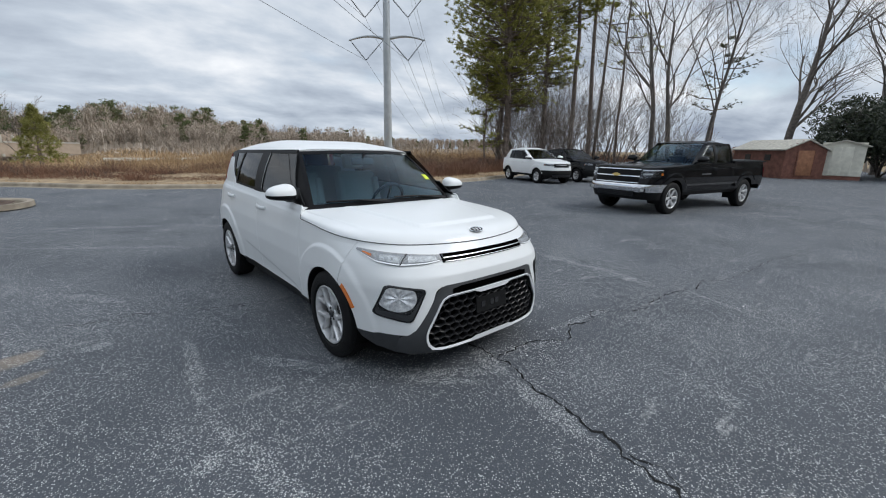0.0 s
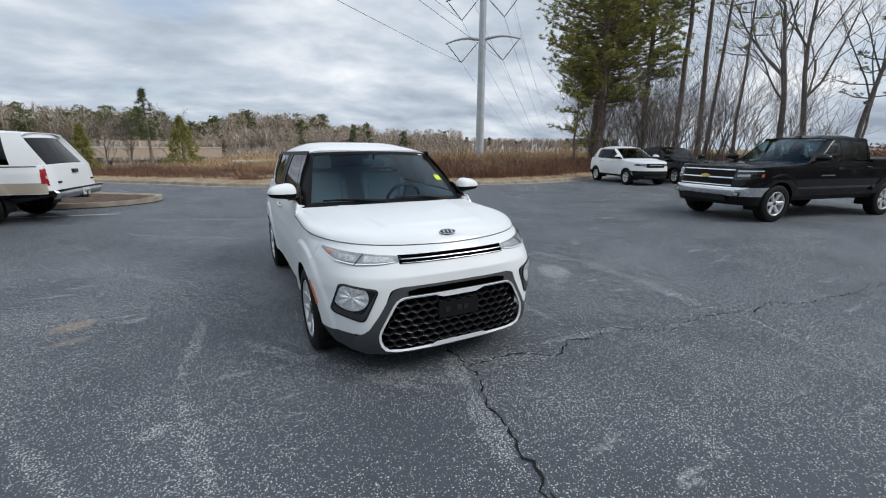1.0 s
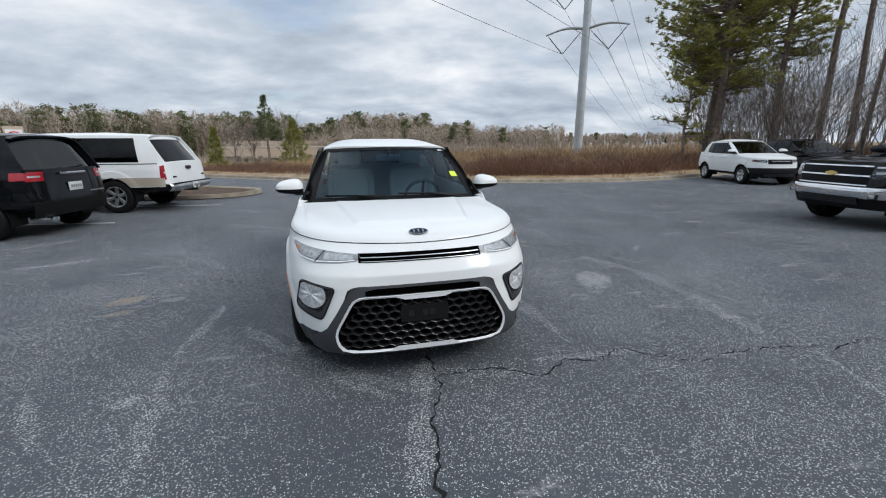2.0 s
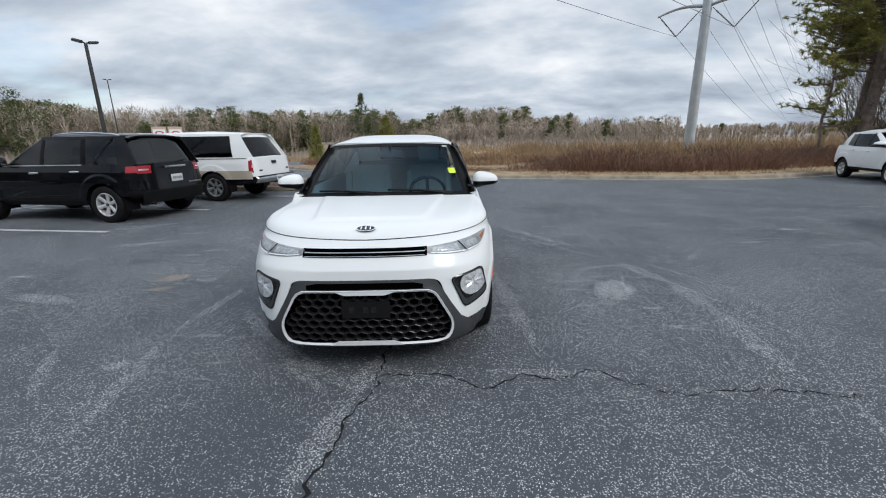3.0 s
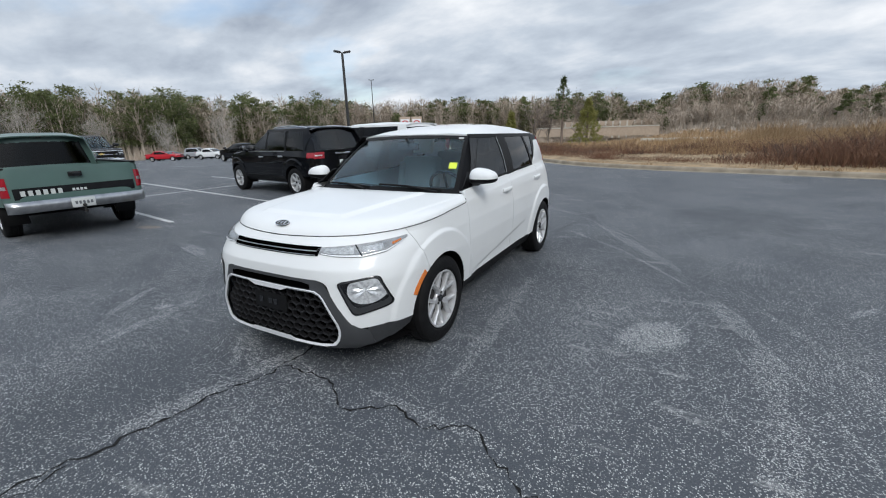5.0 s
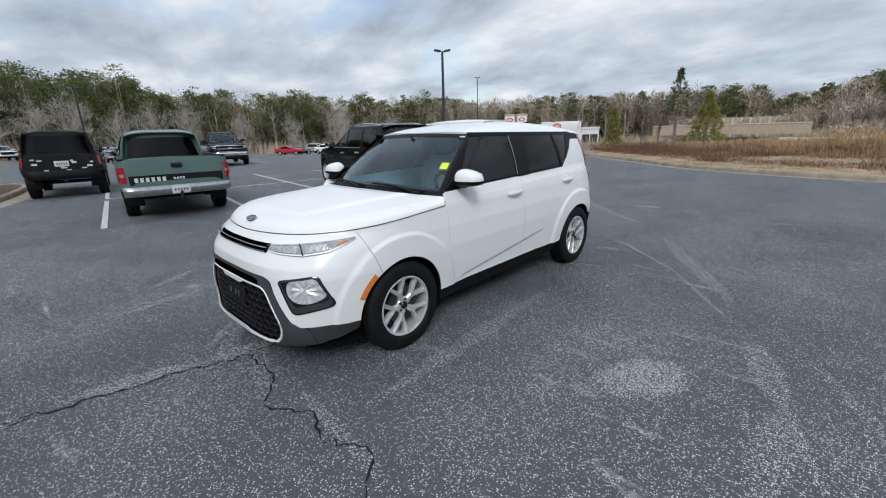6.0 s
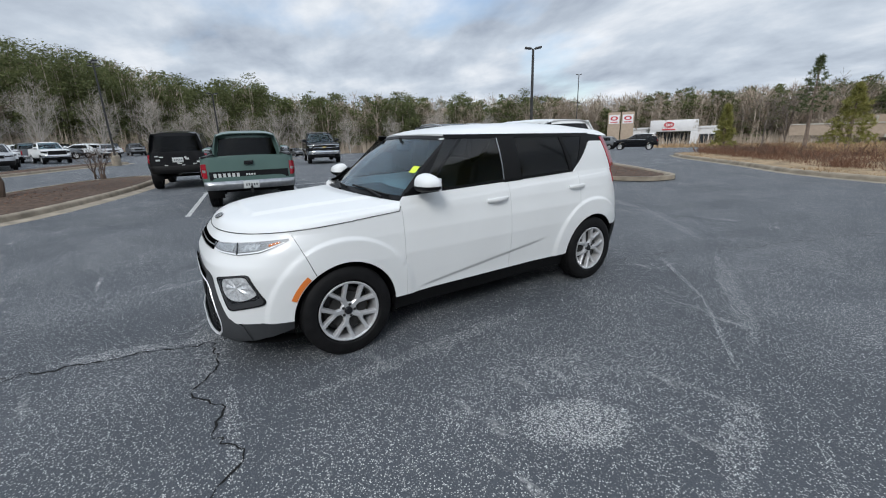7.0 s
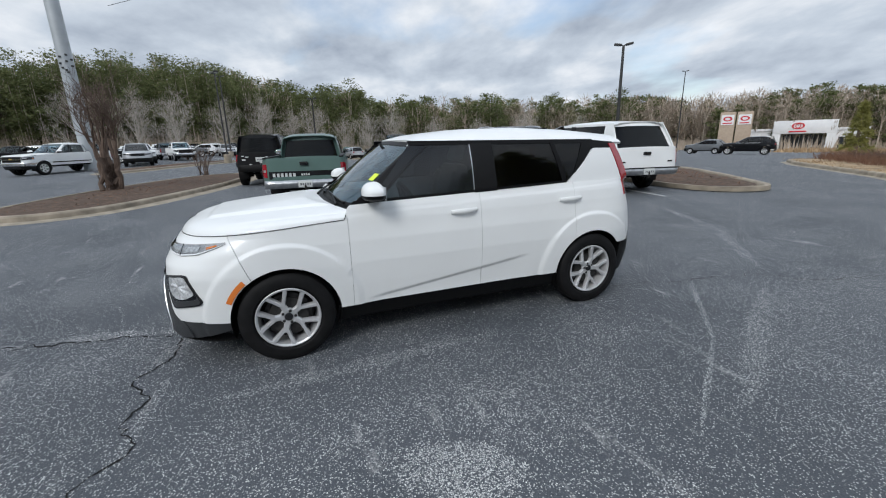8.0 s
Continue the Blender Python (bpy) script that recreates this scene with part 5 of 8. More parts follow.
    if grille == "bars":  # two bright bars over dark mesh
        for za, zb in ((g1 - 0.022, g1), (lerp(g0, g1, 0.44), lerp(g0, g1, 0.52)), (g0 - 0.006, g0 + 0.014)):
            part("bar", band_on_nose("bar", sh, spread(-gw - 0.01, gw + 0.01, 21), lambda x, za=za: za, lambda x, zb=zb: zb, CHROME, 0.022, 0.012), gr, "chrome bar")
    else:
        part("frame_bar", band_on_nose("frame_bar", sh, spread(-gw * 0.7, gw * 0.7, 15), lambda x: lerp(g0, g1, 0.6), lambda x: lerp(g0, g1, 0.68), SATIN, 0.018, 0.008), gr)
    for s in (1, -1):
        def lamp(u, v, out, s=s):
            z = lerp(lerp(g0 + 0.35 * (g1 - g0), g0 + 0.5 * (g1 - g0), u), g1 + 0.0, v)
            n, reach = curve_at(c["nose_n"], z), sh["ym_f"] - curve_at(c["nose_y"], z)
            a = sh["nose_at"](gw + 0.02, z)
            b = math.acos(((sh["ym_f"] - (c["bumper_y"] - 0.20)) / reach) ** (n / 2))
            p = sh["nose"](lerp(a, b, u), z)
            return Vector((s * (p.x + out * 0.5), p.y - out, p.z))
        hl = part("headlamp", sheet("headlamp", lambda u, v: lamp(u, v, 0.006), spread(0, 1, 13), spread(0, 1, 5), BLACK_GLOSS, 0.004), car, "clear headlamp")
        part("reflector", sheet("reflector", lambda u, v: lamp(u, v, 0.010), spread(0.08, 0.50, 9), spread(0.34, 0.54, 4), LAMP_CHROME, 0.003), hl)
        part("turn_signal", sheet("turn_signal", lambda u, v: lamp(u, v, 0.010), spread(0.88, 0.96, 4), spread(0.15, 0.5, 4), LENS_AMBER, 0.003), hl)
        part("bright_strip", sheet("bright_strip", lambda u, v: lamp(u, v, 0.012), spread(0.05, 0.95, 9), spread(0.84, 0.95, 3), BRIGHT, 0.003), hl)
        part("lens", sheet("lens", lambda u, v: lamp(u, v, 0.018), spread(0, 1, 13), spread(0, 1, 5), LENS_CLEAR, 0.002), hl)

        def a_pillar(t, v, s=s):
            p = sh["screen"](s * 0.925, t, 0.002)
            e = sh["cabin"](p.y + 0.15, p.z, s, -0.002)
            q = lerp(p, e, v)
            q.x += s * 0.018 * math.sin(math.pi * v)
            return q
        part("a_pillar", sheet("a_pillar", a_pillar, spread(0, 1, 12), spread(0, 1, 6), colour, 0.012), car)
        top, low = eave - 0.045, waist + 0.015
        y_first, y_last = panes[0][0], panes[-1][1]
        lean0 = (c["ws_y1"] - c["ws_y0"]) * 0.80
        end0 = c["rear_y0"] if kind == "wagon" else y_last + 0.16
        end1 = c["rear_y1"] + 0.02 if kind == "wagon" else y_last + 0.06
        # frame round the panes
        part("top_rail", quad_on_cabin("top_rail", sh, s, (y_first + lean0, top), (end1, top - 0.01), (y_first + lean0 + 0.02, eave + 0.02), (end1, eave + 0.005), colour, 0.0, 0.014), car)
        part("belt_trim", quad_on_cabin("belt_trim", sh, s, (c["door_y0"] + 0.02, waist - 0.02), (end0, waist - 0.01), (c["door_y0"] + 0.05, low + 0.004), (end0, low + 0.012), SATIN_BLACK, 0.004, 0.012), car)
        for k, (ya, yb) in enumerate(panes):
            la = lean0 if k == 0 else 0.0
            lb = -0.10 if (k == len(panes) - 1 and kind != "pickup") else 0.0
            part("side_window", quad_on_cabin("side_window", sh, s, (ya, low), (yb, low), (ya + la, top), (yb + lb, top), pane_glass, -0.004, 0.004), car, "dark tinted side window")
            nxt = panes[k + 1][0] if k + 1 < len(panes) else None
            if nxt is not None:
                part("pillar", quad_on_cabin("pillar", sh, s, (yb, low - 0.01), (nxt, low - 0.01), (yb, top + 0.01), (nxt, top + 0.01), SATIN_BLACK, 0.001, 0.014), car)
            else:
                part("rear_pillar", quad_on_cabin("rear_pillar", sh, s, (yb, low - 0.02), (end0, low - 0.02), (yb + lb, top + 0.01), (end1, top + 0.01), colour, 0.002, 0.016), car)
        door_mirror(car, sh, c, s, c["door_y0"] + 0.18, waist + 0.10, colour, 1.1)
        for y in (af, ar):
            add_wheel(car, name + str(wheel) + spokes, s * (w - 0.135), y, wheel, 0.24, wheel * 0.62, spokes, alloy, spin=17 * (y > 0) + 31 * (s > 0), nuts=0)
    yr_side = c["tail_side"]
    t1 = math.acos(((yr_side + 0.004 - sh["ym_r"]) / (curve_at(c["tail_y"], 0.7) - sh["ym_r"])) ** (c["tail_n"] / 2))
    high = c["shut_z"][-1][1]
    gate = part("tailgate", sheet("tailgate", lambda s, v: sh["tail"](s * t1, lerp(c["sill"] + 0.16, high, v)), spread(-1, 1, 41), spread(0, 1, 12), colour, 0.02), car)
    rear_y = curve_at(c["tail_y"], 0.7)
    py, pz = (rear_y + 0.001, lerp(c["sill"], high, 0.45)) if step < 0.05 else (rear_y + step + 0.001, c["sill"] + 0.005)
    part("plate", box_mesh("plate", -0.155, 0.155, py, py + 0.011, pz, pz + 0.15, PLATE, 0.004), gate, "pale number plate")
    for k in range(5):
        part("plate_bar", box_mesh("plate_bar", -0.12 + 0.05 * k, -0.09 + 0.05 * k, py + 0.010, py + 0.013, pz + 0.05, pz + 0.10, GREY_PAINT), gate)
    bm = bmesh.new()
    part("rear_bumper", sheet("rear_bumper", lambda s, v: sh["tail"](s * t1 * 1.0, lerp(z0 + 0.05 if step < 0.05 else c["sill"] - 0.01, c["sill"] + 0.17, v)) + Vector((0, step * math.sin(math.pi * (0.12 + 0.76 * v)) ** 0.5, 0)), spread(-1, 1, 41), spread(0, 1, 9), bumper, 0.02), car)
    if kind == "pickup":
        y0, y1 = c["door_y2"] + 0.06, yr_side + 0.05
        floor = c["sill"] + 0.18
        part("bed_floor", box_mesh("bed_floor", -w * 0.86, w * 0.86, y0, y1, floor - 0.04, floor, BLACK_PLASTIC), car)
        part("cab_back", sheet("cab_back", lambda s, v: sh["back"](s * 1.06, lerp(-1.2, -0.03, v)), spread(-1, 1, 11), spread(0, 1, 8), colour, 0.02), car)
        part("cab_back_frame", sheet("cab_back_frame", lambda s, v: sh["back"](s * 1.04, lerp(0.84, 1.02, v)), spread(-1, 1, 11), spread(0, 1, 4), colour, 0.02), car)
        part("back_window", sheet("back_window", lambda s, v: sh["back"](s, lerp(-0.03, 0.86, v)), spread(-0.9, 0.9, 11), spread(0, 1, 6), pane_glass, 0.004), car, "dark back window")
        for s in (1, -1):
            part("bed_inner", box_mesh("bed_inner", min(s * w * 0.84, s * w * 0.86), max(s * w * 0.84, s * w * 0.86), y0, y1, floor, high - 0.01, colour), car)
            part("bed_rail", box_mesh("bed_rail", min(s * w * 0.835, s * w * 0.945), max(s * w * 0.835, s * w * 0.945), y0 - 0.03, y1, high - 0.015, high + 0.018, BLACK_PLASTIC, 0.008), car)
            part("back_frame", sheet("back_frame", lambda u, v, s=s: sh["back"](s * lerp(0.9, 1.06, u), lerp(-0.05, 0.88, v)), spread(0, 1, 3), spread(0, 1, 6), colour, 0.02), car)
            tail_lamp(car, sh, c, s, 0.87, lerp(c["sill"], high, 0.36), lerp(c["sill"], high, 0.80), t1, 0.07)
        part("gate_handle", box_mesh("gate_handle", -0.09, 0.09, rear_y - 0.02, rear_y + 0.018, high - 0.17, high - 0.09, BLACK_GLOSS, 0.01), gate)
        part("front_bulkhead", box_mesh("front_bulkhead", -w * 0.86, w * 0.86, y0 - 0.02, y0, floor, high, colour), car)
    elif kind == "sedan":
        y0, y1 = c["rear_y0"], rear_y - 0.07
        part("boot_lid", sheet("boot_lid", lambda s, v: Vector((s * w * lerp(0.90, 0.88, v), lerp(y0 - 0.06, y1 + 0.05, v) - 0.06 * s * s * v, high + 0.02 * math.cos(s * 1.4) - 0.02)), spread(-1, 1, 21), spread(0, 1, 10), colour, 0.02), car)
        part("back_window", sheet("back_window", lambda s, v: sh["back"](s, v), spread(-0.98, 0.98, 15), spread(0, 1.0, 8), pane_glass, 0.004), car)
        for s in (1, -1):
            part("tail_lamp", box_mesh("tail_lamp", min(s * w * 0.55, s * w * 0.93), max(s * w * 0.55, s * w * 0.93), rear_y - 0.16, rear_y - 0.02, high - 0.17, high - 0.05, LENS_RED, 0.02), car, "red tail lamp")
    else:
        part("back_window", sheet("back_window", lambda s, v: sh["back"](s, lerp(0.04, 0.92, v)), spread(-0.93, 0.93, 15), spread(0, 1, 8), pane_glass, 0.004), car, "dark back window")
        part("gate_frame", sheet("gate_frame", lambda s, v: sh["back"](s, lerp(0.90, 1.04, v), 0.01), spread(-1.0, 1.0, 15), spread(0, 1, 4), colour, 0.02), car)
        part("gate_sill", sheet("gate_sill", lambda s, v: sh["back"](s * 1.05, lerp(-0.12, 0.05, v), 0.002), spread(-1.0, 1.0, 15), spread(0, 1, 4), colour, 0.02), car)
        if tail_style == "wide":
            part("gate_trim", box_mesh("gate_trim", -0.28, 0.28, rear_y - 0.02, rear_y + 0.02, high - 0.10, high - 0.06, CHROME, 0.008), gate, "chrome strip")
        for s in (1, -1):
            part("gate_side", sheet("gate_side", lambda u, v, s=s: sh["back"](s * lerp(0.91, 1.03, u), lerp(0, 1, v), 0.006), spread(0, 1, 3), spread(0, 1, 8), colour, 0.02), car)
            if tail_style == "wide":
                tail_lamp(car, sh, c, s, 0.60, high - 0.19, high - 0.035, t1, 0.16)
            else:
                tail_lamp(car, sh, c, s, 0.905, lerp(c["sill"], high, 0.40), high - 0.07, t1, 0.06)
        if rack:
            for s in (1, -1):
                bm = bmesh.new()
                pts = [sh["roof"](s * 0.86, t) + Vector((0, 0, 0.055 * math.sin(math.pi * (t - 0.12) / 0.8) ** 0.35)) for t in spread(0.13, 0.91, 14)]
                sweep(bm, pts, 0.018, 0.018, 6)
                part("roof_rail", from_bm("roof_rail", bm, SATIN, True), car, "silver roof rail")
    if seats:
        build_cabin_small(car, sh, c, kind)
    if at is not None:
        car.matrix_world = at
    return car, sh


def tail_lamp(car, sh, c, s, x_in, z0, z1, t1, wrap):
    """A lamp on the tail's surface that wraps round its corner on to the side."""
    th0 = math.asin(x_in ** (c["tail_n"] / 2))
    tail = sheet("tail_lamp", lambda u, v: sh["tail"](s * lerp(th0, t1, u), lerp(z0, z1, v)) + Vector((0, 0.010, 0)), spread(0, 1, 9), spread(0, 1, 6), LENS_RED, 0.02)
    lamp = part("tail_lamp", tail, car, "red tail lamp")
    yb = c["tail_side"]
    part("side_lens", sheet("side_lens", lambda u, v: sh["flank"](lerp(yb - wrap, yb + 0.004, u), lerp(lerp(z0, z1, 0.12), lerp(z0, z1, 0.95), v), s) + Vector((s * 0.014, 0, 0)), spread(0, 1, 7), spread(0, 1, 6), LENS_RED, 0.01), lamp)
    part("clear_strip", sheet("clear_strip", lambda u, v: sh["tail"](s * lerp(th0, t1, lerp(0.15, 0.85, u)), lerp(z0, z1, lerp(0.40, 0.58, v))) + Vector((0, 0.014, 0)), spread(0, 1, 7), spread(0, 1, 3), SATIN, 0.004), lamp)


def build_cabin_small(car, sh, c, kind):
    """Seats and dash behind dark glass."""
    floor = c["waist"] - 0.62
    for x in (-0.38, 0.38):
        bm = bmesh.new()
        seat_mesh(bm, x, c["ws_y0"] + 1.05, floor + 0.1, 0.50)
        part("seat", from_bm("seat", bm, INTERIOR, True), car)
    part("dashboard", box_mesh("dashboard", -c["ws_w0"] + 0.06, c["ws_w0"] - 0.06, c["ws_y0"] + 0.16, c["ws_y0"] + 0.6, c["waist"] - 0.25, c["ws_z0"] - 0.03, INTERIOR, 0.05), car)
    part("cabin_floor", box_mesh("cabin_floor", -c["w"] * 0.80, c["w"] * 0.80, c["ws_y0"], c["rear_y1"], floor - 0.05, floor, INTERIOR), car)


def stand(x, y, heading, z=0.0):
    """The pose of a vehicle whose middle is at x, y and whose nose points along heading (degrees from +x)."""
    return pose(x, y, z, 0, 0, heading + 90)


PICKUP = sizes(3.645, -2.80, 3.05, 0.99, 1.88, 0.405, 1.15, 1.27, -0.98, 1.26, -0.22, (-0.92, 0.12, 1.08), 1.20, (1.20, 1.13), sill=0.55, nose_n=4.2, rail=1.31, tail_n=10.0)
pickup, psh = build_vehicle("pickup_truck", "black crew cab pickup truck with chrome bumper and grille", "pickup truck", PICKUP, BLACK_PAINT, 0.405, "pickup", [(-0.70, 0.10), (0.20, 1.02)], bumper=CHROME, pane_glass=SIDE_GLASS, front_glass=CLEAR_GLASS, at=stand(11.05, 0.66, 169.6))
CROSS = sizes(2.60, -2.13, 2.10, 0.885, 1.66, 0.345, 0.96, 1.13, -0.92, 1.10, 0.02, (-0.84, 0.12, 0.98), 1.52, (2.00, 1.47), nose_n=2.4)
crossover, _ = build_vehicle("crossover", "small white crossover parked beside bare trees", "car", CROSS, WHITE_PAINT, 0.338, "wagon", [(-0.60, 0.10), (0.18, 0.92), (1.0, 1.40)], grille="frame", spokes="five", at=stand(15.5, 8.98, 250.7))
cuv = copy_thing(crossover, stand(18.1, 8.45, 250.7))
recolour(cuv, WHITE_PAINT, BLACK_PAINT)
tagged(cuv, "black crossover parked beside the white one", "car")
SUV = sizes(3.02, -2.36, 2.37, 0.985, 1.78, 0.375, 1.03, 1.19, -1.02, 1.13, -0.08, (-0.95, 0.12, 1.10), 1.98, (2.27, 1.93), sill=0.44, nose_n=2.8, handle=SATIN, tail_n=5.2, rear_y1=1.975, rear_z1=1.705)
suv, ssh = build_vehicle("suv", "black three-row suv with silver roof rails in a parking bay", "suv", SUV, BLACK_PAINT, 0.375, "wagon", [(-0.68, 0.08), (0.16, 1.05), (1.14, 1.88)], tail_style="wide", rack=True, grille="frame", pane_glass=TINT_GLASS, at=stand(-7.54, 4.85, 170.2))
CAPPED = sizes(3.53, -2.55, 3.02, 0.99, 1.86, 0.385, 1.08, 1.22, -1.05, 1.14, -0.32, (-1.0, 0.05, 0.62), 2.56, (2.93, 2.54), sill=0.50, nose_n=4.0, tail_n=9.0, width_by_z=[(0.2, 0.95), (0.5, 0.985), (0.8, 1.0), (1.0, 0.995), (1.2, 0.965)])
capped, csh = build_vehicle("capped_pickup", "white older pickup truck with tan lower body and canopy", "pickup truck", CAPPED, WHITE_PAINT, 0.385, "wagon", [(-0.78, 0.02), (0.10, 0.55), (0.80, 2.36)], bumper=DULL_CHROME, step=0.12, alloy=DULL_CHROME, lower=TAN_PAINT, at=stand(-7.19, 7.87, 170.2))
GREEN = sizes(3.09, -2.35, 2.70, 0.945, 1.74, 0.365, 1.02, 1.16, -0.90, 1.14, -0.25, (-0.86, 0.20, 0.28), 0.62, (0.62, 0.52), sill=0.50, nose_n=4.0, rail=1.17, tail_n=12.0, width_by_z=[(0.2, 0.95), (0.5, 0.985), (0.8, 1.0), (1.0, 1.0), (1.2, 0.985)])
green, gsh = build_vehicle("green_pickup", "faded grey green older pickup truck with chrome step bumper", "pickup truck", GREEN, GREEN_PAINT, 0.365, "pickup", [(-0.62, 0.14), (0.20, 0.50)], bumper=DULL_CHROME, step=0.10, spokes="five", seats=False, at=stand(-9.02, -0.35, 171.4))
JEEP = sizes(2.60, -1.95, 2.05, 0.90, 1.86, 0.42, 1.12, 1.22, -0.75, 1.18, -0.40, (-0.70, 0.30, 1.0), 1.88, (1.98, 1.90), sill=0.60, nose_n=5.0)
jeep, _ = build_vehicle("off_roader", "dark boxy off-road vehicle with stickers on its back", "off-road vehicle", JEEP, DARK_PAINT, 0.42, "wagon", [(-0.50, 0.26), (0.36, 0.96), (1.06, 1.78)], at=stand(-14.7, -1.62, 171.4))
SEDAN = sizes(2.78, -2.36, 2.36, 0.91, 1.44, 0.33, 0.88, 1.00, -0.95, 0.97, 0.0, (-0.85, 0.15, 1.05), 1.18, (1.85, 1.15), sill=0.36, nose_n=2.8, rail=1.03)
sedan, _ = build_vehicle("sedan", "black sedan parked in the far rows", "car", SEDAN, BLACK_PAINT, 0.33, "sedan", [(-0.60, 0.12), (0.20, 1.15)], grille="frame", spokes="five", seats=False, group="cars in the far rows")


def pickup_extras():
    # tan lower sides and sill of the canopy truck
    c = CAPPED
    for s in (1, -1):
        for y0, y1, low in ((c["axle_f"] + 0.12, c["axle_r"] - 0.12, 0.0), (c["axle_r"] + 0.12, c["tail_side"], 0.61)):
            def tan_side(y, v, s=s, low=low):
                za = max(csh["low_edge"](y), low if y > c["axle_r"] + 0.3 else 0.0) + 0.004
                return csh["flank"](y, lerp(za, max(za + 0.002, 0.82), v), s) + Vector((s * 0.004, 0, 0))
            part("two_tone_panel", sheet("two_tone_panel", tan_side, spread(y0, y1, 60), spread(0, 1, 6), TAN_PAINT, 0.003), capped, "tan lower panel")
        part("canopy_seam", sheet("canopy_seam", lambda y, v, s=s: csh["flank"](y, lerp(1.125, 1.145, v), s) + Vector((s * 0.004, 0, 0)), spread(0.66, c["tail_side"], 20), [0, 1], BLACK_PLASTIC, 0.004), capped)
    # tow hitch
    for car, y, z in ((capped, 3.06, 0.46), (green, 2.74, 0.44)):
        bm = bmesh.new()
        tube(bm, (0, y - 0.25, z), (0, y + 0.10, z), 0.03)
        tube(bm, (0, y + 0.08, z), (0, y + 0.08, z + 0.07), 0.016)
        bmesh.ops.create_uvsphere(bm, u_segments=10, v_segments=8, radius=0.028, matrix=Matrix.Translation((0, y + 0.08, z + 0.09)))
        part("tow_hitch", from_bm("tow_hitch", bm, BRAKE, True), car)
    # lettering on the tailgate kept as plain pale bars
    g = GREEN
    yr = curve_at(g["tail_y"], 0.8)
    part("tailgate_stripe", box_mesh("tailgate_stripe", -0.78, 0.78, yr - 0.004, yr + 0.004, 0.70, 0.87, DARK_PAINT), green, "dark stripe across the tailgate")
    for k in range(6):
        part("pale_bar", box_mesh("pale_bar", 0.645 - 0.088 * k, 0.70 - 0.088 * k, yr + 0.003, yr + 0.008, 0.75, 0.83, PLATE), green)
    for k in range(4):
        part("pale_bar", box_mesh("pale_bar", 0.045 - 0.05 * k, 0.08 - 0.05 * k, yr + 0.003, yr + 0.008, 0.77, 0.81, PLATE), green)
    part("third_brake_light", box_mesh("third_brake_light", -0.12, 0.12, 0.52, 0.60, 1.655, 1.68, LENS_RED, 0.006), green)
    # stickers on the off-roader's back
    yr = curve_at(JEEP["tail_y"], 0.8)
    rng = random.Random(4)
    for k in range(17):
        x, z, wd, hg = rng.uniform(-0.74, 0.62), rng.uniform(0.66, 1.12), rng.uniform(0.04, 0.13), rng.uniform(0.025, 0.06)
        part("sticker", box_mesh("sticker", x, x + wd, yr + 0.004, yr + 0.007, z, z + hg, PLATE), jeep, "pale sticker")
    bm = bmesh.new()
    tube(bm, (0, 1.8, 0.5), (0, 2.2, 0.5), 0.035)
    part("tow_hitch", from_bm("tow_hitch", bm, BRAKE), jeep)


def crew_cab_details():
    """Bed cover, fog lamps, lower valance and a plain gold mark on the grille."""
    c = PICKUP
    y0, y1 = c["door_y2"] + 0.10, c["tail_side"] + 0.03
    rail = c["shut_z"][-1][1]
    part("bed_cover", sheet("bed_cover", lambda s, v: Vector((s * 0.83, lerp(y0, y1, v), rail + 0.028 + 0.018 * math.cos(s * 1.5))), spread(-1, 1, 9), spread(0, 1, 6), SATIN_BLACK, 0.02), pickup, "black soft bed cover")
    z = c["sill"] + 0.06
    for s in (1, -1):
        a = psh["nose"](psh["nose_at"](s * 0.74, z), z)
        bm = bmesh.new()
        box(bm, a.x - 0.075, a.x + 0.075, a.y - 0.052, a.y - 0.01, z - 0.045, z + 0.045, 0.012)
        fog = part("fog_lamp", from_bm("fog_lamp", bm, BLACK_GLOSS, True), pickup, "dark fog lamp in the bumper")
        part("reflector", box_mesh("reflector", a.x - 0.045, a.x + 0.045, a.y - 0.058, a.y - 0.05, z - 0.028, z + 0.028, LAMP_CHROME, 0.004), fog)
        part("body_moulding", sheet("body_moulding", lambda y, v, s=s: psh["flank"](y, lerp(0.70, 0.755, v), s) + Vector((s * 0.008, 0, 0)), spread(c["axle_f"] + c["arch"] + 0.08, c["axle_r"] - c["arch"] - 0.08, 24), spread(0, 1, 3), BLACK_GLOSS, 0.006), pickup)
        for k in range(6):
            part("pale_bar", box_mesh("pale_bar", min(s * 0.985, s * 1.001), max(s * 0.985, s * 1.001), -0.62 + 0.075 * k, -0.575 + 0.075 * k, 0.98, 1.0, SATIN), pickup)
    part("grille_mark", band_on_nose("grille_mark", psh, spread(-0.11, 0.11, 7), lambda x: 0.945 - 0.018 * (abs(x) < 0.045), lambda x: 0.985 + 0.018 * (abs(x) < 0.045), GOLD, 0.040, 0.006), pickup, "plain gold mark on the grille bar")


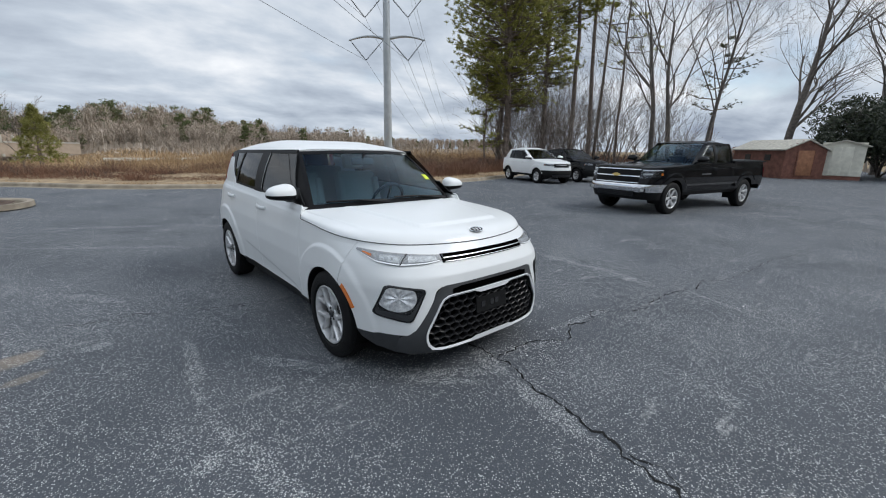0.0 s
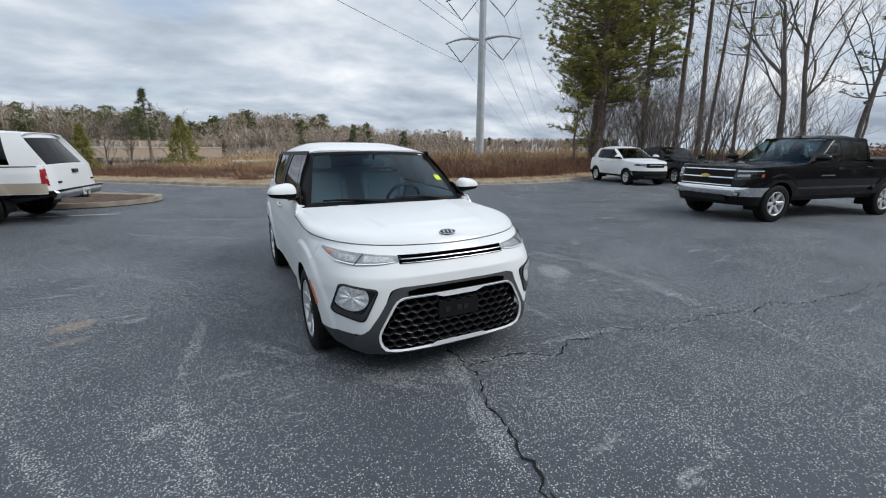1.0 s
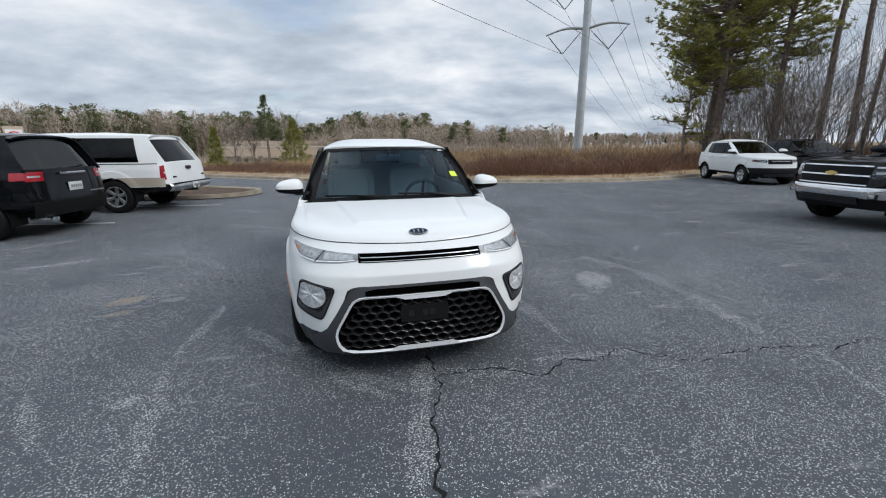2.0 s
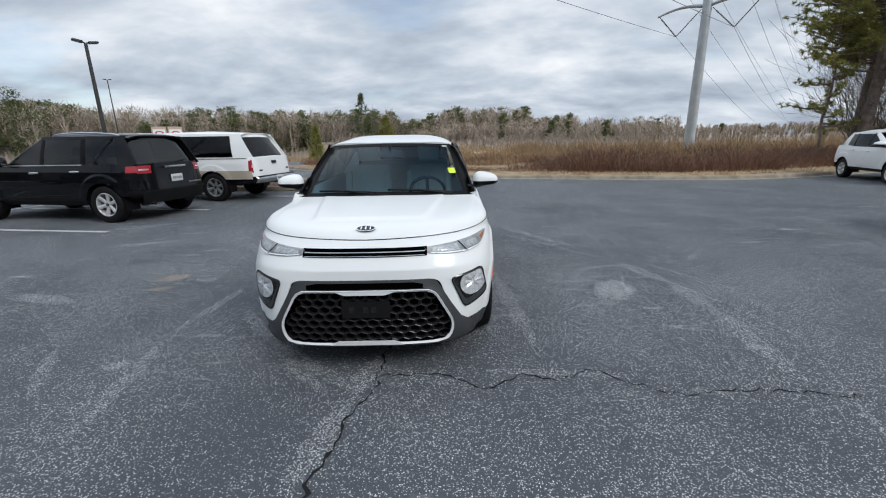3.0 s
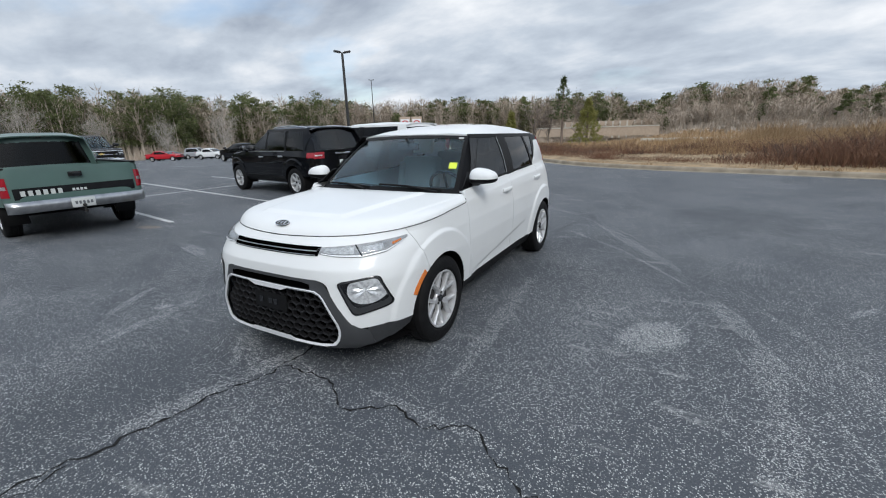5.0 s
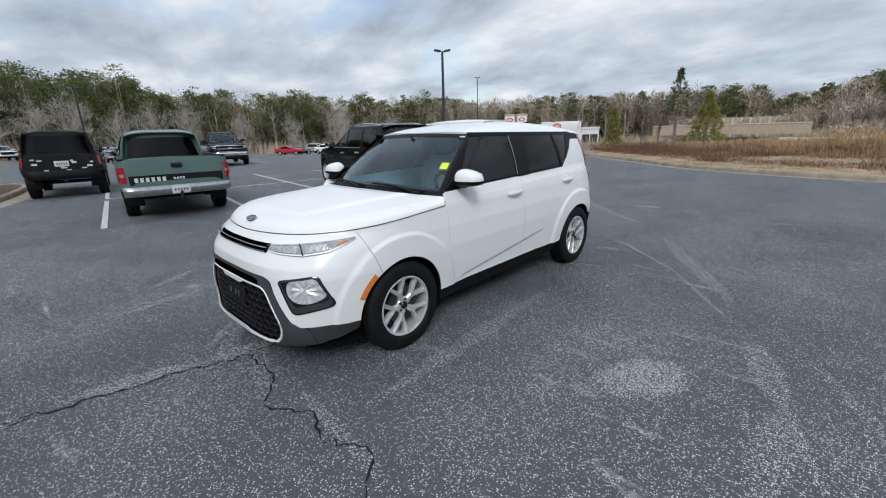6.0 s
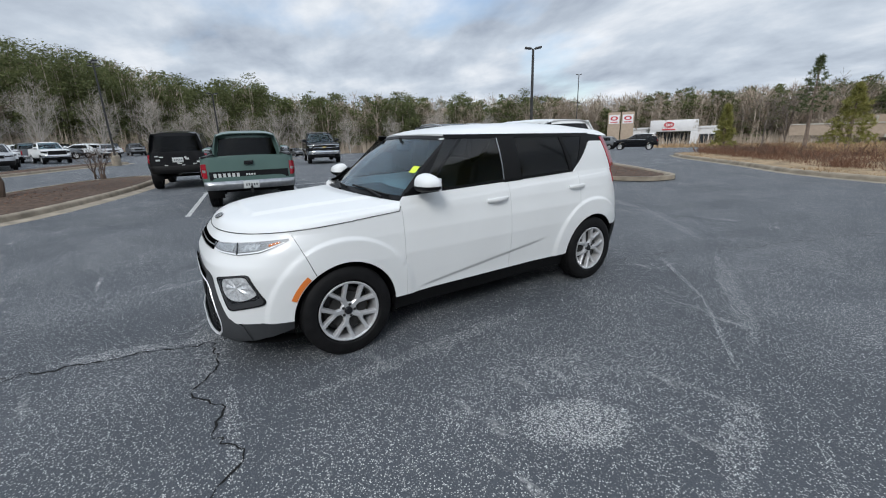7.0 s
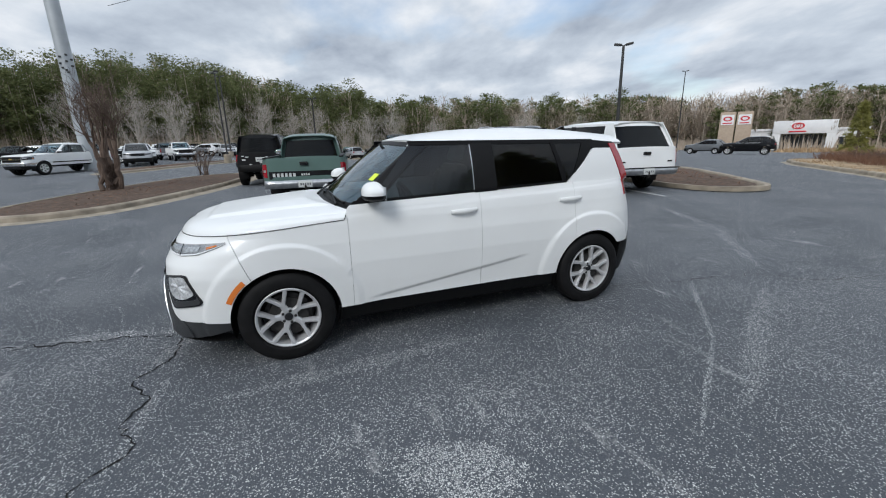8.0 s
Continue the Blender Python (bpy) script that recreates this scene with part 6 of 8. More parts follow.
def suv_details():
    """Belt strip, spoiler, wiper, exhaust tip and bumper cladding of the black three-row vehicle."""
    c = SUV
    rear = curve_at(c["tail_y"], 0.7)
    for s in (1, -1):
        part("belt_strip", quad_on_cabin("belt_strip", ssh, s, (c["door_y0"] + 0.06, c["waist"] + 0.004), (1.08, c["waist"] + 0.014), (c["door_y0"] + 0.07, c["waist"] + 0.024), (1.08, c["waist"] + 0.032), SATIN, 0.012, 0.006), suv, "silver belt line strip")
        part("side_cladding", sheet("side_cladding", lambda y, v, s=s: ssh["flank"](y, lerp(c["sill"] + 0.002, c["sill"] + 0.07, v), s) + Vector((s * 0.006, 0, 0)), spread(c["axle_f"] + c["arch"], c["axle_r"] - c["arch"], 24), spread(0, 1, 3), BLACK_PLASTIC, 0.006), suv)
    part("spoiler", sheet("spoiler", lambda u, v: ssh["roof"](u * 0.96, lerp(0.96, 1.0, v)) + Vector((0, 0.05 * v, 0.012 - 0.015 * v)), spread(-1, 1, 21), spread(0, 1, 5), BLACK_PAINT, 0.03), suv, "black roof spoiler")
    bm = bmesh.new()
    tube(bm, ssh["back"](0.0, 0.03, 0.03), ssh["back"](-0.55, 0.12, 0.03), 0.014, 0.008, 6)
    part("wiper", from_bm("wiper", bm, BLACK_PLASTIC), suv)
    part("rear_step", sheet("rear_step", lambda u, v: ssh["tail"](u * radians(72), lerp(c["sill"] + 0.145, c["sill"] + 0.19, v)) + Vector((0, 0.035, 0)), spread(-1, 1, 31), spread(0, 1, 4), BLACK_PLASTIC, 0.015), suv)
    bm = bmesh.new()
    for x in (0.55, 0.62):
        tube(bm, (x, rear - 0.35, 0.33), (x, rear + 0.02, 0.32), 0.036, 0.040, 10)
    part("exhaust_tip", from_bm("exhaust_tip", bm, CHROME, True), suv, "chrome exhaust tip")
    for k in range(6):
        part("pale_bar", box_mesh("pale_bar", -0.66 + 0.06 * k, -0.625 + 0.06 * k, rear - 0.012, rear + 0.012, c["sill"] + 0.27, c["sill"] + 0.295, SATIN), suv)


def canopy_details():
    """Tailgate handle, bumper pad and small marks of the white pickup."""
    rear = curve_at(CAPPED["tail_y"], 0.8)
    part("gate_handle", box_mesh("gate_handle", -0.10, 0.10, rear - 0.03, rear + 0.02, 0.98, 1.06, BLACK_GLOSS, 0.01), capped, "black tailgate handle")
    part("bumper_pad", box_mesh("bumper_pad", -0.88, 0.88, rear + 0.03, rear + 0.115, 0.655, 0.675, BLACK_PLASTIC, 0.006), capped, "black bumper step pad")
    for x in (-0.72, 0.60):
        part("badge", box_mesh("badge", x, x + 0.12, rear - 0.02, rear + 0.012, 0.80, 0.835, DARK_PAINT, 0.004), capped)


pickup_extras()
crew_cab_details()
suv_details()
canopy_details()


SMALL_PARTS = {"reflector", "turn_signal", "lens", "plate_bar", "seat", "dashboard", "cabin_floor", "arch_liner", "axle", "hub_face", "centre_cap", "mirror_glass", "mirror_arm", "mirror_base", "handle", "clear_strip", "side_lens", "bar", "frame_bar", "bed_inner", "underbody", "belt_trim", "air_intake", "gate_trim", "gate_handle", "pale_bar", "fog_lamp", "body_moulding", "grille_mark", "wiper", "exhaust_tip", "side_cladding"}


def far_rows():
    """Parked cars in the far rows, each one copied and repainted."""
    def place(base, old, fresh, x, y, heading, label, z=None):
        o = copy_thing(base, stand(x, y, heading, fall(x, y) if z is None else z))
        # too far off for their smallest parts to show
        for child in list(o.children_recursive):
            if child.name.split(".")[0] in SMALL_PARTS:
                bpy.data.objects.remove(child)
        recolour(o, old, fresh)
        return tagged(o, label, "car", group="cars in the far rows")

    place(suv, BLACK_PAINT, BLACK_PAINT, -25.0, 43.0, 208, "black suv parked by the road")
    place(crossover, WHITE_PAINT, GREY_PAINT, -31.5, 45.6, 200, "grey crossover parked by the road")
    tagged(copy_thing(pickup, stand(-24.2, 6.3, -12)), "black crew cab pickup truck with chrome grille facing the lane", "pickup truck")
    o = tagged(copy_thing(pickup, stand(-30.4, -14.6, -27)), "white crew cab pickup truck beside the mulch island", "pickup truck")
    recolour(o, BLACK_PAINT, WHITE_PAINT)
    sedan.matrix_world = stand(-28.8, 18.2, 172, fall(-28.8, 18.2))
    place(sedan, BLACK_PAINT, RED_PAINT, -62.0, 29.5, 35, "red coupe in the far rows")
    place(sedan, BLACK_PAINT, WHITE_PAINT, -52.0, 30.5, 12, "white coupe in the far rows")
    place(suv, BLACK_PAINT, SILVER_PAINT, -66.0, 37.0, 20, "silver suv in the far rows")
    place(sedan, BLACK_PAINT, GREY_PAINT, -70.0, 35.0, 20, "grey sedan in the far rows")
    place(suv, BLACK_PAINT, SILVER_PAINT, -37.5, -12.2, 15, "silver suv behind the mulch island")
    place(pickup, BLACK_PAINT, WHITE_PAINT, -47.5, -11.0, 20, "white pickup truck behind the mulch island")
    place(pickup, BLACK_PAINT, GREY_PAINT, -53.5, -13.6, 200, "grey pickup truck behind the mulch island")
    place(crossover, WHITE_PAINT, SILVER_PAINT, -60.0, -8.0, 15, "silver crossover in the far rows")
    place(suv, BLACK_PAINT, WHITE_PAINT, -42.5, -13.2, 18, "white suv behind the mulch island")
    rng = random.Random(11)
    tones = [(WHITE_PAINT, "white"), (SILVER_PAINT, "silver"), (GREY_PAINT, "grey"), (BLACK_PAINT, "black"), (BLUE_PAINT, "dark blue"), (RED_PAINT, "red")]
    kinds = [(sedan, BLACK_PAINT, "sedan"), (suv, BLACK_PAINT, "suv"), (crossover, WHITE_PAINT, "crossover"), (pickup, BLACK_PAINT, "pickup truck")]
    for row, (x0, y0, dx, dy, n, head) in enumerate([(-45, -17.5, -2.9, 1.0, 9, 100), (-50, -26, -3.0, 0.3, 8, 95), (-58, -3, -0.8, 3.0, 5, 10), (-52, -25, -3.1, -0.6, 9, 85), (-74, -6, -1.2, 3.2, 9, 10), (-86, -16, -0.8, 3.1, 14, 10), (-62, -38, -3.0, -1.0, 7, 80)]):
        for k in range(n):
            base, old, what = rng.choice(kinds)
            tone, word = rng.choice(tones[:4] if rng.random() < 0.93 else tones)
            if rng.random() < 0.12:
                continue
            x, y = x0 + dx * k, y0 + dy * k
            place(base, old, tone, x, y, head + rng.uniform(-4, 4) + (180 if rng.random() < 0.4 else 0), f"{word} {what} in the far rows")


far_rows()

# ---- kerbs, islands, lines and cracks ----
CONCRETE = plain("weathered kerb concrete", (0.285, 0.245, 0.19), 0.9, vary=0.3, scale=3, bump=0.3, bump_scale=40)
MULCH = plain("brown mulch", (0.085, 0.055, 0.038), 0.95, vary=0.5, scale=9, bump=1.0, bump_scale=25)
LINE_PAINT = plain("worn white line paint", (0.50, 0.51, 0.50), 0.8, vary=0.25, scale=14, bump=0.2, bump_scale=80)
CRACK = plain("crack shadow", (0.006, 0.006, 0.006), 0.95)
VERGE = plain("dry verge", (0.30, 0.22, 0.13), 0.95, vary=0.35, scale=2.5, bump=0.6, bump_scale=30)
BARK_GREY = plain("grey bark", (0.145, 0.127, 0.112), 0.9, vary=0.35, scale=6, bump=0.6, bump_scale=30)
BARK_PINE = plain("pine bark", (0.20, 0.157, 0.13), 0.9, vary=0.4, scale=5, bump=0.8, bump_scale=25)
STEEL = plain("galvanised steel", (0.42, 0.45, 0.47), 0.5, 0.35, vary=0.10, scale=1.5)
DARK_STEEL = plain("dark bronze steel", (0.05, 0.05, 0.05), 0.5, 0.3, vary=0.2)
WIRE = plain("power cable", (0.10, 0.105, 0.115), 0.6)


def foliage(name, a, b, rough=0.7, thin=0.0):
    """Leaves whose tone changes from one to the next."""
    m = bpy.data.materials.new(name)
    m.use_nodes = True
    t = m.node_tree
    bs = t.nodes["Principled BSDF"]
    geo = t.nodes.new("ShaderNodeNewGeometry")
    r = t.nodes.new("ShaderNodeValToRGB")
    r.color_ramp.elements[0].color, r.color_ramp.elements[1].color = rgba(a), rgba(b)
    t.links.new(geo.outputs["Random Per Island"], r.inputs[0])
    t.links.new(r.outputs[0], bs.inputs["Base Color"])
    bs.inputs["Roughness"].default_value = rough
    bs.inputs["Specular IOR Level"].default_value = 0.25
    if thin:
        # light comes through the blades
        tl = t.nodes.new("ShaderNodeBsdfTranslucent")
        t.links.new(r.outputs[0], tl.inputs[0])
        mx = t.nodes.new("ShaderNodeMixShader")
        mx.inputs[0].default_value = thin
        t.links.new(bs.outputs[0], mx.inputs[1])
        t.links.new(tl.outputs[0], mx.inputs[2])
        t.links.new(mx.outputs[0], t.nodes["Material Output"].inputs[0])
    return m


NEEDLES = foliage("pine needles", (0.17, 0.18, 0.05), (0.44, 0.42, 0.13), thin=0.5)
DULL_NEEDLES = foliage("grey green pine needles", (0.085, 0.09, 0.05), (0.16, 0.16, 0.10), thin=0.4)
CEDAR = foliage("cedar green", (0.06, 0.085, 0.035), (0.13, 0.16, 0.07), thin=0.3)
YELLOW_PINE = foliage("yellow green pine", (0.19, 0.195, 0.055), (0.36, 0.34, 0.12), thin=0.4)
MAGNOLIA = foliage("dark evergreen leaves", (0.018, 0.026, 0.015), (0.055, 0.068, 0.038), 0.45, thin=0.15)
TWIGS = foliage("bare twigs", (0.13, 0.105, 0.09), (0.25, 0.215, 0.19), 0.9)
PALE_TWIGS = foliage("pale bare twigs", (0.33, 0.295, 0.26), (0.50, 0.46, 0.41), 0.9)
BRUSH = foliage("red brown brush", (0.13, 0.066, 0.046), (0.25, 0.145, 0.092), 0.95)
SHRUB_BARK = foliage("dark shrub bark", (0.085, 0.062, 0.050), (0.17, 0.125, 0.10), 0.95)
SEDGE = foliage("orange dry sedge", (0.27, 0.175, 0.095), (0.46, 0.33, 0.20), 0.95)
UNDERGROWTH = foliage("dark undergrowth twigs", (0.075, 0.052, 0.042), (0.16, 0.115, 0.09), 0.95)
FAR_PINES = foliage("far pine crowns", (0.085, 0.105, 0.042), (0.195, 0.21, 0.092), thin=0.4)
# twig tone raised so that distance haze is part of the colour
HAZED_TWIGS = foliage("far bare crowns lightened for haze", (0.33, 0.27, 0.212), (0.46, 0.385, 0.31), 0.95)
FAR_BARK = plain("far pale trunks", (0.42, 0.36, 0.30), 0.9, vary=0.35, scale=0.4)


def smooth_line(pts, n=6, closed=False):
    """A smooth curve through a few points."""
    out, m = [], len(pts)
    for k in range(m if closed else m - 1):
        p0, p1 = Vector(pts[k - 1] if (k or closed) else pts[0]), Vector(pts[k])
        p2, p3 = Vector(pts[(k + 1) % m]), Vector(pts[(k + 2) % m] if (closed or k + 2 < m) else pts[-1])
        for i in range(n):
            t = i / n
            out.append(0.5 * ((2 * p1) + (p2 - p0) * t + (2 * p0 - 5 * p1 + 4 * p2 - p3) * t * t + (3 * p1 - p0 - 3 * p2 + p3) * t**3))
    if not closed:
        out.append(Vector(pts[-1]))
    return out


def ribbon(line, profile, closed=False):
    """Sweeps (across, up) pairs along a line on the ground; across grows to its left."""
    verts, faces, m = [], [], len(line)
    for k, p in enumerate(line):
        a, b = line[(k - 1) % m if closed else max(0, k - 1)], line[(k + 1) % m if closed else min(m - 1, k + 1)]
        d = (b - a).normalized()
        n = Vector((-d.y, d.x))
        for s, z in profile:
            q = p + n * s
            verts.append((q.x, q.y, z + fall(q.x, q.y)))
    w = len(profile)
    for k in range(m if closed else m - 1):
        for j in range(w - 1):
            a, b = k * w + j, ((k + 1) % m) * w + j
            faces.append((a, b, b + 1, a + 1))
    return verts, faces


def kerb_piece(name, label, line, closed=False, gutter=0.42):
    prof = [(-gutter, 0.004), (0.0, 0.012), (0.02, 0.10), (0.05, 0.135), (0.17, 0.14), (0.175, 0.02)]
    v, f = ribbon(line, prof, closed)
    me = mesh_of(name, v, f, CONCRETE, False)
    return tagged(new(name, me), label, "kerb", kind="structure")


NORTH_KERB = smooth_line([(2.0, 62.0), (-3.0, 46.0), (-8.2, 30.0), (-9.6, 23.5), (-8.3, 20.4), (-5.6, 17.9), (-3.6, 16.2), (-1.3, 14.0), (1.7, 12.5), (4.0, 11.9), (7.3, 10.95), (10.8, 10.3), (13.6, 10.7), (17.5, 12.0), (24.0, 14.0), (36.0, 15.5), (58.0, 15.0)], 6)
kerb_piece("kerb_north", "low tan concrete kerb with gutter", NORTH_KERB, gutter=0.22)


def verge_sheet():
    rows = [(0.17, 0.135), (0.6, 0.16), (1.6, 0.20), (4, 0.25), (9, 0.25), (20, 0.2), (45, 0.1)]
    v, f = ribbon(NORTH_KERB[18:], rows)
    ob = new("verge", mesh_of("verge", v, f, VERGE))
    tagged(ob, "dry tan grass verge behind the kerb", "ground", kind="structure")
    line = NORTH_KERB[:19]
    v, f = ribbon(line, [(0.17, 0.135), (0.8, 0.17), (2.5, 0.2), (8, 0.2), (19, 0.2)])
    tagged(new("verge", mesh_of("verge", v, f, VERGE)), "dry tan grass verge behind the kerb", "ground", kind="structure")


verge_sheet()


def island(name, pts, rng_seed, humps=0.12):
    line = smooth_line(pts, 6, True)
    kerb_piece("kerb_" + name, "tan concrete kerb round a mulch bed", line, True)
    mid = sum(line, Vector((0, 0))) / len(line)
    rng = random.Random(rng_seed)
    verts, faces, rings = [], [], 9
    for k, p in enumerate(line):
        for r in range(rings):
            t = r / (rings - 1)
            q = lerp(p + (mid - p).normalized() * 0.17, mid, t)
            verts.append((q.x, q.y, fall(q.x, q.y) + 0.115 + humps * math.sin(t * math.pi / 2) + 0.02 * noise.noise((q.x * 2, q.y * 2, 0))))
    n = len(line)
    for k in range(n):
        for r in range(rings - 1):
            a, b = k * rings + r, ((k + 1) % n) * rings + r
            faces.append((a, b, b + 1, a + 1))
    bed = new("mulch_bed", mesh_of("mulch_bed", verts, faces, MULCH))
    tagged(bed, "brown mulch bed inside a kerb", "planting bed", kind="structure")
    # loose chips
    bm = bmesh.new()
    for _ in range(900):
        p = rng.choice(line)
        t = rng.uniform(0.05, 0.9)
        q = lerp(p + (mid - p).normalized() * 0.2, mid, t)
        z = fall(q.x, q.y) + 0.125 + humps * math.sin(t * math.pi / 2)
        m = Matrix.Translation((q.x + rng.uniform(-0.3, 0.3), q.y + rng.uniform(-0.3, 0.3), z)) @ Euler((rng.uniform(-0.5, 0.5), rng.uniform(-0.5, 0.5), rng.uniform(0, 6.3))).to_matrix().to_4x4()
        a, b = rng.uniform(0.012, 0.03), rng.uniform(0.006, 0.012)
        bm.faces.new([bm.verts.new(m @ Vector(c)) for c in ((-a, -b, 0), (a, -b, 0), (a, b, 0.004), (-a, b, 0.004))])
    tagged(new("mulch_chips", from_bm("mulch_chips", bm, BRUSH)), "loose wood chips on the bed", "mulch", kind="stuff")


island("west", [(-7.6, -6.8), (-7.85, -5.85), (-8.7, -5.05), (-10.6, -4.2), (-13.6, -3.2), (-16.9, -2.6), (-18.6, -2.8), (-19.0, -3.8), (-18.0, -5.2), (-15.0, -6.6), (-12.5, -7.4), (-9.6, -7.95), (-8.1, -7.7)], 5)
island("north", [(-3.25, 10.0), (-3.6, 9.35), (-4.5, 9.05), (-6.5, 9.25), (-14.0, 10.5), (-14.6, 14.5), (-9.2, 14.2), (-6.6, 12.9), (-4.4, 11.4), (-3.4, 10.6)], 6)
island("median", [(-25.5, -10.8), (-27.0, -9.6), (-33.0, -7.4), (-40.0, -5.0), (-41.0, -6.6), (-34.0, -9.4), (-28.0, -11.4)], 7, 0.05)


def stall_lines():
    d = Vector((-0.989, 0.15)).normalized()
    n = Vector((-d.y, d.x))
    rng = random.Random(3)

    def strip(p, q, name="parking_line", wide=0.10):
        p, q = Vector(p), Vector(q)
        bm = bmesh.new()
        side = Vector((-(q - p).normalized().y, (q - p).normalized().x)) * wide / 2
        k = max(2, int((q - p).length / 0.12))
        prev = None
        for i in range(k + 1):
            c = lerp(p, q, i / k)
            z = fall(c.x, c.y) + 0.006
            j0, j1 = rng.uniform(0.86, 1.06), rng.uniform(0.86, 1.06)
            row = [bm.verts.new((c.x - side.x * j0, c.y - side.y * j0, z)), bm.verts.new((c.x + side.x * j1, c.y + side.y * j1, z))]
            if prev:
                bm.faces.new((prev[0], row[0], row[1], prev[1]))
            prev = row
        tagged(new(name, from_bm(name, bm, LINE_PAINT)), "worn white painted parking line", "road marking", kind="structure")

    for start in ((-6.45, -2.05), (-6.05, 0.41), (-5.55, 2.74), (-5.05, 5.15), (-3.65, 7.45)):
        p = Vector(start)
        strip(p, p + d * (5.0 + (-5.55 - p.x) * -0.6))
        strip(p + d * 5.0, p + d * 9.6)
    a = Vector((-6.45, -2.05)) + d * 4.95
    strip(a, a + Vector((0.15, 0.989)) * 10.0)
    for k in range(9):
        q = Vector((-22.0, 8.0)) + Vector((0.15, 0.989)) * 2.6 * k
        strip(q, q + d * 5.2)
        q2 = Vector((-34.0, 9.5)) + Vector((0.15, 0.989)) * 2.6 * k
        strip(q2, q2 + d * 5.2)


stall_lines()


def crack(pts, width, seed, jitter=0.045):
    """A jagged open crack: a thin flat strip with uneven sides, its inner shade painted as near-black."""
    rng = random.Random(seed)
    line, drift = [], 0.0
    for p, q in zip(pts, pts[1:]):
        p, q = Vector(p), Vector(q)
        k = max(2, int((q - p).length / 0.035))
        side = Vector((-(q - p).normalized().y, (q - p).normalized().x))
        for i in range(k):
            drift = 0.75 * drift + rng.gauss(0, jitter * 0.42)
            line.append(lerp(p, q, i / k) + side * drift)
    line.append(Vector(pts[-1]))
    bm = bmesh.new()
    prev = None
    for i, p in enumerate(line):
        a, b = line[max(0, i - 1)], line[min(len(line) - 1, i + 1)]
        dd = (b - a).normalized()
        s = Vector((-dd.y, dd.x))
        w = width * rng.uniform(0.12, 1.35) * (0.5 + 0.5 * min(1, (len(line) - i) / 20))
        row = [bm.verts.new((p.x - s.x * w, p.y - s.y * w, 0.0035)), bm.verts.new((p.x + s.x * w * rng.uniform(0.6, 1.2), p.y + s.y * w, 0.0035))]
        if prev:
            bm.faces.new((prev[0], row[0], row[1], prev[1]))
        prev = row
    tagged(new("crack", from_bm("crack", bm, CRACK)), "jagged dark crack in the asphalt", "crack", kind="structure")


crack([(0.11, -1.6), (0.08, -2.12), (0.01, -2.32), (-0.09, -2.56), (-0.07, -2.68), (-0.12, -2.84), (-0.14, -3.07), (-0.21, -3.27), (-0.21, -3.38), (-0.28, -3.6), (-0.3, -4.3), (-0.5, -5.2)], 0.0095, 1)
crack([(-0.21, -3.27), (-0.15, -3.4), (-0.2, -3.7)], 0.005, 2)
crack([(0.08, -2.14), (0.42, -2.16), (0.78, -2.25), (0.98, -2.14), (1.22, -2.16), (1.46, -2.10), (1.72, -2.27), (1.96, -2.36), (2.3, -2.35), (2.85, -2.45), (3.48, -2.5), (4.07, -2.7), (4.54, -2.68), (5.31, -2.75)], 0.006, 3)
crack([(5.31, -2.75), (5.96, -2.9), (7.21, -3.0)], 0.005, 4)
crack([(-4.4, 1.0), (-2.78, 0.62), (-2.45, 0.58), (-2.08, 0.46), (-1.66, 0.38), (-1.09, 0.16), (-0.5, 0.02)], 0.004, 5)
crack([(0.4, 0.9), (0.67, 1.79), (0.82, 2.52), (1.03, 3.34), (1.38, 3.83), (1.7, 4.8), (2.4, 6.4)], 0.005, 6)


# ---- the power line ----
def power_line():
    base = Vector((25.2, 37.1, 0.15))
    along = Vector((0.705, 0.709, 0)).normalized()
    across = Vector((along.y, -along.x, 0))
    pole = thing("transmission_pole", "tall grey steel transmission pole with curved arms", "utility pole")
    bm = bmesh.new()
    tube(bm, base, base + Vector((0, 0, 26)), 0.47, 0.30, 20, True)
    part("shaft", from_bm("shaft", bm, STEEL, True), pole)
    for z in (12.9, 17.2, 21.5):
        for s in (1, -1):
            bm = bmesh.new()
            sweep(bm, [base + across * s * 4.2 * t + Vector((0, 0, z + 0.35 * math.sin(t * math.pi) - 0.12 * t)) for t in spread(0, 1, 9)], 0.17, 0.085, 8)
            arm = part("arm", from_bm("arm", bm, STEEL, True), pole)
            low = base + across * s * 2.35 + Vector((0, 0, z - 2.15))
            for top in (base + across * s * 4.15 + Vector((0, 0, z)), base + across * s * 0.45 + Vector((0, 0, z - 0.15))):
                bm = bmesh.new()
                tube(bm, top, low, 0.03, 0.03, 6)
                n = 16
                for k in range(3, n):
                    p = lerp(top, low, k / n)
                    tube(bm, p, lerp(top, low, (k + 0.35) / n), 0.07, 0.07, 8)
                part("insulator", from_bm("insulator", bm, DARK_STEEL), arm, "dark insulator string")
    wires = []
    for z in (10.75, 15.05, 19.35):
        for s in (1, -1):
            wires.append((base + across * s * 2.35 + Vector((0, 0, z)), 0.017))
    wires.append((base + Vector((0, 0, 25.5)), 0.012))
    for start, r in wires:
        bm = bmesh.new()
        ends = ((start + along * 230 + Vector((0, 0, -3)), 9.0), (start + Vector((-0.755, -0.656, 0)) * 76, 0.7))
        for end, sag in ends:
            sweep(bm, [lerp(start, end, t) + Vector((0, 0, -sag * 4 * t * (1 - t))) for t in spread(0, 1, 33)], r, r, 5, False)
        tagged(new("power_cable", from_bm("power_cable", bm, WIRE, True)), "thin dark power cable", "cable", group="power cables")


power_line()


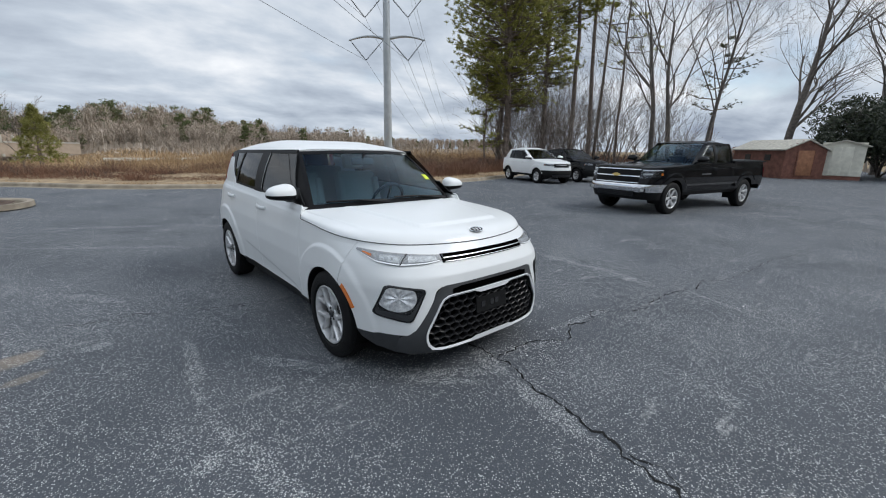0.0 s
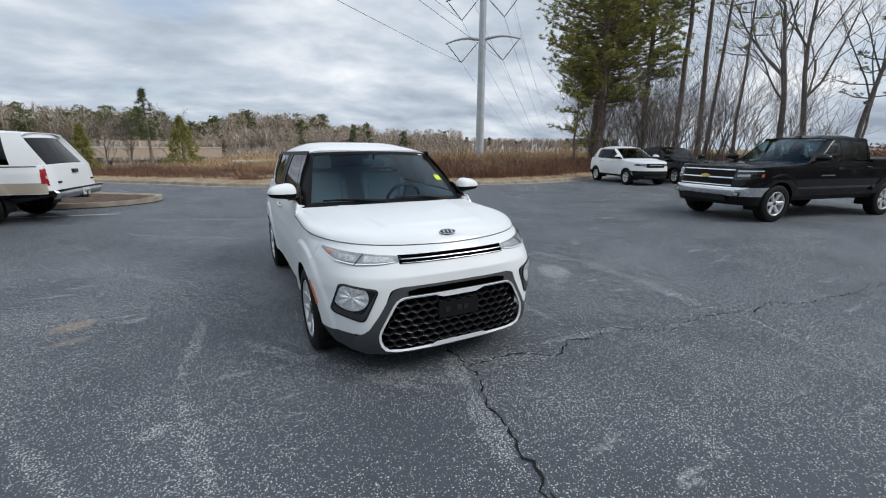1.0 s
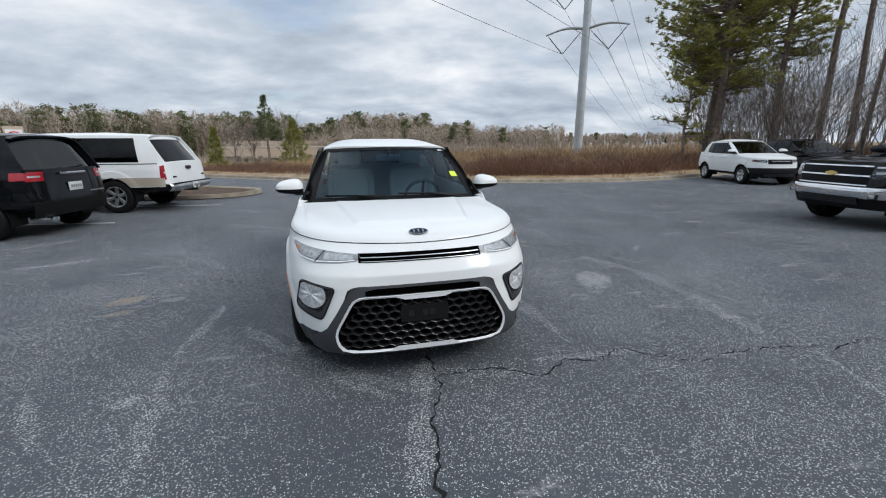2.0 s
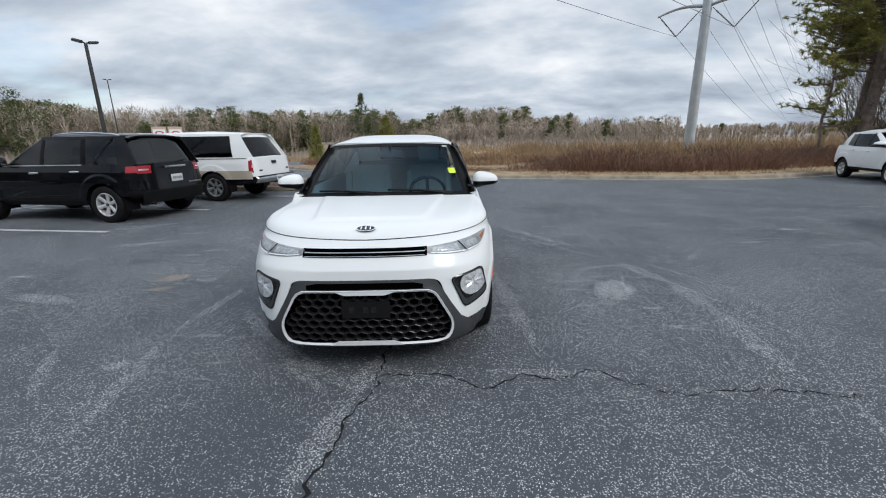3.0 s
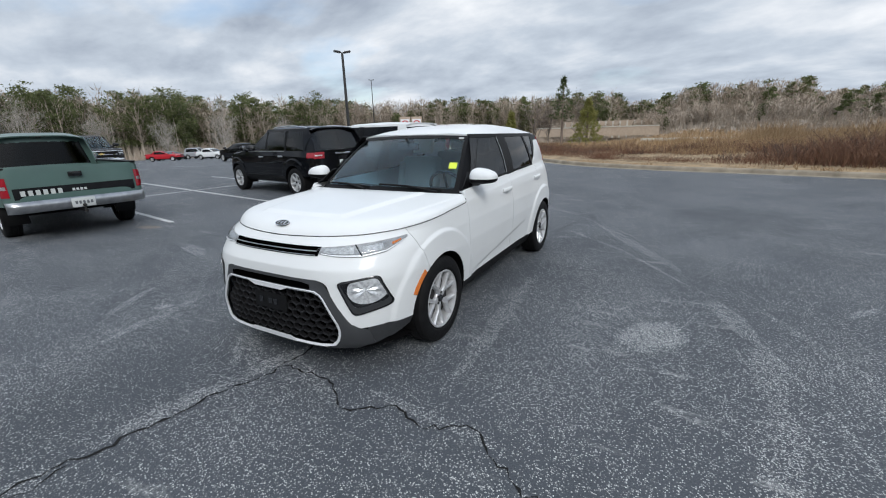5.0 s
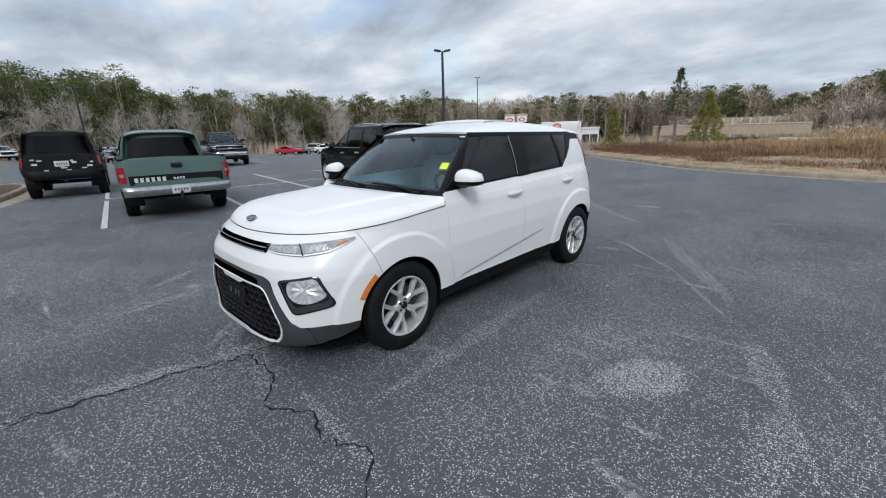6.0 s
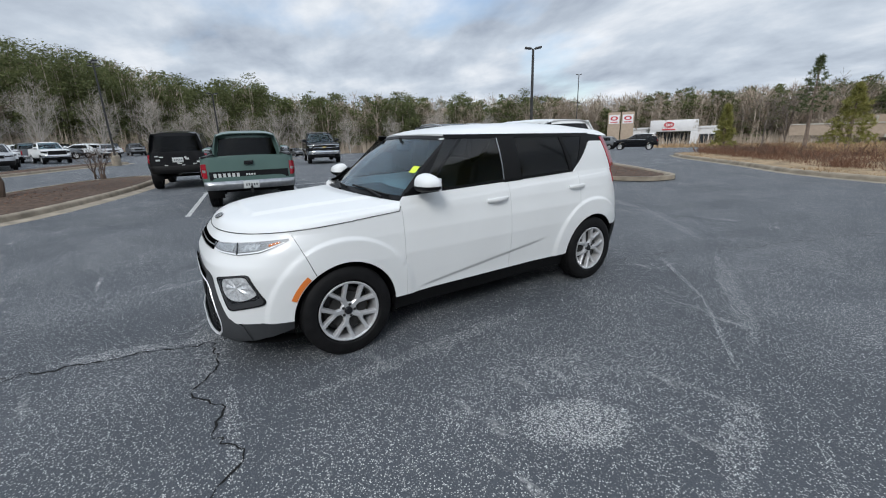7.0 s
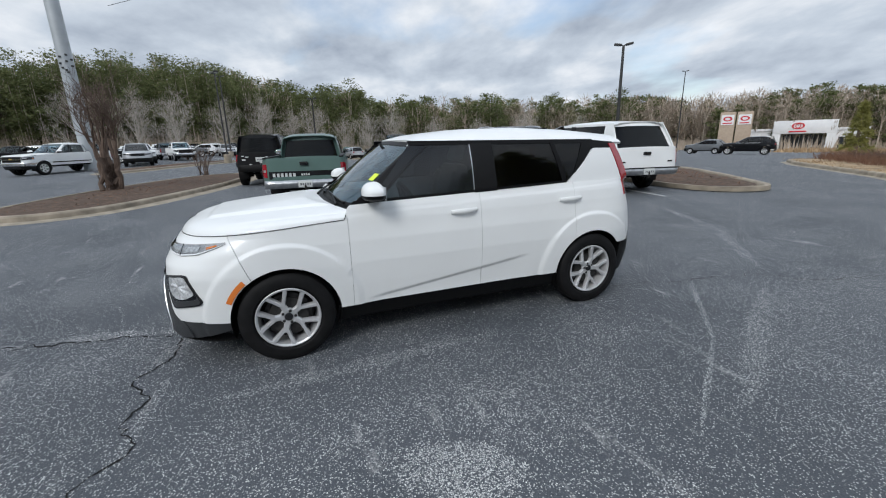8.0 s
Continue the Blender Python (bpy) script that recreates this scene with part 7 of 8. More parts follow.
def second_pole():
    x, y = -31.5, -13.36
    pole = thing("steel_pole", "tapered grey steel pole with a small bracket", "utility pole")
    bm = bmesh.new()
    tube(bm, (x, y, 0), (x, y, 30), 0.43, 0.28, 20, True)
    part("shaft", from_bm("shaft", bm, STEEL, True), pole)
    rng = random.Random(9)
    for k in range(9):
        a, z = rng.uniform(-0.5, 1.3), 6.15 + 0.13 * k
        px, py = x + 0.40 * math.cos(a), y + 0.40 * math.sin(a)
        part("bracket", box_mesh("bracket", px - 0.07, px + 0.07, py - 0.06, py + 0.06, z, z + 0.11, DARK_STEEL, 0.015), pole)


second_pole()


def street_lamp(x, y, height, heads, label, z=None, r=0.085):
    z = fall(x, y) if z is None else z
    lamp = thing("street_lamp", label, "street lamp", group="lot lamps")
    part("base", lathe_up("base", [(0.0, 0.30), (0.7, 0.30), (0.75, 0.26)], CONCRETE, x, y, z, 16), lamp)
    bm = bmesh.new()
    tube(bm, (x, y, z + 0.7), (x, y, z + height), r * 1.2, r * 0.8, 10)
    part("pole", from_bm("pole", bm, DARK_STEEL, True), lamp)
    for ang in heads:
        d = Vector((math.cos(ang), math.sin(ang), 0))
        m = Matrix.Translation((x, y, z + height)) @ Matrix.Rotation(ang, 4, "Z") @ Matrix.Rotation(radians(-9), 4, "Y")
        bm = bmesh.new()
        box(bm, 0.04, 0.14, -0.03, 0.03, -0.03, 0.03, 0.0, m)
        box(bm, 0.12, 0.58, -0.17, 0.17, -0.05, 0.07, 0.04, m)
        hd = part("lamp_head", from_bm("lamp_head", bm, DARK_STEEL, True), lamp, "flat shoebox lamp head")
        part("lens", box_mesh("lens", 0.17, 0.53, -0.13, 0.13, -0.056, -0.048, PLATE, 0.0, m), hd)


def lathe_up(name, prof, material, x, y, z, sides):
    bm = bmesh.new()
    rows = [[bm.verts.new((x + r * math.cos(k * math.tau / sides), y + r * math.sin(k * math.tau / sides), z + h)) for h, r in prof] for k in range(sides)]
    for k in range(sides):
        for j in range(len(prof) - 1):
            bm.faces.new((rows[k][j], rows[(k + 1) % sides][j], rows[(k + 1) % sides][j + 1], rows[k][j + 1]))
    bm.faces.new([rows[k][-1] for k in range(sides)])
    return from_bm(name, bm, material)


street_lamp(-18.75, 20.05, 7.1, (radians(52), radians(232)), "dark two-headed parking lot lamp", r=0.10)
street_lamp(-54.0, 68.0, 14.0, (radians(40), radians(220)), "far two-headed parking lot lamp")
street_lamp(-36.5, -5.5, 7.2, (radians(200), radians(20)), "grey parking lot lamp behind the mulch island", r=0.06)
street_lamp(-56.0, -7.1, 9.6, (radians(90), radians(270)), "far parking lot lamp before the trees")
street_lamp(-50.0, 3.0, 7.0, (radians(90), radians(270)), "far parking lot lamp before the trees")


# ---- sheds and the dealership ----
WOOD_RED = plain("red brown stained siding", (0.20, 0.088, 0.064), 0.8, vary=0.3, scale=4, bump=0.4, bump_scale=50)
WOOD_DOOR = plain("orange brown door wood", (0.33, 0.155, 0.085), 0.75, vary=0.25, scale=5, bump=0.3)
SHED_WHITE = plain("off white shed siding", (0.66, 0.64, 0.55), 0.75, vary=0.15, scale=3)
ROOF_TAN = plain("pale shingle roof", (0.52, 0.49, 0.42), 0.9, vary=0.2, scale=6, bump=0.4)
STUCCO = plain("tan stucco", (0.42, 0.33, 0.25), 0.9, vary=0.1, scale=2)
FACADE = plain("white panel facade", (0.72, 0.72, 0.72), 0.6, vary=0.06, scale=1)
SIGN_RED = plain("red sign", (0.55, 0.03, 0.04), 0.5)
SHOP_GLASS = plain("dark shop glass", (0.03, 0.035, 0.04), 0.12, coat=0.5)


def shed(name, label, at, wide, deep, eave, ridge, siding, door_mat, double, board=0.16):
    """A garden shed: lapped boards, gable roof, framed door. Its front faces -y."""
    s = thing(name, label, "shed", at)
    h = wide / 2
    bm = bmesh.new()
    box(bm, -h, h, 0, deep, -0.3, 0.10)
    part("skid", from_bm("skid", bm, WOOD_RED), s)
    bm = bmesh.new()
    pts = [(-h, 0.1), (h, 0.1), (h, eave), (0, ridge), (-h, eave)]
    for y in (0.0, deep):
        bm.faces.new([bm.verts.new((x, y, z)) for x, z in pts])
    for x in (-h, h):
        bm.faces.new([bm.verts.new(p) for p in ((x, 0, 0.1), (x, deep, 0.1), (x, deep, eave), (x, 0, eave))])
    part("wall", from_bm("wall", bm, siding), s)
    z = 0.12
    while z < ridge - 0.12:
        half = h if z < eave else h * (ridge - z) / (ridge - eave)
        part("board", box_mesh("board", -half, half, -0.028, 0.0, z, z + board - 0.012, siding), s)
        if z + board < eave:
            part("board", box_mesh("board", -h - 0.028, -h, 0.0, deep, z, z + board - 0.012, siding), s)
        z += board
    for sx in (1, -1):
        n = Vector((sx * (ridge - eave), 0, h)).normalized() * 0.07
        bm = bmesh.new()
        a, b = Vector((0, 0, ridge + 0.01)), Vector((sx * (h + 0.18), 0, eave - 0.18 * (ridge - eave) / h + 0.01))
        vs = [bm.verts.new(p + Vector((0, y, 0)) + o) for p in (a, b) for y in (-0.16, deep + 0.16) for o in (Vector(), n)]
        for q in ((0, 1, 3, 2), (4, 6, 7, 5), (0, 4, 5, 1), (2, 3, 7, 6), (1, 5, 7, 3), (0, 2, 6, 4)):
            bm.faces.new([vs[i] for i in q])
        part("roof", from_bm("roof", bm, ROOF_TAN), s, "pale shingle roof")
    dw = wide * (0.52 if double else 0.44)
    for k in range(2 if double else 1):
        x0 = -dw / 2 + k * dw / 2
        x1 = x0 + (dw / 2 if double else dw)
        d = part("door", box_mesh("door", x0 + 0.015, x1 - 0.015, -0.065, -0.03, 0.14, 0.14 + min(1.95, eave - 0.2), door_mat, 0.006), s, "plank door")
        part("door_trim", box_mesh("door_trim", x0, x0 + 0.07, -0.085, -0.06, 0.12, 0.18 + min(1.95, eave - 0.2), siding), d)
        part("door_trim", box_mesh("door_trim", x1 - 0.07, x1, -0.085, -0.06, 0.12, 0.18 + min(1.95, eave - 0.2), siding), d)
    return s


brown = shed("garden_shed", "red brown wooden shed with a plank door and pale roof", pose(33.4, 1.1, 0.08, 0, 0, -40), 2.7, 4.6, 1.78, 2.38, WOOD_RED, WOOD_DOOR, False)
for y in (1.1, 2.9):
    part("small_window", box_mesh("small_window", -1.41, -1.36, y, y + 0.5, 1.05, 1.45, SHOP_GLASS), brown, "small dark window")
shed("garden_shed", "off white metal shed with double doors", pose(34.9, -0.5, 0.14, 0, 0, -80), 2.1, 2.4, 1.98, 2.30, SHED_WHITE, SHED_WHITE, True, 0.3)


def dealership():
    at = pose(-68, 132, -4.2, 0, 0, 28)
    b = thing("showroom", "white car showroom with a portal entrance", "building", at)
    part("wall", box_mesh("wall", -14, 12, 0, 18, 0, 5.6, FACADE), b)
    part("parapet", box_mesh("parapet", -14.2, 12.2, -0.3, 18.2, 5.4, 6.0, FACADE), b)
    portal = part("portal", box_mesh("portal", -7, 6, -3, 0, 4.6, 8.0, FACADE, 0.1), b, "white portal over the entrance")
    part("portal_leg", box_mesh("portal_leg", -7, -5.2, -3, 0, 0, 4.6, FACADE), portal)
    part("portal_leg", box_mesh("portal_leg", 4.2, 6, -3, 0, 0, 4.6, FACADE), portal)
    for k in range(10):
        x = -5.0 + 0.95 * k
        if k < 9:
            part("shop_window", box_mesh("shop_window", x + 0.05, x + 0.90, -0.06, 0.02, 0.3, 4.4, SHOP_GLASS), b)
    for x in (-13.2, -10.2, 6.6, 9.2):
        part("shop_window", box_mesh("shop_window", x, x + 2.4, -0.06, 0.02, 0.8, 3.6, SHOP_GLASS), b)
    # emblem as plain red ovals
    for w, h in ((1.35, 0.85), (0.6, 0.6)):
        part("emblem", sheet("emblem", lambda a, v, w=w, h=h: Vector((-1.8 + w * lerp(0.72, 1, v) * math.cos(a), -3.1, 6.6 + h * lerp(0.72, 1, v) * math.sin(a))), spread(0, math.tau, 25), [0, 1], SIGN_RED, 0.05), portal, "plain red oval emblem")
    part("sign_bar", box_mesh("sign_bar", -3.6, 0.0, -3.12, -3.0, 5.0, 5.35, SIGN_RED), portal)
    tw = thing("sign_tower", "twin tan stucco tower with white sign panels", "sign tower", pose(-75.6, 114.8, -3.2, 0, 0, 34))
    part("footing", box_mesh("footing", -3.6, 3.6, -4.8, -0.9, -0.6, 0.5, CONCRETE), tw)
    for sx in (-3.55, 0.15):
        t = part("tower", box_mesh("tower", sx, sx + 3.4, -5, -1, 0, 9.5, STUCCO, 0.1), tw, "tan stucco tower")
        part("sign_panel", box_mesh("sign_panel", sx + 0.3, sx + 3.1, -5.12, -5.0, 6.3, 8.8, FACADE), t)
        part("sign_mark", sheet("sign_mark", lambda a, v, sx=sx: Vector((sx + 1.7 + 1.0 * lerp(0.6, 1, v) * math.cos(a), -5.16, 7.8 + 0.6 * lerp(0.6, 1, v) * math.sin(a))), spread(0, math.tau, 21), [0, 1], SIGN_RED, 0.03), t)
        part("sign_bar", box_mesh("sign_bar", sx + 0.7, sx + 2.7, -5.16, -5.1, 6.6, 6.85, SIGN_RED), t)
    low = thing("low_building", "long tan building behind the field", "building", pose(-14, 118, -1.5, 0, 0, 8))
    part("wall", box_mesh("wall", -12, 12, 0, 10, 0, 4.4, STUCCO), low)
    for k in range(14):
        part("pier", box_mesh("pier", -11.8 + 1.75 * k, -11.4 + 1.75 * k, -0.25, 0.0, 0, 4.3, ROOF_TAN), low)
    for x, y, wdt, rot, hgt in ((-15, 100, 27, 5, 1.9), (5.6, 38.0, 12.5, 0, 0.78)):
        wl = thing("retaining_wall", "long low tan retaining wall across the field", "wall", pose(x, y, -0.6, 0, 0, rot))
        part("face", box_mesh("face", -wdt / 2, wdt / 2, 0, 0.6, 0, hgt, STUCCO), wl)
        part("coping", box_mesh("coping", -wdt / 2, wdt / 2, -0.1, 0.7, hgt, hgt + 0.2, ROOF_TAN), wl)


dealership()

# ---- trees, brush and far woods ----
def grow(bm, rng, p, d, length, r, level, up=0.12, sides=6, kids=(3, 4), fine=0.006, spreading=0.6):
    """A limb that bends, tapers and forks."""
    steps = 4 if level > 1 else 3
    q = p
    dirn = d.normalized()
    r1 = r
    for k in range(steps):
        nxt = (dirn + Vector((rng.gauss(0, 0.13), rng.gauss(0, 0.13), rng.gauss(0, 0.08) + up * 0.5))).normalized()
        e = q + nxt * (length / steps)
        r2 = max(fine, r1 * (0.86 if level > 1 else 0.72))
        tube(bm, q, e, r1, r2, sides if r1 > 0.03 else 3, False)
        if level > 0 and k >= 1:
            for _ in range(rng.randint(*kids) - 1 if k < steps - 1 else rng.randint(*kids)):
                a = rng.uniform(0, math.tau)
                side = nxt.orthogonal().normalized()
                side.rotate(Matrix.Rotation(a, 3, nxt))
                nd = (nxt * rng.uniform(0.55, 0.9) + side * rng.uniform(spreading * 0.7, spreading * 1.3) + Vector((0, 0, up))).normalized()
                grow(bm, rng, e, nd, length * rng.uniform(0.45, 0.72), r2 * rng.uniform(0.45, 0.65), level - 1, up, max(3, sides - 1), kids, fine, spreading)
        q, dirn, r1 = e, nxt, r2


def bare_tree(x, y, height, r, seed, label, lean=0.0, z=None, first=0.35, levels=3, mat=None, twig=None, fork=2, name="bare_tree", kids=(2, 3), group=""):
    rng = random.Random(seed)
    z = fall(x, y) + 0.1 if z is None else z
    t = thing(name, label, "tree", group=group)
    bm = bmesh.new()
    base = Vector((x, y, z - 0.1))
    q, rr = base, r
    n = 7
    forks = []
    d = Vector((lean, lean * 0.4, 1)).normalized()
    tube(bm, base, base + Vector((0, 0, 0.35)), r * 1.5, r * 1.05, 10, False)
    for k in range(n):
        d = (d + Vector((rng.gauss(0, 0.05), rng.gauss(0, 0.05), 0.05))).normalized()
        e = q + d * height * (0.62 / n)
        r2 = r * (1 - 0.62 * (k + 1) / n)
        tube(bm, q, e, rr, r2, 10, False)
        if (k + 1) / n > first:
            forks.append((e, d.copy(), r2))
        q, rr = e, r2
    part("trunk", from_bm("trunk", bm, mat or BARK_GREY, True), t)
    bm = bmesh.new()
    for k, (p, dd, r2) in enumerate(forks):
        for _ in range(fork if k < len(forks) - 1 else fork + 1):
            side = dd.orthogonal().normalized()
            side.rotate(Matrix.Rotation(rng.uniform(0, math.tau), 3, dd))
            grow(bm, rng, p, dd * rng.uniform(0.6, 1.0) + side * rng.uniform(0.35, 0.8), height * rng.uniform(0.20, 0.34), r2 * rng.uniform(0.4, 0.6), levels - 1, kids=kids)
    part("crown", from_bm("crown", bm, twig or BARK_GREY), t)
    return t


def tuft(bm, rng, p, size, n, droop=0.0):
    """A spray of needles round a twig's end."""
    for _ in range(n):
        d = Vector((rng.gauss(0, 1), rng.gauss(0, 1), rng.gauss(0, 0.7) + 0.25 - droop)).normalized()
        s = d.orthogonal().normalized()
        s.rotate(Matrix.Rotation(rng.uniform(0, math.tau), 3, d))
        l = size * rng.uniform(0.6, 1.15)
        w = size * 0.075
        bm.faces.new([bm.verts.new(c) for c in (p - s * w, p + s * w, p + d * l)])


def pine(x, y, height, crown_from, radius, seed, label, r=0.24, tufts=520, leaves=None, z=None, density=28, size=0.42, name="pine_tree", bough=0.9):
    rng = random.Random(seed)
    z = fall(x, y) + 0.1 if z is None else z
    t = thing(name, label, "tree")
    base = Vector((x, y, z - 0.1))
    lean = Vector((rng.uniform(-0.03, 0.03), rng.uniform(-0.03, 0.03), 1))
    bm = bmesh.new()
    n = 10
    pts = [base + lean * height * k / n + Vector((rng.gauss(0, 0.05), rng.gauss(0, 0.05), 0)) for k in range(n + 1)]
    for k in range(n):
        tube(bm, pts[k], pts[k + 1], r * (1 - 0.85 * k / n), r * (1 - 0.85 * (k + 1) / n), 9, False)
    part("trunk", from_bm("trunk", bm, BARK_PINE, True), t)
    limbs, crown = bmesh.new(), bmesh.new()
    count = max(10, tufts // 14)
    for k in range(count):
        f = (k + rng.random()) / count
        h = lerp(crown_from, height, f)
        shape = math.sin(math.pi * (0.22 + 0.74 * f)) ** 0.8
        reach = radius * shape * rng.uniform(0.45, 1.1)
        a = rng.uniform(0, math.tau)
        p = base + lean * h
        d = Vector((math.cos(a), math.sin(a), rng.uniform(0.05, 0.45)))
        e = p + d * reach
        mid = lerp(p, e, 0.5) + Vector((0, 0, -0.08 * reach))
        tube(limbs, p, mid, 0.05, 0.035, 5, False)
        tube(limbs, mid, e, 0.035, 0.012, 4, False)
        for j in range(14):
            u = rng.uniform(0.35, 1.05)
            q = lerp(p, e, u) + Vector((rng.gauss(0, 0.16), rng.gauss(0, 0.16), rng.gauss(0, 0.13))) * (bough + 0.25 * reach)
            tuft(crown, rng, q, size, density)
    part("limb_frame", from_bm("limb_frame", limbs, BARK_PINE), t)
    me = bpy.data.meshes.new("crown")
    crown.to_mesh(me)
    crown.free()
    me.materials.append(leaves or NEEDLES)
    part("crown", me, t)
    return t


EYE0 = Vector((-2.1, -3.96))


def out_at(dx, dy, d):
    v = Vector((dx, dy)).normalized() * d + EYE0
    return v.x, v.y


pine(*out_at(0.762, 0.648, 30.5), 20, 4.2, 4.0, 21, "tall pine with a dense green crown", 0.27, 5600, size=0.24, density=30, bough=0.55)
pine(*out_at(0.748, 0.664, 33.0), 19, 5.0, 4.2, 22, "tall pine behind the dense one", 0.23, 2800, size=0.25, density=30)
pine(*out_at(0.812, 0.584, 33.0), 20, 6.0, 3.4, 23, "tall pine with a narrow crown", 0.21, 2200, size=0.25, density=30)
pine(*out_at(0.846, 0.532, 34.0), 24, 10.5, 2.6, 24, "tall pine with a high crown", 0.20, 900, size=0.24, density=30, bough=0.5)
pine(*out_at(0.866, 0.500, 35.0), 25, 11.5, 2.8, 25, "tall pine with a high crown", 0.19, 900, size=0.24, density=30, bough=0.5)
pine(*out_at(0.872, 0.489, 37.0), 22, 12.0, 2.4, 26, "tall slim pine with a high crown", 0.15, 420, size=0.22, bough=0.5)
pine(*out_at(0.893, 0.450, 39.0), 19, 8.0, 3.0, 27, "thin pine with sparse boughs", 0.13, 330, size=0.20, bough=0.35)
pine(*out_at(0.728, 0.686, 29.5), 7.5, 1.6, 2.0, 28, "small ragged pine at the edge of the trees", 0.09, 420, size=0.20, bough=0.4)
pine(*out_at(0.958, 0.287, 40.0), 10, 4.0, 2.6, 29, "small sparse pine behind the truck", 0.10, 200, size=0.18, bough=0.35, leaves=DULL_NEEDLES)
bare_tree(*out_at(0.922, 0.386, 36.0), 17, 0.21, 31, "tall bare tree with forked limbs", 0.02, levels=4)
bare_tree(*out_at(0.934, 0.356, 37.0), 18, 0.20, 32, "tall bare tree leaning out", 0.08, levels=4)
bare_tree(*out_at(0.956, 0.294, 38.0), 17, 0.17, 33, "tall thin bare tree", 0.03, levels=4)
bare_tree(*out_at(0.985, 0.172, 46.0), 20, 0.34, 34, "broad bare oak with wide limbs", 0.02, first=0.18, levels=4, fork=2)
bare_tree(*out_at(0.9985, 0.050, 50.0), 19, 0.26, 36, "bare tree behind the evergreen", -0.05, first=0.2)


def saplings():
    rng = random.Random(51)
    bm = bmesh.new()
    for k in range(150):
        a = rng.uniform(0.34, 0.725)
        d = rng.uniform(27.5, 38)
        dx, dy = math.cos(a), math.sin(a)
        x, y = EYE0.x + dx * d, EYE0.y + dy * d
        if y < 11.5 and x < 30:
            continue
        h = rng.uniform(1.6, 4.6)
        p = Vector((x, y, 0.1))
        for _ in range(rng.randint(2, 4)):
            grow(bm, rng, p, Vector((rng.gauss(0, 0.28), rng.gauss(0, 0.28), 1)), h, rng.uniform(0.018, 0.04), 2, 0.12, 4, (2, 3), 0.006, 0.5)
    tagged(new("saplings", from_bm("saplings", bm, TWIGS)), "thicket of thin bare saplings under the trees", "thicket", kind="stuff")


saplings()


def leafy_bush(x, y, radius, height, seed, label, n=5200, leaves=None, z=0.0):
    """A dense evergreen: stems inside and many single leaves."""
    rng = random.Random(seed)
    t = thing("evergreen_bush", label, "bush")
    bm = bmesh.new()
    for _ in range(7):
        grow(bm, rng, Vector((x, y, z)), Vector((rng.gauss(0, 0.4), rng.gauss(0, 0.4), 1)), height * 0.55, 0.08, 2)
    part("stem_frame", from_bm("stem_frame", bm, BARK_GREY), t)
    lobes = [(Vector((rng.uniform(-0.6, 0.6) * radius, rng.uniform(-0.6, 0.6) * radius, rng.uniform(0.25, 0.75) * height)), rng.uniform(0.35, 0.55) * radius) for _ in range(11)]
    bm = bmesh.new()
    for _ in range(n):
        c, r = rng.choice(lobes)
        d = Vector((rng.gauss(0, 1), rng.gauss(0, 1), rng.gauss(0, 1))).normalized()
        p = Vector((x, y, z)) + c + Vector((d.x * r, d.y * r, d.z * min(r, height * 0.32))) * rng.uniform(0.7, 1.08)
        p.z = max(p.z, z + 0.05)
        u = Vector((rng.gauss(0, 1), rng.gauss(0, 1), rng.gauss(0, 1))).normalized()
        s = u.orthogonal().normalized()
        l = rng.uniform(0.11, 0.20)
        bm.faces.new([bm.verts.new(q) for q in (p - u * l, p + s * l * 0.4, p + u * l, p - s * l * 0.4)])
    me = bpy.data.meshes.new("leaves")
    bm.to_mesh(me)
    bm.free()
    me.materials.append(leaves or MAGNOLIA)
    part("foliage", me, t)


leafy_bush(*out_at(0.9990, 0.045, 44.0), 4.2, 5.9, 61, "large dark evergreen bush behind the sheds", 15000)
leafy_bush(*out_at(0.9990, -0.045, 42.0), 4.4, 6.4, 62, "large dark evergreen bush beside the sheds", 15000)
leafy_bush(*out_at(0.990, -0.14, 42.0), 4.4, 5.0, 63, "large dark evergreen bush at the lot edge", 6000)
for k, (a, d) in enumerate(((0.14, 50), (0.19, 52), (0.25, 54), (0.31, 52))):
    leafy_bush(EYE0.x + d * math.cos(a), EYE0.y + d * math.sin(a), 4.0, 2.4, 70 + k, "low brown brush behind the lot", 1800, BRUSH)


def clumped_shrub(x, y, height, seed, label, stems=10, z=0.2, levels=3, thick=0.04, lean=0.10, bare=0.0):
    """A many-stemmed bare shrub."""
    rng = random.Random(seed)
    t = thing("bare_shrub", label, "shrub")
    for k in range(stems):
        bm = bmesh.new()
        foot = Vector((x + rng.gauss(0, 0.10), y + rng.gauss(0, 0.10), z))
        way = Vector((rng.gauss(0, lean), rng.gauss(0, lean), 1))
        r = thick + 0.03 * rng.random()
        if bare:  # a crooked bare stem below the crown
            pts = [foot + way * bare * t + Vector((rng.gauss(0, 0.035), rng.gauss(0, 0.035), 0)) * (t > 0) for t in spread(0, 1, 6)]
            sweep(bm, pts, r * 1.25, r * 0.9, 7, False)
            foot = pts[-1]
        grow(bm, rng, foot, way, (height - bare) * rng.uniform(0.45, 0.60), r * (0.8 if bare else 1.0), levels, 0.10, 6, (2, 3), 0.004, 0.50)
        part("stem", from_bm("stem", bm, SHRUB_BARK), t)


clumped_shrub(-12.05, -6.26, 3.2, 81, "bare many-stemmed crape myrtle in the mulch bed", 9, thick=0.05, lean=0.16, bare=1.0)
clumped_shrub(-12.2, -6.4, 0.9, 84, "thin bare sprouts at the foot of the crape myrtle", 9, levels=1, thick=0.008, lean=0.6)
clumped_shrub(-17.6, -4.6, 1.3, 82, "small bare shrub in the mulch bed", 7, levels=2, thick=0.010, lean=0.3)


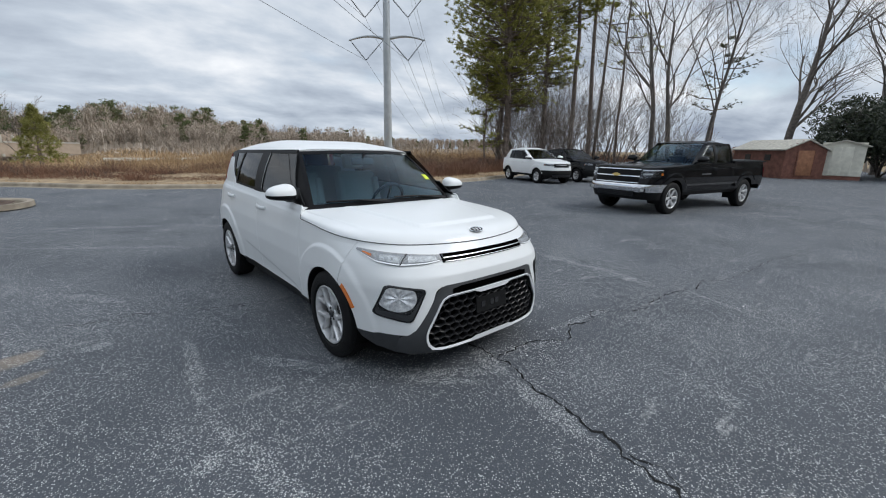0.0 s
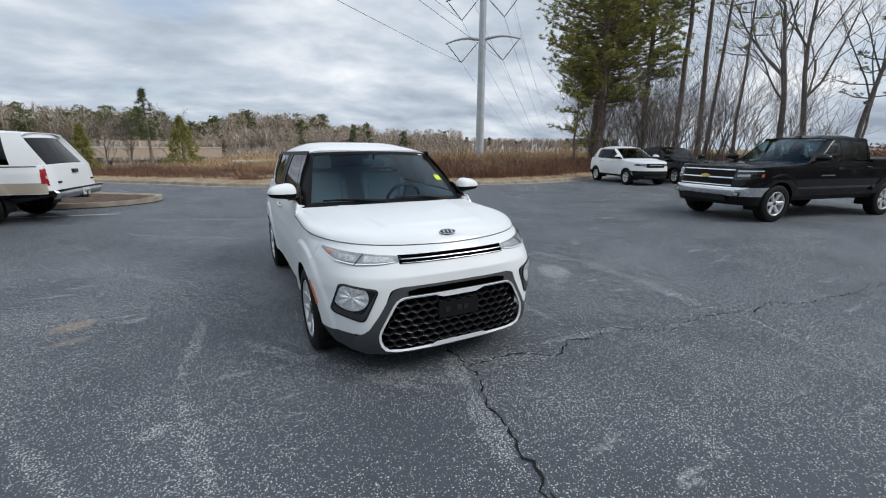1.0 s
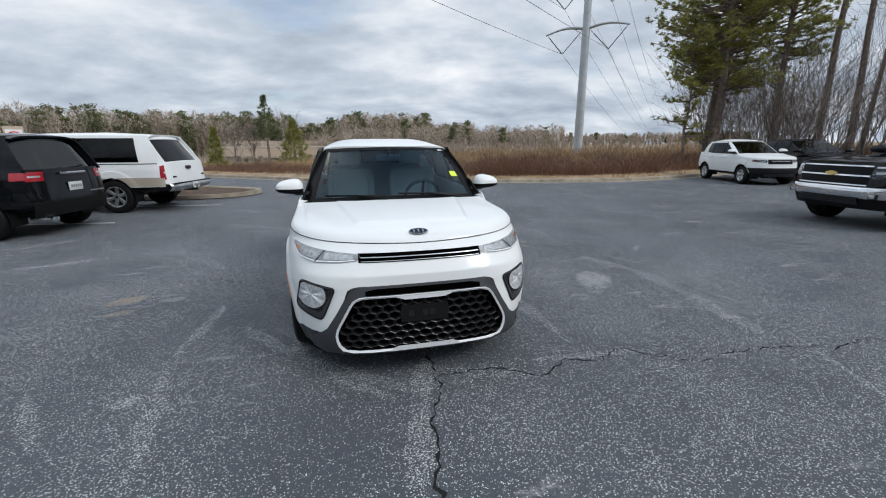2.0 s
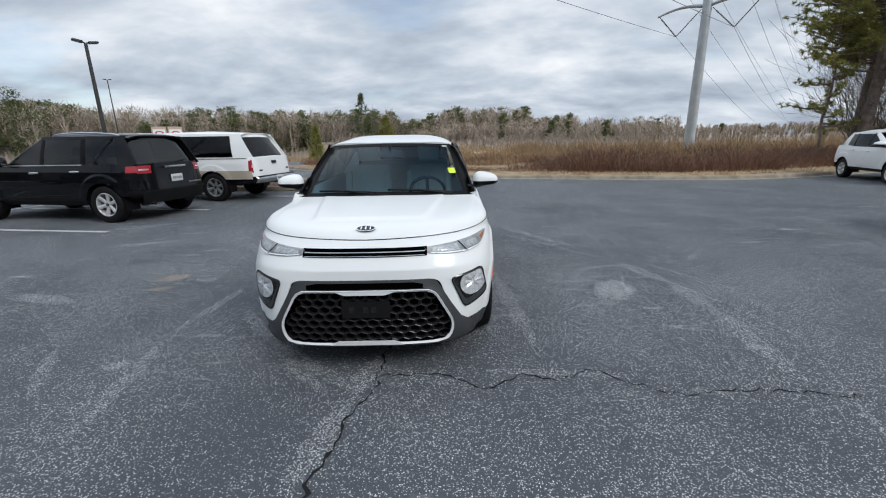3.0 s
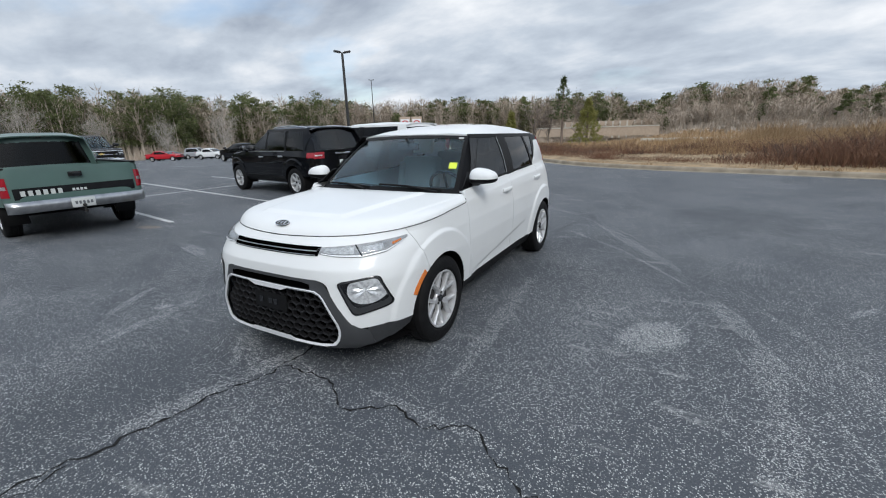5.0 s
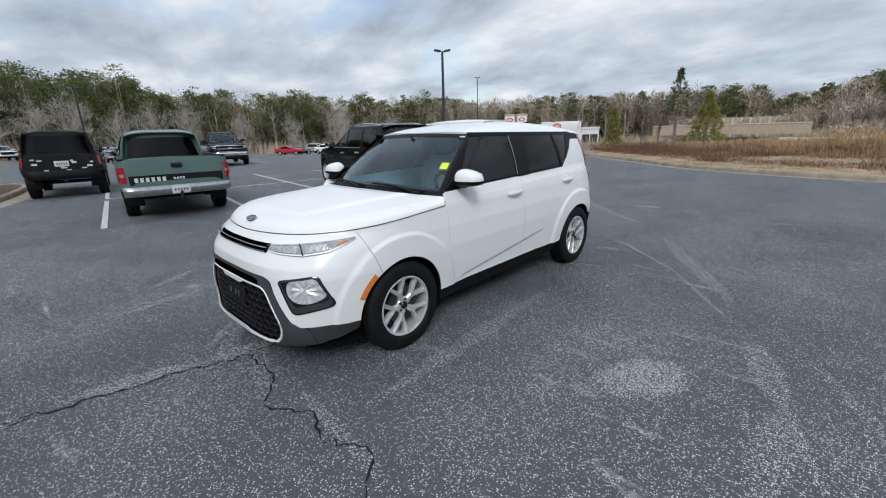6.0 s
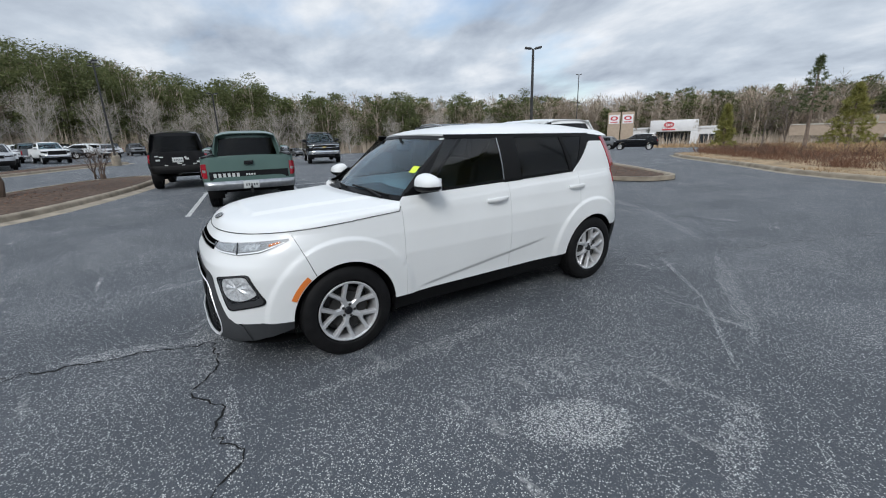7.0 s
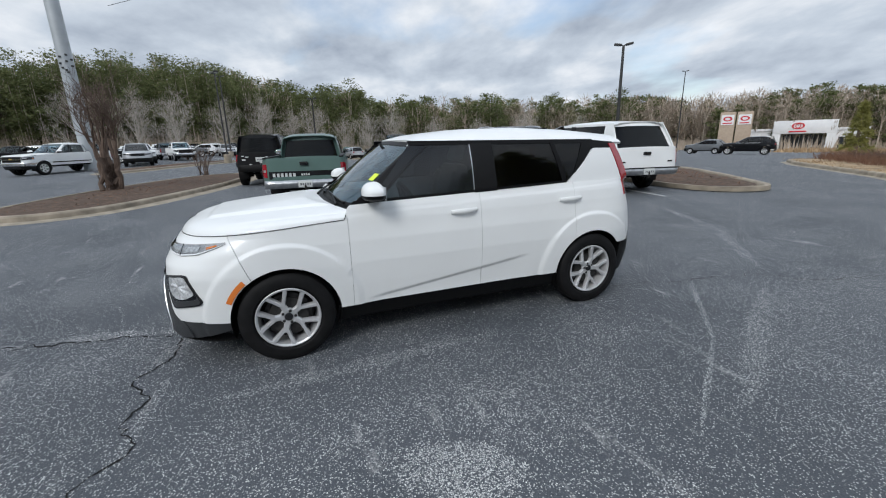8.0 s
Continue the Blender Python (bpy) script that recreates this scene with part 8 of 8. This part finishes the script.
def cone_tree(x, y, height, radius, seed, label, leaves, n=900, z=0.0, low=0.12):
    rng = random.Random(seed)
    t = thing("cedar_tree", label, "tree")
    bm = bmesh.new()
    tube(bm, (x, y, z - 0.2), (x, y, z + height), 0.12, 0.02, 7)
    part("trunk", from_bm("trunk", bm, BARK_PINE), t)
    bm = bmesh.new()
    for _ in range(n):
        f = rng.random()
        r = radius * (1 - f) ** 0.75 * rng.uniform(0.45, 1.0) * (0.85 + 0.2 * math.sin(f * 21))
        a = rng.uniform(0, math.tau)
        tuft(bm, rng, Vector((x + r * math.cos(a), y + r * math.sin(a), z + (low + (1 - low) * f) * height)), 0.24, 14)
    me = bpy.data.meshes.new("crown")
    bm.to_mesh(me)
    bm.free()
    me.materials.append(leaves)
    part("crown", me, t)


cone_tree(-5.5, 28.85, 5.05, 1.25, 91, "dark pointed cedar above the brush", CEDAR, 170, low=0.42)
cone_tree(-3.7, 29.0, 3.45, 1.5, 92, "yellow green young pine in the brush", YELLOW_PINE, 520)
cone_tree(-8.0, 24.6, 2.65, 0.75, 93, "yellow green young pine in the brush", YELLOW_PINE, 300)
for k, (x, y) in enumerate(((-6.7, 29.5), (-8.2, 30.5), (-4.6, 31.0))):
    bare_tree(x, y, 3.9, 0.06, 100 + k, "small bare tree in the field", first=0.2, levels=3, mat=TWIGS, twig=TWIGS, name="small_bare_tree")


def brush_strip():
    """Waist-high dead weeds along the verge in clumps: red brown brush in front, orange sedge behind."""
    rng = np.random.default_rng(5)
    line = NORTH_KERB[20:]
    seg = np.array([(p.x, p.y) for p in line])
    cum = np.r_[0, np.cumsum(np.linalg.norm(np.diff(seg, axis=0), axis=1))]
    for name, label, mat, clumps, stems, lo, hi, hmin, hmax, wid, lean, twigs in (
        ("dead_brush", "red brown dead weeds along the verge", BRUSH, 5200, 22, 1.3, 9.0, 0.35, 0.95, 0.0065, 0.55, 3),
        ("dry_sedge", "orange dry sedge grass behind the weeds", SEDGE, 3600, 20, 4.5, 26.0, 0.55, 1.25, 0.008, 0.28, 1),
        ("dark_undergrowth", "dark leafless undergrowth between the weeds", UNDERGROWTH, 1500, 26, 2.0, 8.0, 0.30, 1.05, 0.006, 0.75, 4),
        ("verge_grass", "short dry grass on the verge", SEDGE, 700, 20, 0.2, 2.6, 0.03, 0.16, 0.012, 0.6, 0),
    ):
        verts, faces = [], []
        for _ in range(clumps):
            s = rng.uniform(0, cum[-1])
            k = max(0, min(len(seg) - 2, int(np.searchsorted(cum, s) - 1)))
            t = (s - cum[k]) / (cum[k + 1] - cum[k])
            d = (seg[k + 1] - seg[k]) / (cum[k + 1] - cum[k])
            off = lo + (hi - lo) * rng.random() ** 1.5
            p = seg[k] + (seg[k + 1] - seg[k]) * t
            mx, my = p[0] - d[1] * off, p[1] + d[0] * off
            patch = 0.75 + 1.1 * noise.noise((mx * 0.22, my * 0.22, 3.0)) + 0.6 * noise.noise((mx * 0.9, my * 0.9, 5.0))
            tall = rng.uniform(hmin, hmax) * min(1.5, max(0.30, patch)) * (0.55 + 0.50 * smooth01(4, 9, mx))
            if rng.random() < 0.06:
                tall *= 1.45
            w = wid * (1 + off * 0.05)
            z = fall(mx, my) + 0.15
            for _ in range(stems):
                ux, uy = rng.normal(0, 1, 2)
                x, y = mx + ux * 0.22, my + uy * 0.22
                h = tall * rng.uniform(0.45, 1.08)
                tx, ty = (ux * 0.35 + rng.normal(0, 0.6)) * lean * h, (uy * 0.35 + rng.normal(0, 0.6)) * lean * h
                a = rng.uniform(0, math.tau)
                cx, cy = math.cos(a) * w, math.sin(a) * w
                i = len(verts)
                verts += [(x - cx, y - cy, z), (x + cx, y + cy, z), (x + tx * 0.6 + cx * 0.7, y + ty * 0.6 + cy * 0.7, z + h * 0.62), (x + tx, y + ty, z + h)]
                faces.append((i, i + 1, i + 2, i + 3))
                for _ in range(twigs):
                    f = rng.uniform(0.35, 0.95)
                    bx, by, bz = x + tx * f, y + ty * f, z + h * f
                    l = h * rng.uniform(0.12, 0.30)
                    ex, ey = rng.normal(0, 0.7, 2) * l
                    i = len(verts)
                    verts += [(bx - cx * 0.7, by - cy * 0.7, bz), (bx + cx * 0.7, by + cy * 0.7, bz), (bx + ex, by + ey, bz + l * 0.8)]
                    faces.append((i, i + 1, i + 2))
        tagged(new(name, mesh_of(name, verts, faces, mat, False)), label, "grass", kind="stuff")


brush_strip()


def field_weeds():
    """Sparse tall weeds over the open field, coarser with distance."""
    rng = np.random.default_rng(8)
    verts, faces = [], []
    for _ in range(26000):
        a = rng.uniform(0.55, 2.05)
        d = 24 + 110 * rng.random() ** 1.5
        x, y = d * math.cos(a), -4 + d * math.sin(a)
        if y < 24 + (0.35 * abs(x) if x < -4 else 0):
            continue
        if x < -6 and y < 62:
            continue
        h = rng.uniform(0.4, 0.9) * (0.6 + 0.8 * abs(noise.noise((x * 0.1, y * 0.1, 1))))
        w = 0.02 + 0.0012 * d
        b = rng.uniform(0, math.tau)
        z = fall(x, y)
        i = len(verts)
        verts += [(x - w * math.cos(b), y - w * math.sin(b), z), (x + w * math.cos(b), y + w * math.sin(b), z), (x + rng.normal(0, 0.15), y + rng.normal(0, 0.15), z + h)]
        faces.append((i, i + 1, i + 2))
    tagged(new("field_weeds", mesh_of("field_weeds", verts, faces, SEDGE, False)), "dry weeds across the open field", "grass", kind="stuff")


field_weeds()


def far_woods():
    """The wooded skyline: pines with clumped crowns and bare trees coloured paler for haze, one sheet of woods for each
    kind.
    """
    rng = np.random.default_rng(12)
    crowns, tv, tf, kv, kf = [], [], [], [], []

    def tri(vs, fs, a, b, c):
        i = len(vs)
        vs += [a, b, c]
        fs.append((i, i + 1, i + 2))

    def stem(x, y, z0, z1, r):
        for a in (0.0, 2.1, 4.2):
            i = len(kv)
            kv.extend([(x + r * math.cos(a), y + r * math.sin(a), z0), (x + r * math.cos(a + 2.1), y + r * math.sin(a + 2.1), z0), (x + 0.5 * r * math.cos(a + 2.1), y + 0.5 * r * math.sin(a + 2.1), z1), (x + 0.5 * r * math.cos(a), y + 0.5 * r * math.sin(a), z1)])
            kf.append((i, i + 1, i + 2, i + 3))

    # azimuth from, to; near and far distance; height; share of pines; number of trees
    belts = [
        (40, 66, 300, 400, 7.5, 0.06, 300), (62, 74, 220, 280, 8.0, 0.12, 210), (72, 84, 200, 270, 11.5, 0.10, 220), (78, 98, 165, 215, 13.5, 0.20, 360), (60, 104, 112, 150, 6.5, 0.04, 380), (40, 86, 55, 100, 1.7, 0.0, 420),
        (96, 112, 150, 200, 15.5, 0.17, 380), (110, 132, 150, 195, 16, 0.17, 400), (130, 152, 140, 200, 17, 0.34, 330),
        (150, 170, 125, 185, 16.5, 0.72, 310), (168, 184, 115, 175, 18.5, 0.80, 330), (182, 200, 105, 165, 19.5, 0.85, 360), (198, 225, 105, 150, 18, 0.80, 330),
        # both out of view; 225 to 300 is added to darken reflections in the paint
        (225, 300, 52, 85, 20, 0.5, 230), (300, 356, 48, 75, 19, 0.5, 230),
    ]
    for a0, a1, d0, d1, hh, share, n in belts:
        for _ in range(n):
            a, d = math.radians(rng.uniform(a0, a1)), rng.uniform(d0, d1)
            x, y = d * math.cos(a), -3 + d * math.sin(a)
            z = fall(x, y) - 0.5 + 0.04 * (d - d0)
            h = hh * rng.uniform(0.72, 1.12)
            scale = d / 150
            if rng.random() < share:
                stem(x, y, z, z + h * 0.85, 0.11)
                low = rng.uniform(0.04, 0.34)
                rad = h * rng.uniform(0.17, 0.26)
                # boughs: flat clumps of sprays, wider below
                nb, nl = 36, 34
                f = rng.random(nb)
                r = rad * np.sin(math.pi * (0.25 + 0.70 * f)) * rng.random(nb) ** 0.5
                b = rng.uniform(0, math.tau, nb)
                c0 = np.stack([x + r * np.cos(b), y + r * np.sin(b), z + h * (low + (1 - low) * f)], 1)
                c = (c0[:, None, :] + np.clip(rng.normal(0, 1, (nb, nl, 3)), -1.5, 1.5) * rad * np.array([0.22, 0.22, 0.10])).reshape(-1, 1, 3)
                s = 0.255 * scale * rng.uniform(0.6, 1.3, (nb * nl, 1, 1))
                crowns.append((c + rng.normal(0, 1, (nb * nl, 3, 3)) * s * np.array([1, 1, 0.7])).reshape(-1, 3))
            else:
                stem(x, y, z, z + h * 0.75, 0.16)
                wide = h * rng.uniform(0.16, 0.26)
                for k in range(190):
                    b = rng.uniform(0, math.tau)
                    out = rng.random() ** 0.5
                    f = rng.uniform(-1, 1)
                    r = wide * out * math.sqrt(1 - f * f)
                    if k < 14:  # limbs from the trunk to the crown's edge
                        base = np.array([x, y, z + h * rng.uniform(0.22, 0.6)])
                        tip = np.array([x + 0.8 * wide * math.cos(b), y + 0.8 * wide * math.sin(b), base[2] + h * rng.uniform(0.15, 0.35)])
                        w = 0.11 * scale
                    else:
                        base = np.array([x + r * math.cos(b), y + r * math.sin(b), z + h * (0.62 + 0.34 * f)])
                        tip = base + np.array([math.cos(b) * rng.uniform(0.2, 0.9), math.sin(b) * rng.uniform(0.2, 0.9), rng.uniform(0.2, 0.9)]) * h * rng.uniform(0.06, 0.13)
                        w = 0.085 * scale
                    tri(tv, tf, tuple(base + [w * math.sin(b), -w * math.cos(b), 0]), tuple(base - [w * math.sin(b), -w * math.cos(b), 0]), tuple(tip))
            # undergrowth at the foot
            for _ in range(40 if d0 > 100 else 12):
                base = np.array([x + rng.normal(0, 3.5), y + rng.normal(0, 3.5), z - 0.5])
                tri(tv, tf, tuple(base - [0.10, 0.10, 0]), tuple(base + [0.10, 0.10, 0]), tuple(base + [rng.normal(0, 0.6), rng.normal(0, 0.6), rng.uniform(0.10, 0.34) * h]))
    pv = np.concatenate(crowns)
    me = bpy.data.meshes.new("far_pines")
    me.vertices.add(len(pv))
    me.vertices.foreach_set("co", pv.ravel())
    me.loops.add(len(pv))
    me.loops.foreach_set("vertex_index", np.arange(len(pv), dtype=np.int32))
    me.polygons.add(len(pv) // 3)
    me.polygons.foreach_set("loop_start", np.arange(0, len(pv), 3, dtype=np.int32))
    me.materials.append(FAR_PINES)
    me.update(calc_edges=True)
    tagged(new("far_pines", me), "far green pine woods along the skyline", "woods", kind="stuff")
    tagged(new("far_bare_trees", mesh_of("far_bare_trees", tv, tf, HAZED_TWIGS, False)), "far bare woods along the skyline, lightened for haze", "woods", kind="stuff")
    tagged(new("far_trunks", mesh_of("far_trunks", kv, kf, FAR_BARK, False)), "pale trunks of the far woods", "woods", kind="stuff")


far_woods()


def lot_trees():
    """Vase-shaped bare ornamental trees in the far lot, copied from one."""
    rng = random.Random(77)
    first = bare_tree(0, 0, 9.0, 0.17, 120, "pale bare ornamental tree in the far lot", z=0.0, first=0.12, levels=4, fork=3, mat=PALE_TWIGS, twig=PALE_TWIGS, name="ornamental_tree", group="lot trees")
    spots = [(164, 92), (167, 84), (170.5, 88), (174, 80), (177, 84), (180.5, 78), (185, 72), (190, 66), (194, 78), (199, 62), (152, 104), (146, 98), (158, 100), (139, 110)]
    for k, (a, d) in enumerate(spots):
        x, y = d * math.cos(radians(a)), -3 + d * math.sin(radians(a))
        m = pose(x, y, fall(x, y), 0, 0, rng.uniform(0, 360)) @ Matrix.Scale(1, 4)
        if k == 0:
            first.matrix_world = m
        else:
            o = copy_thing(first, m)
            s = rng.uniform(0.8, 1.1)
            o.scale = (s, s, s)


lot_trees()
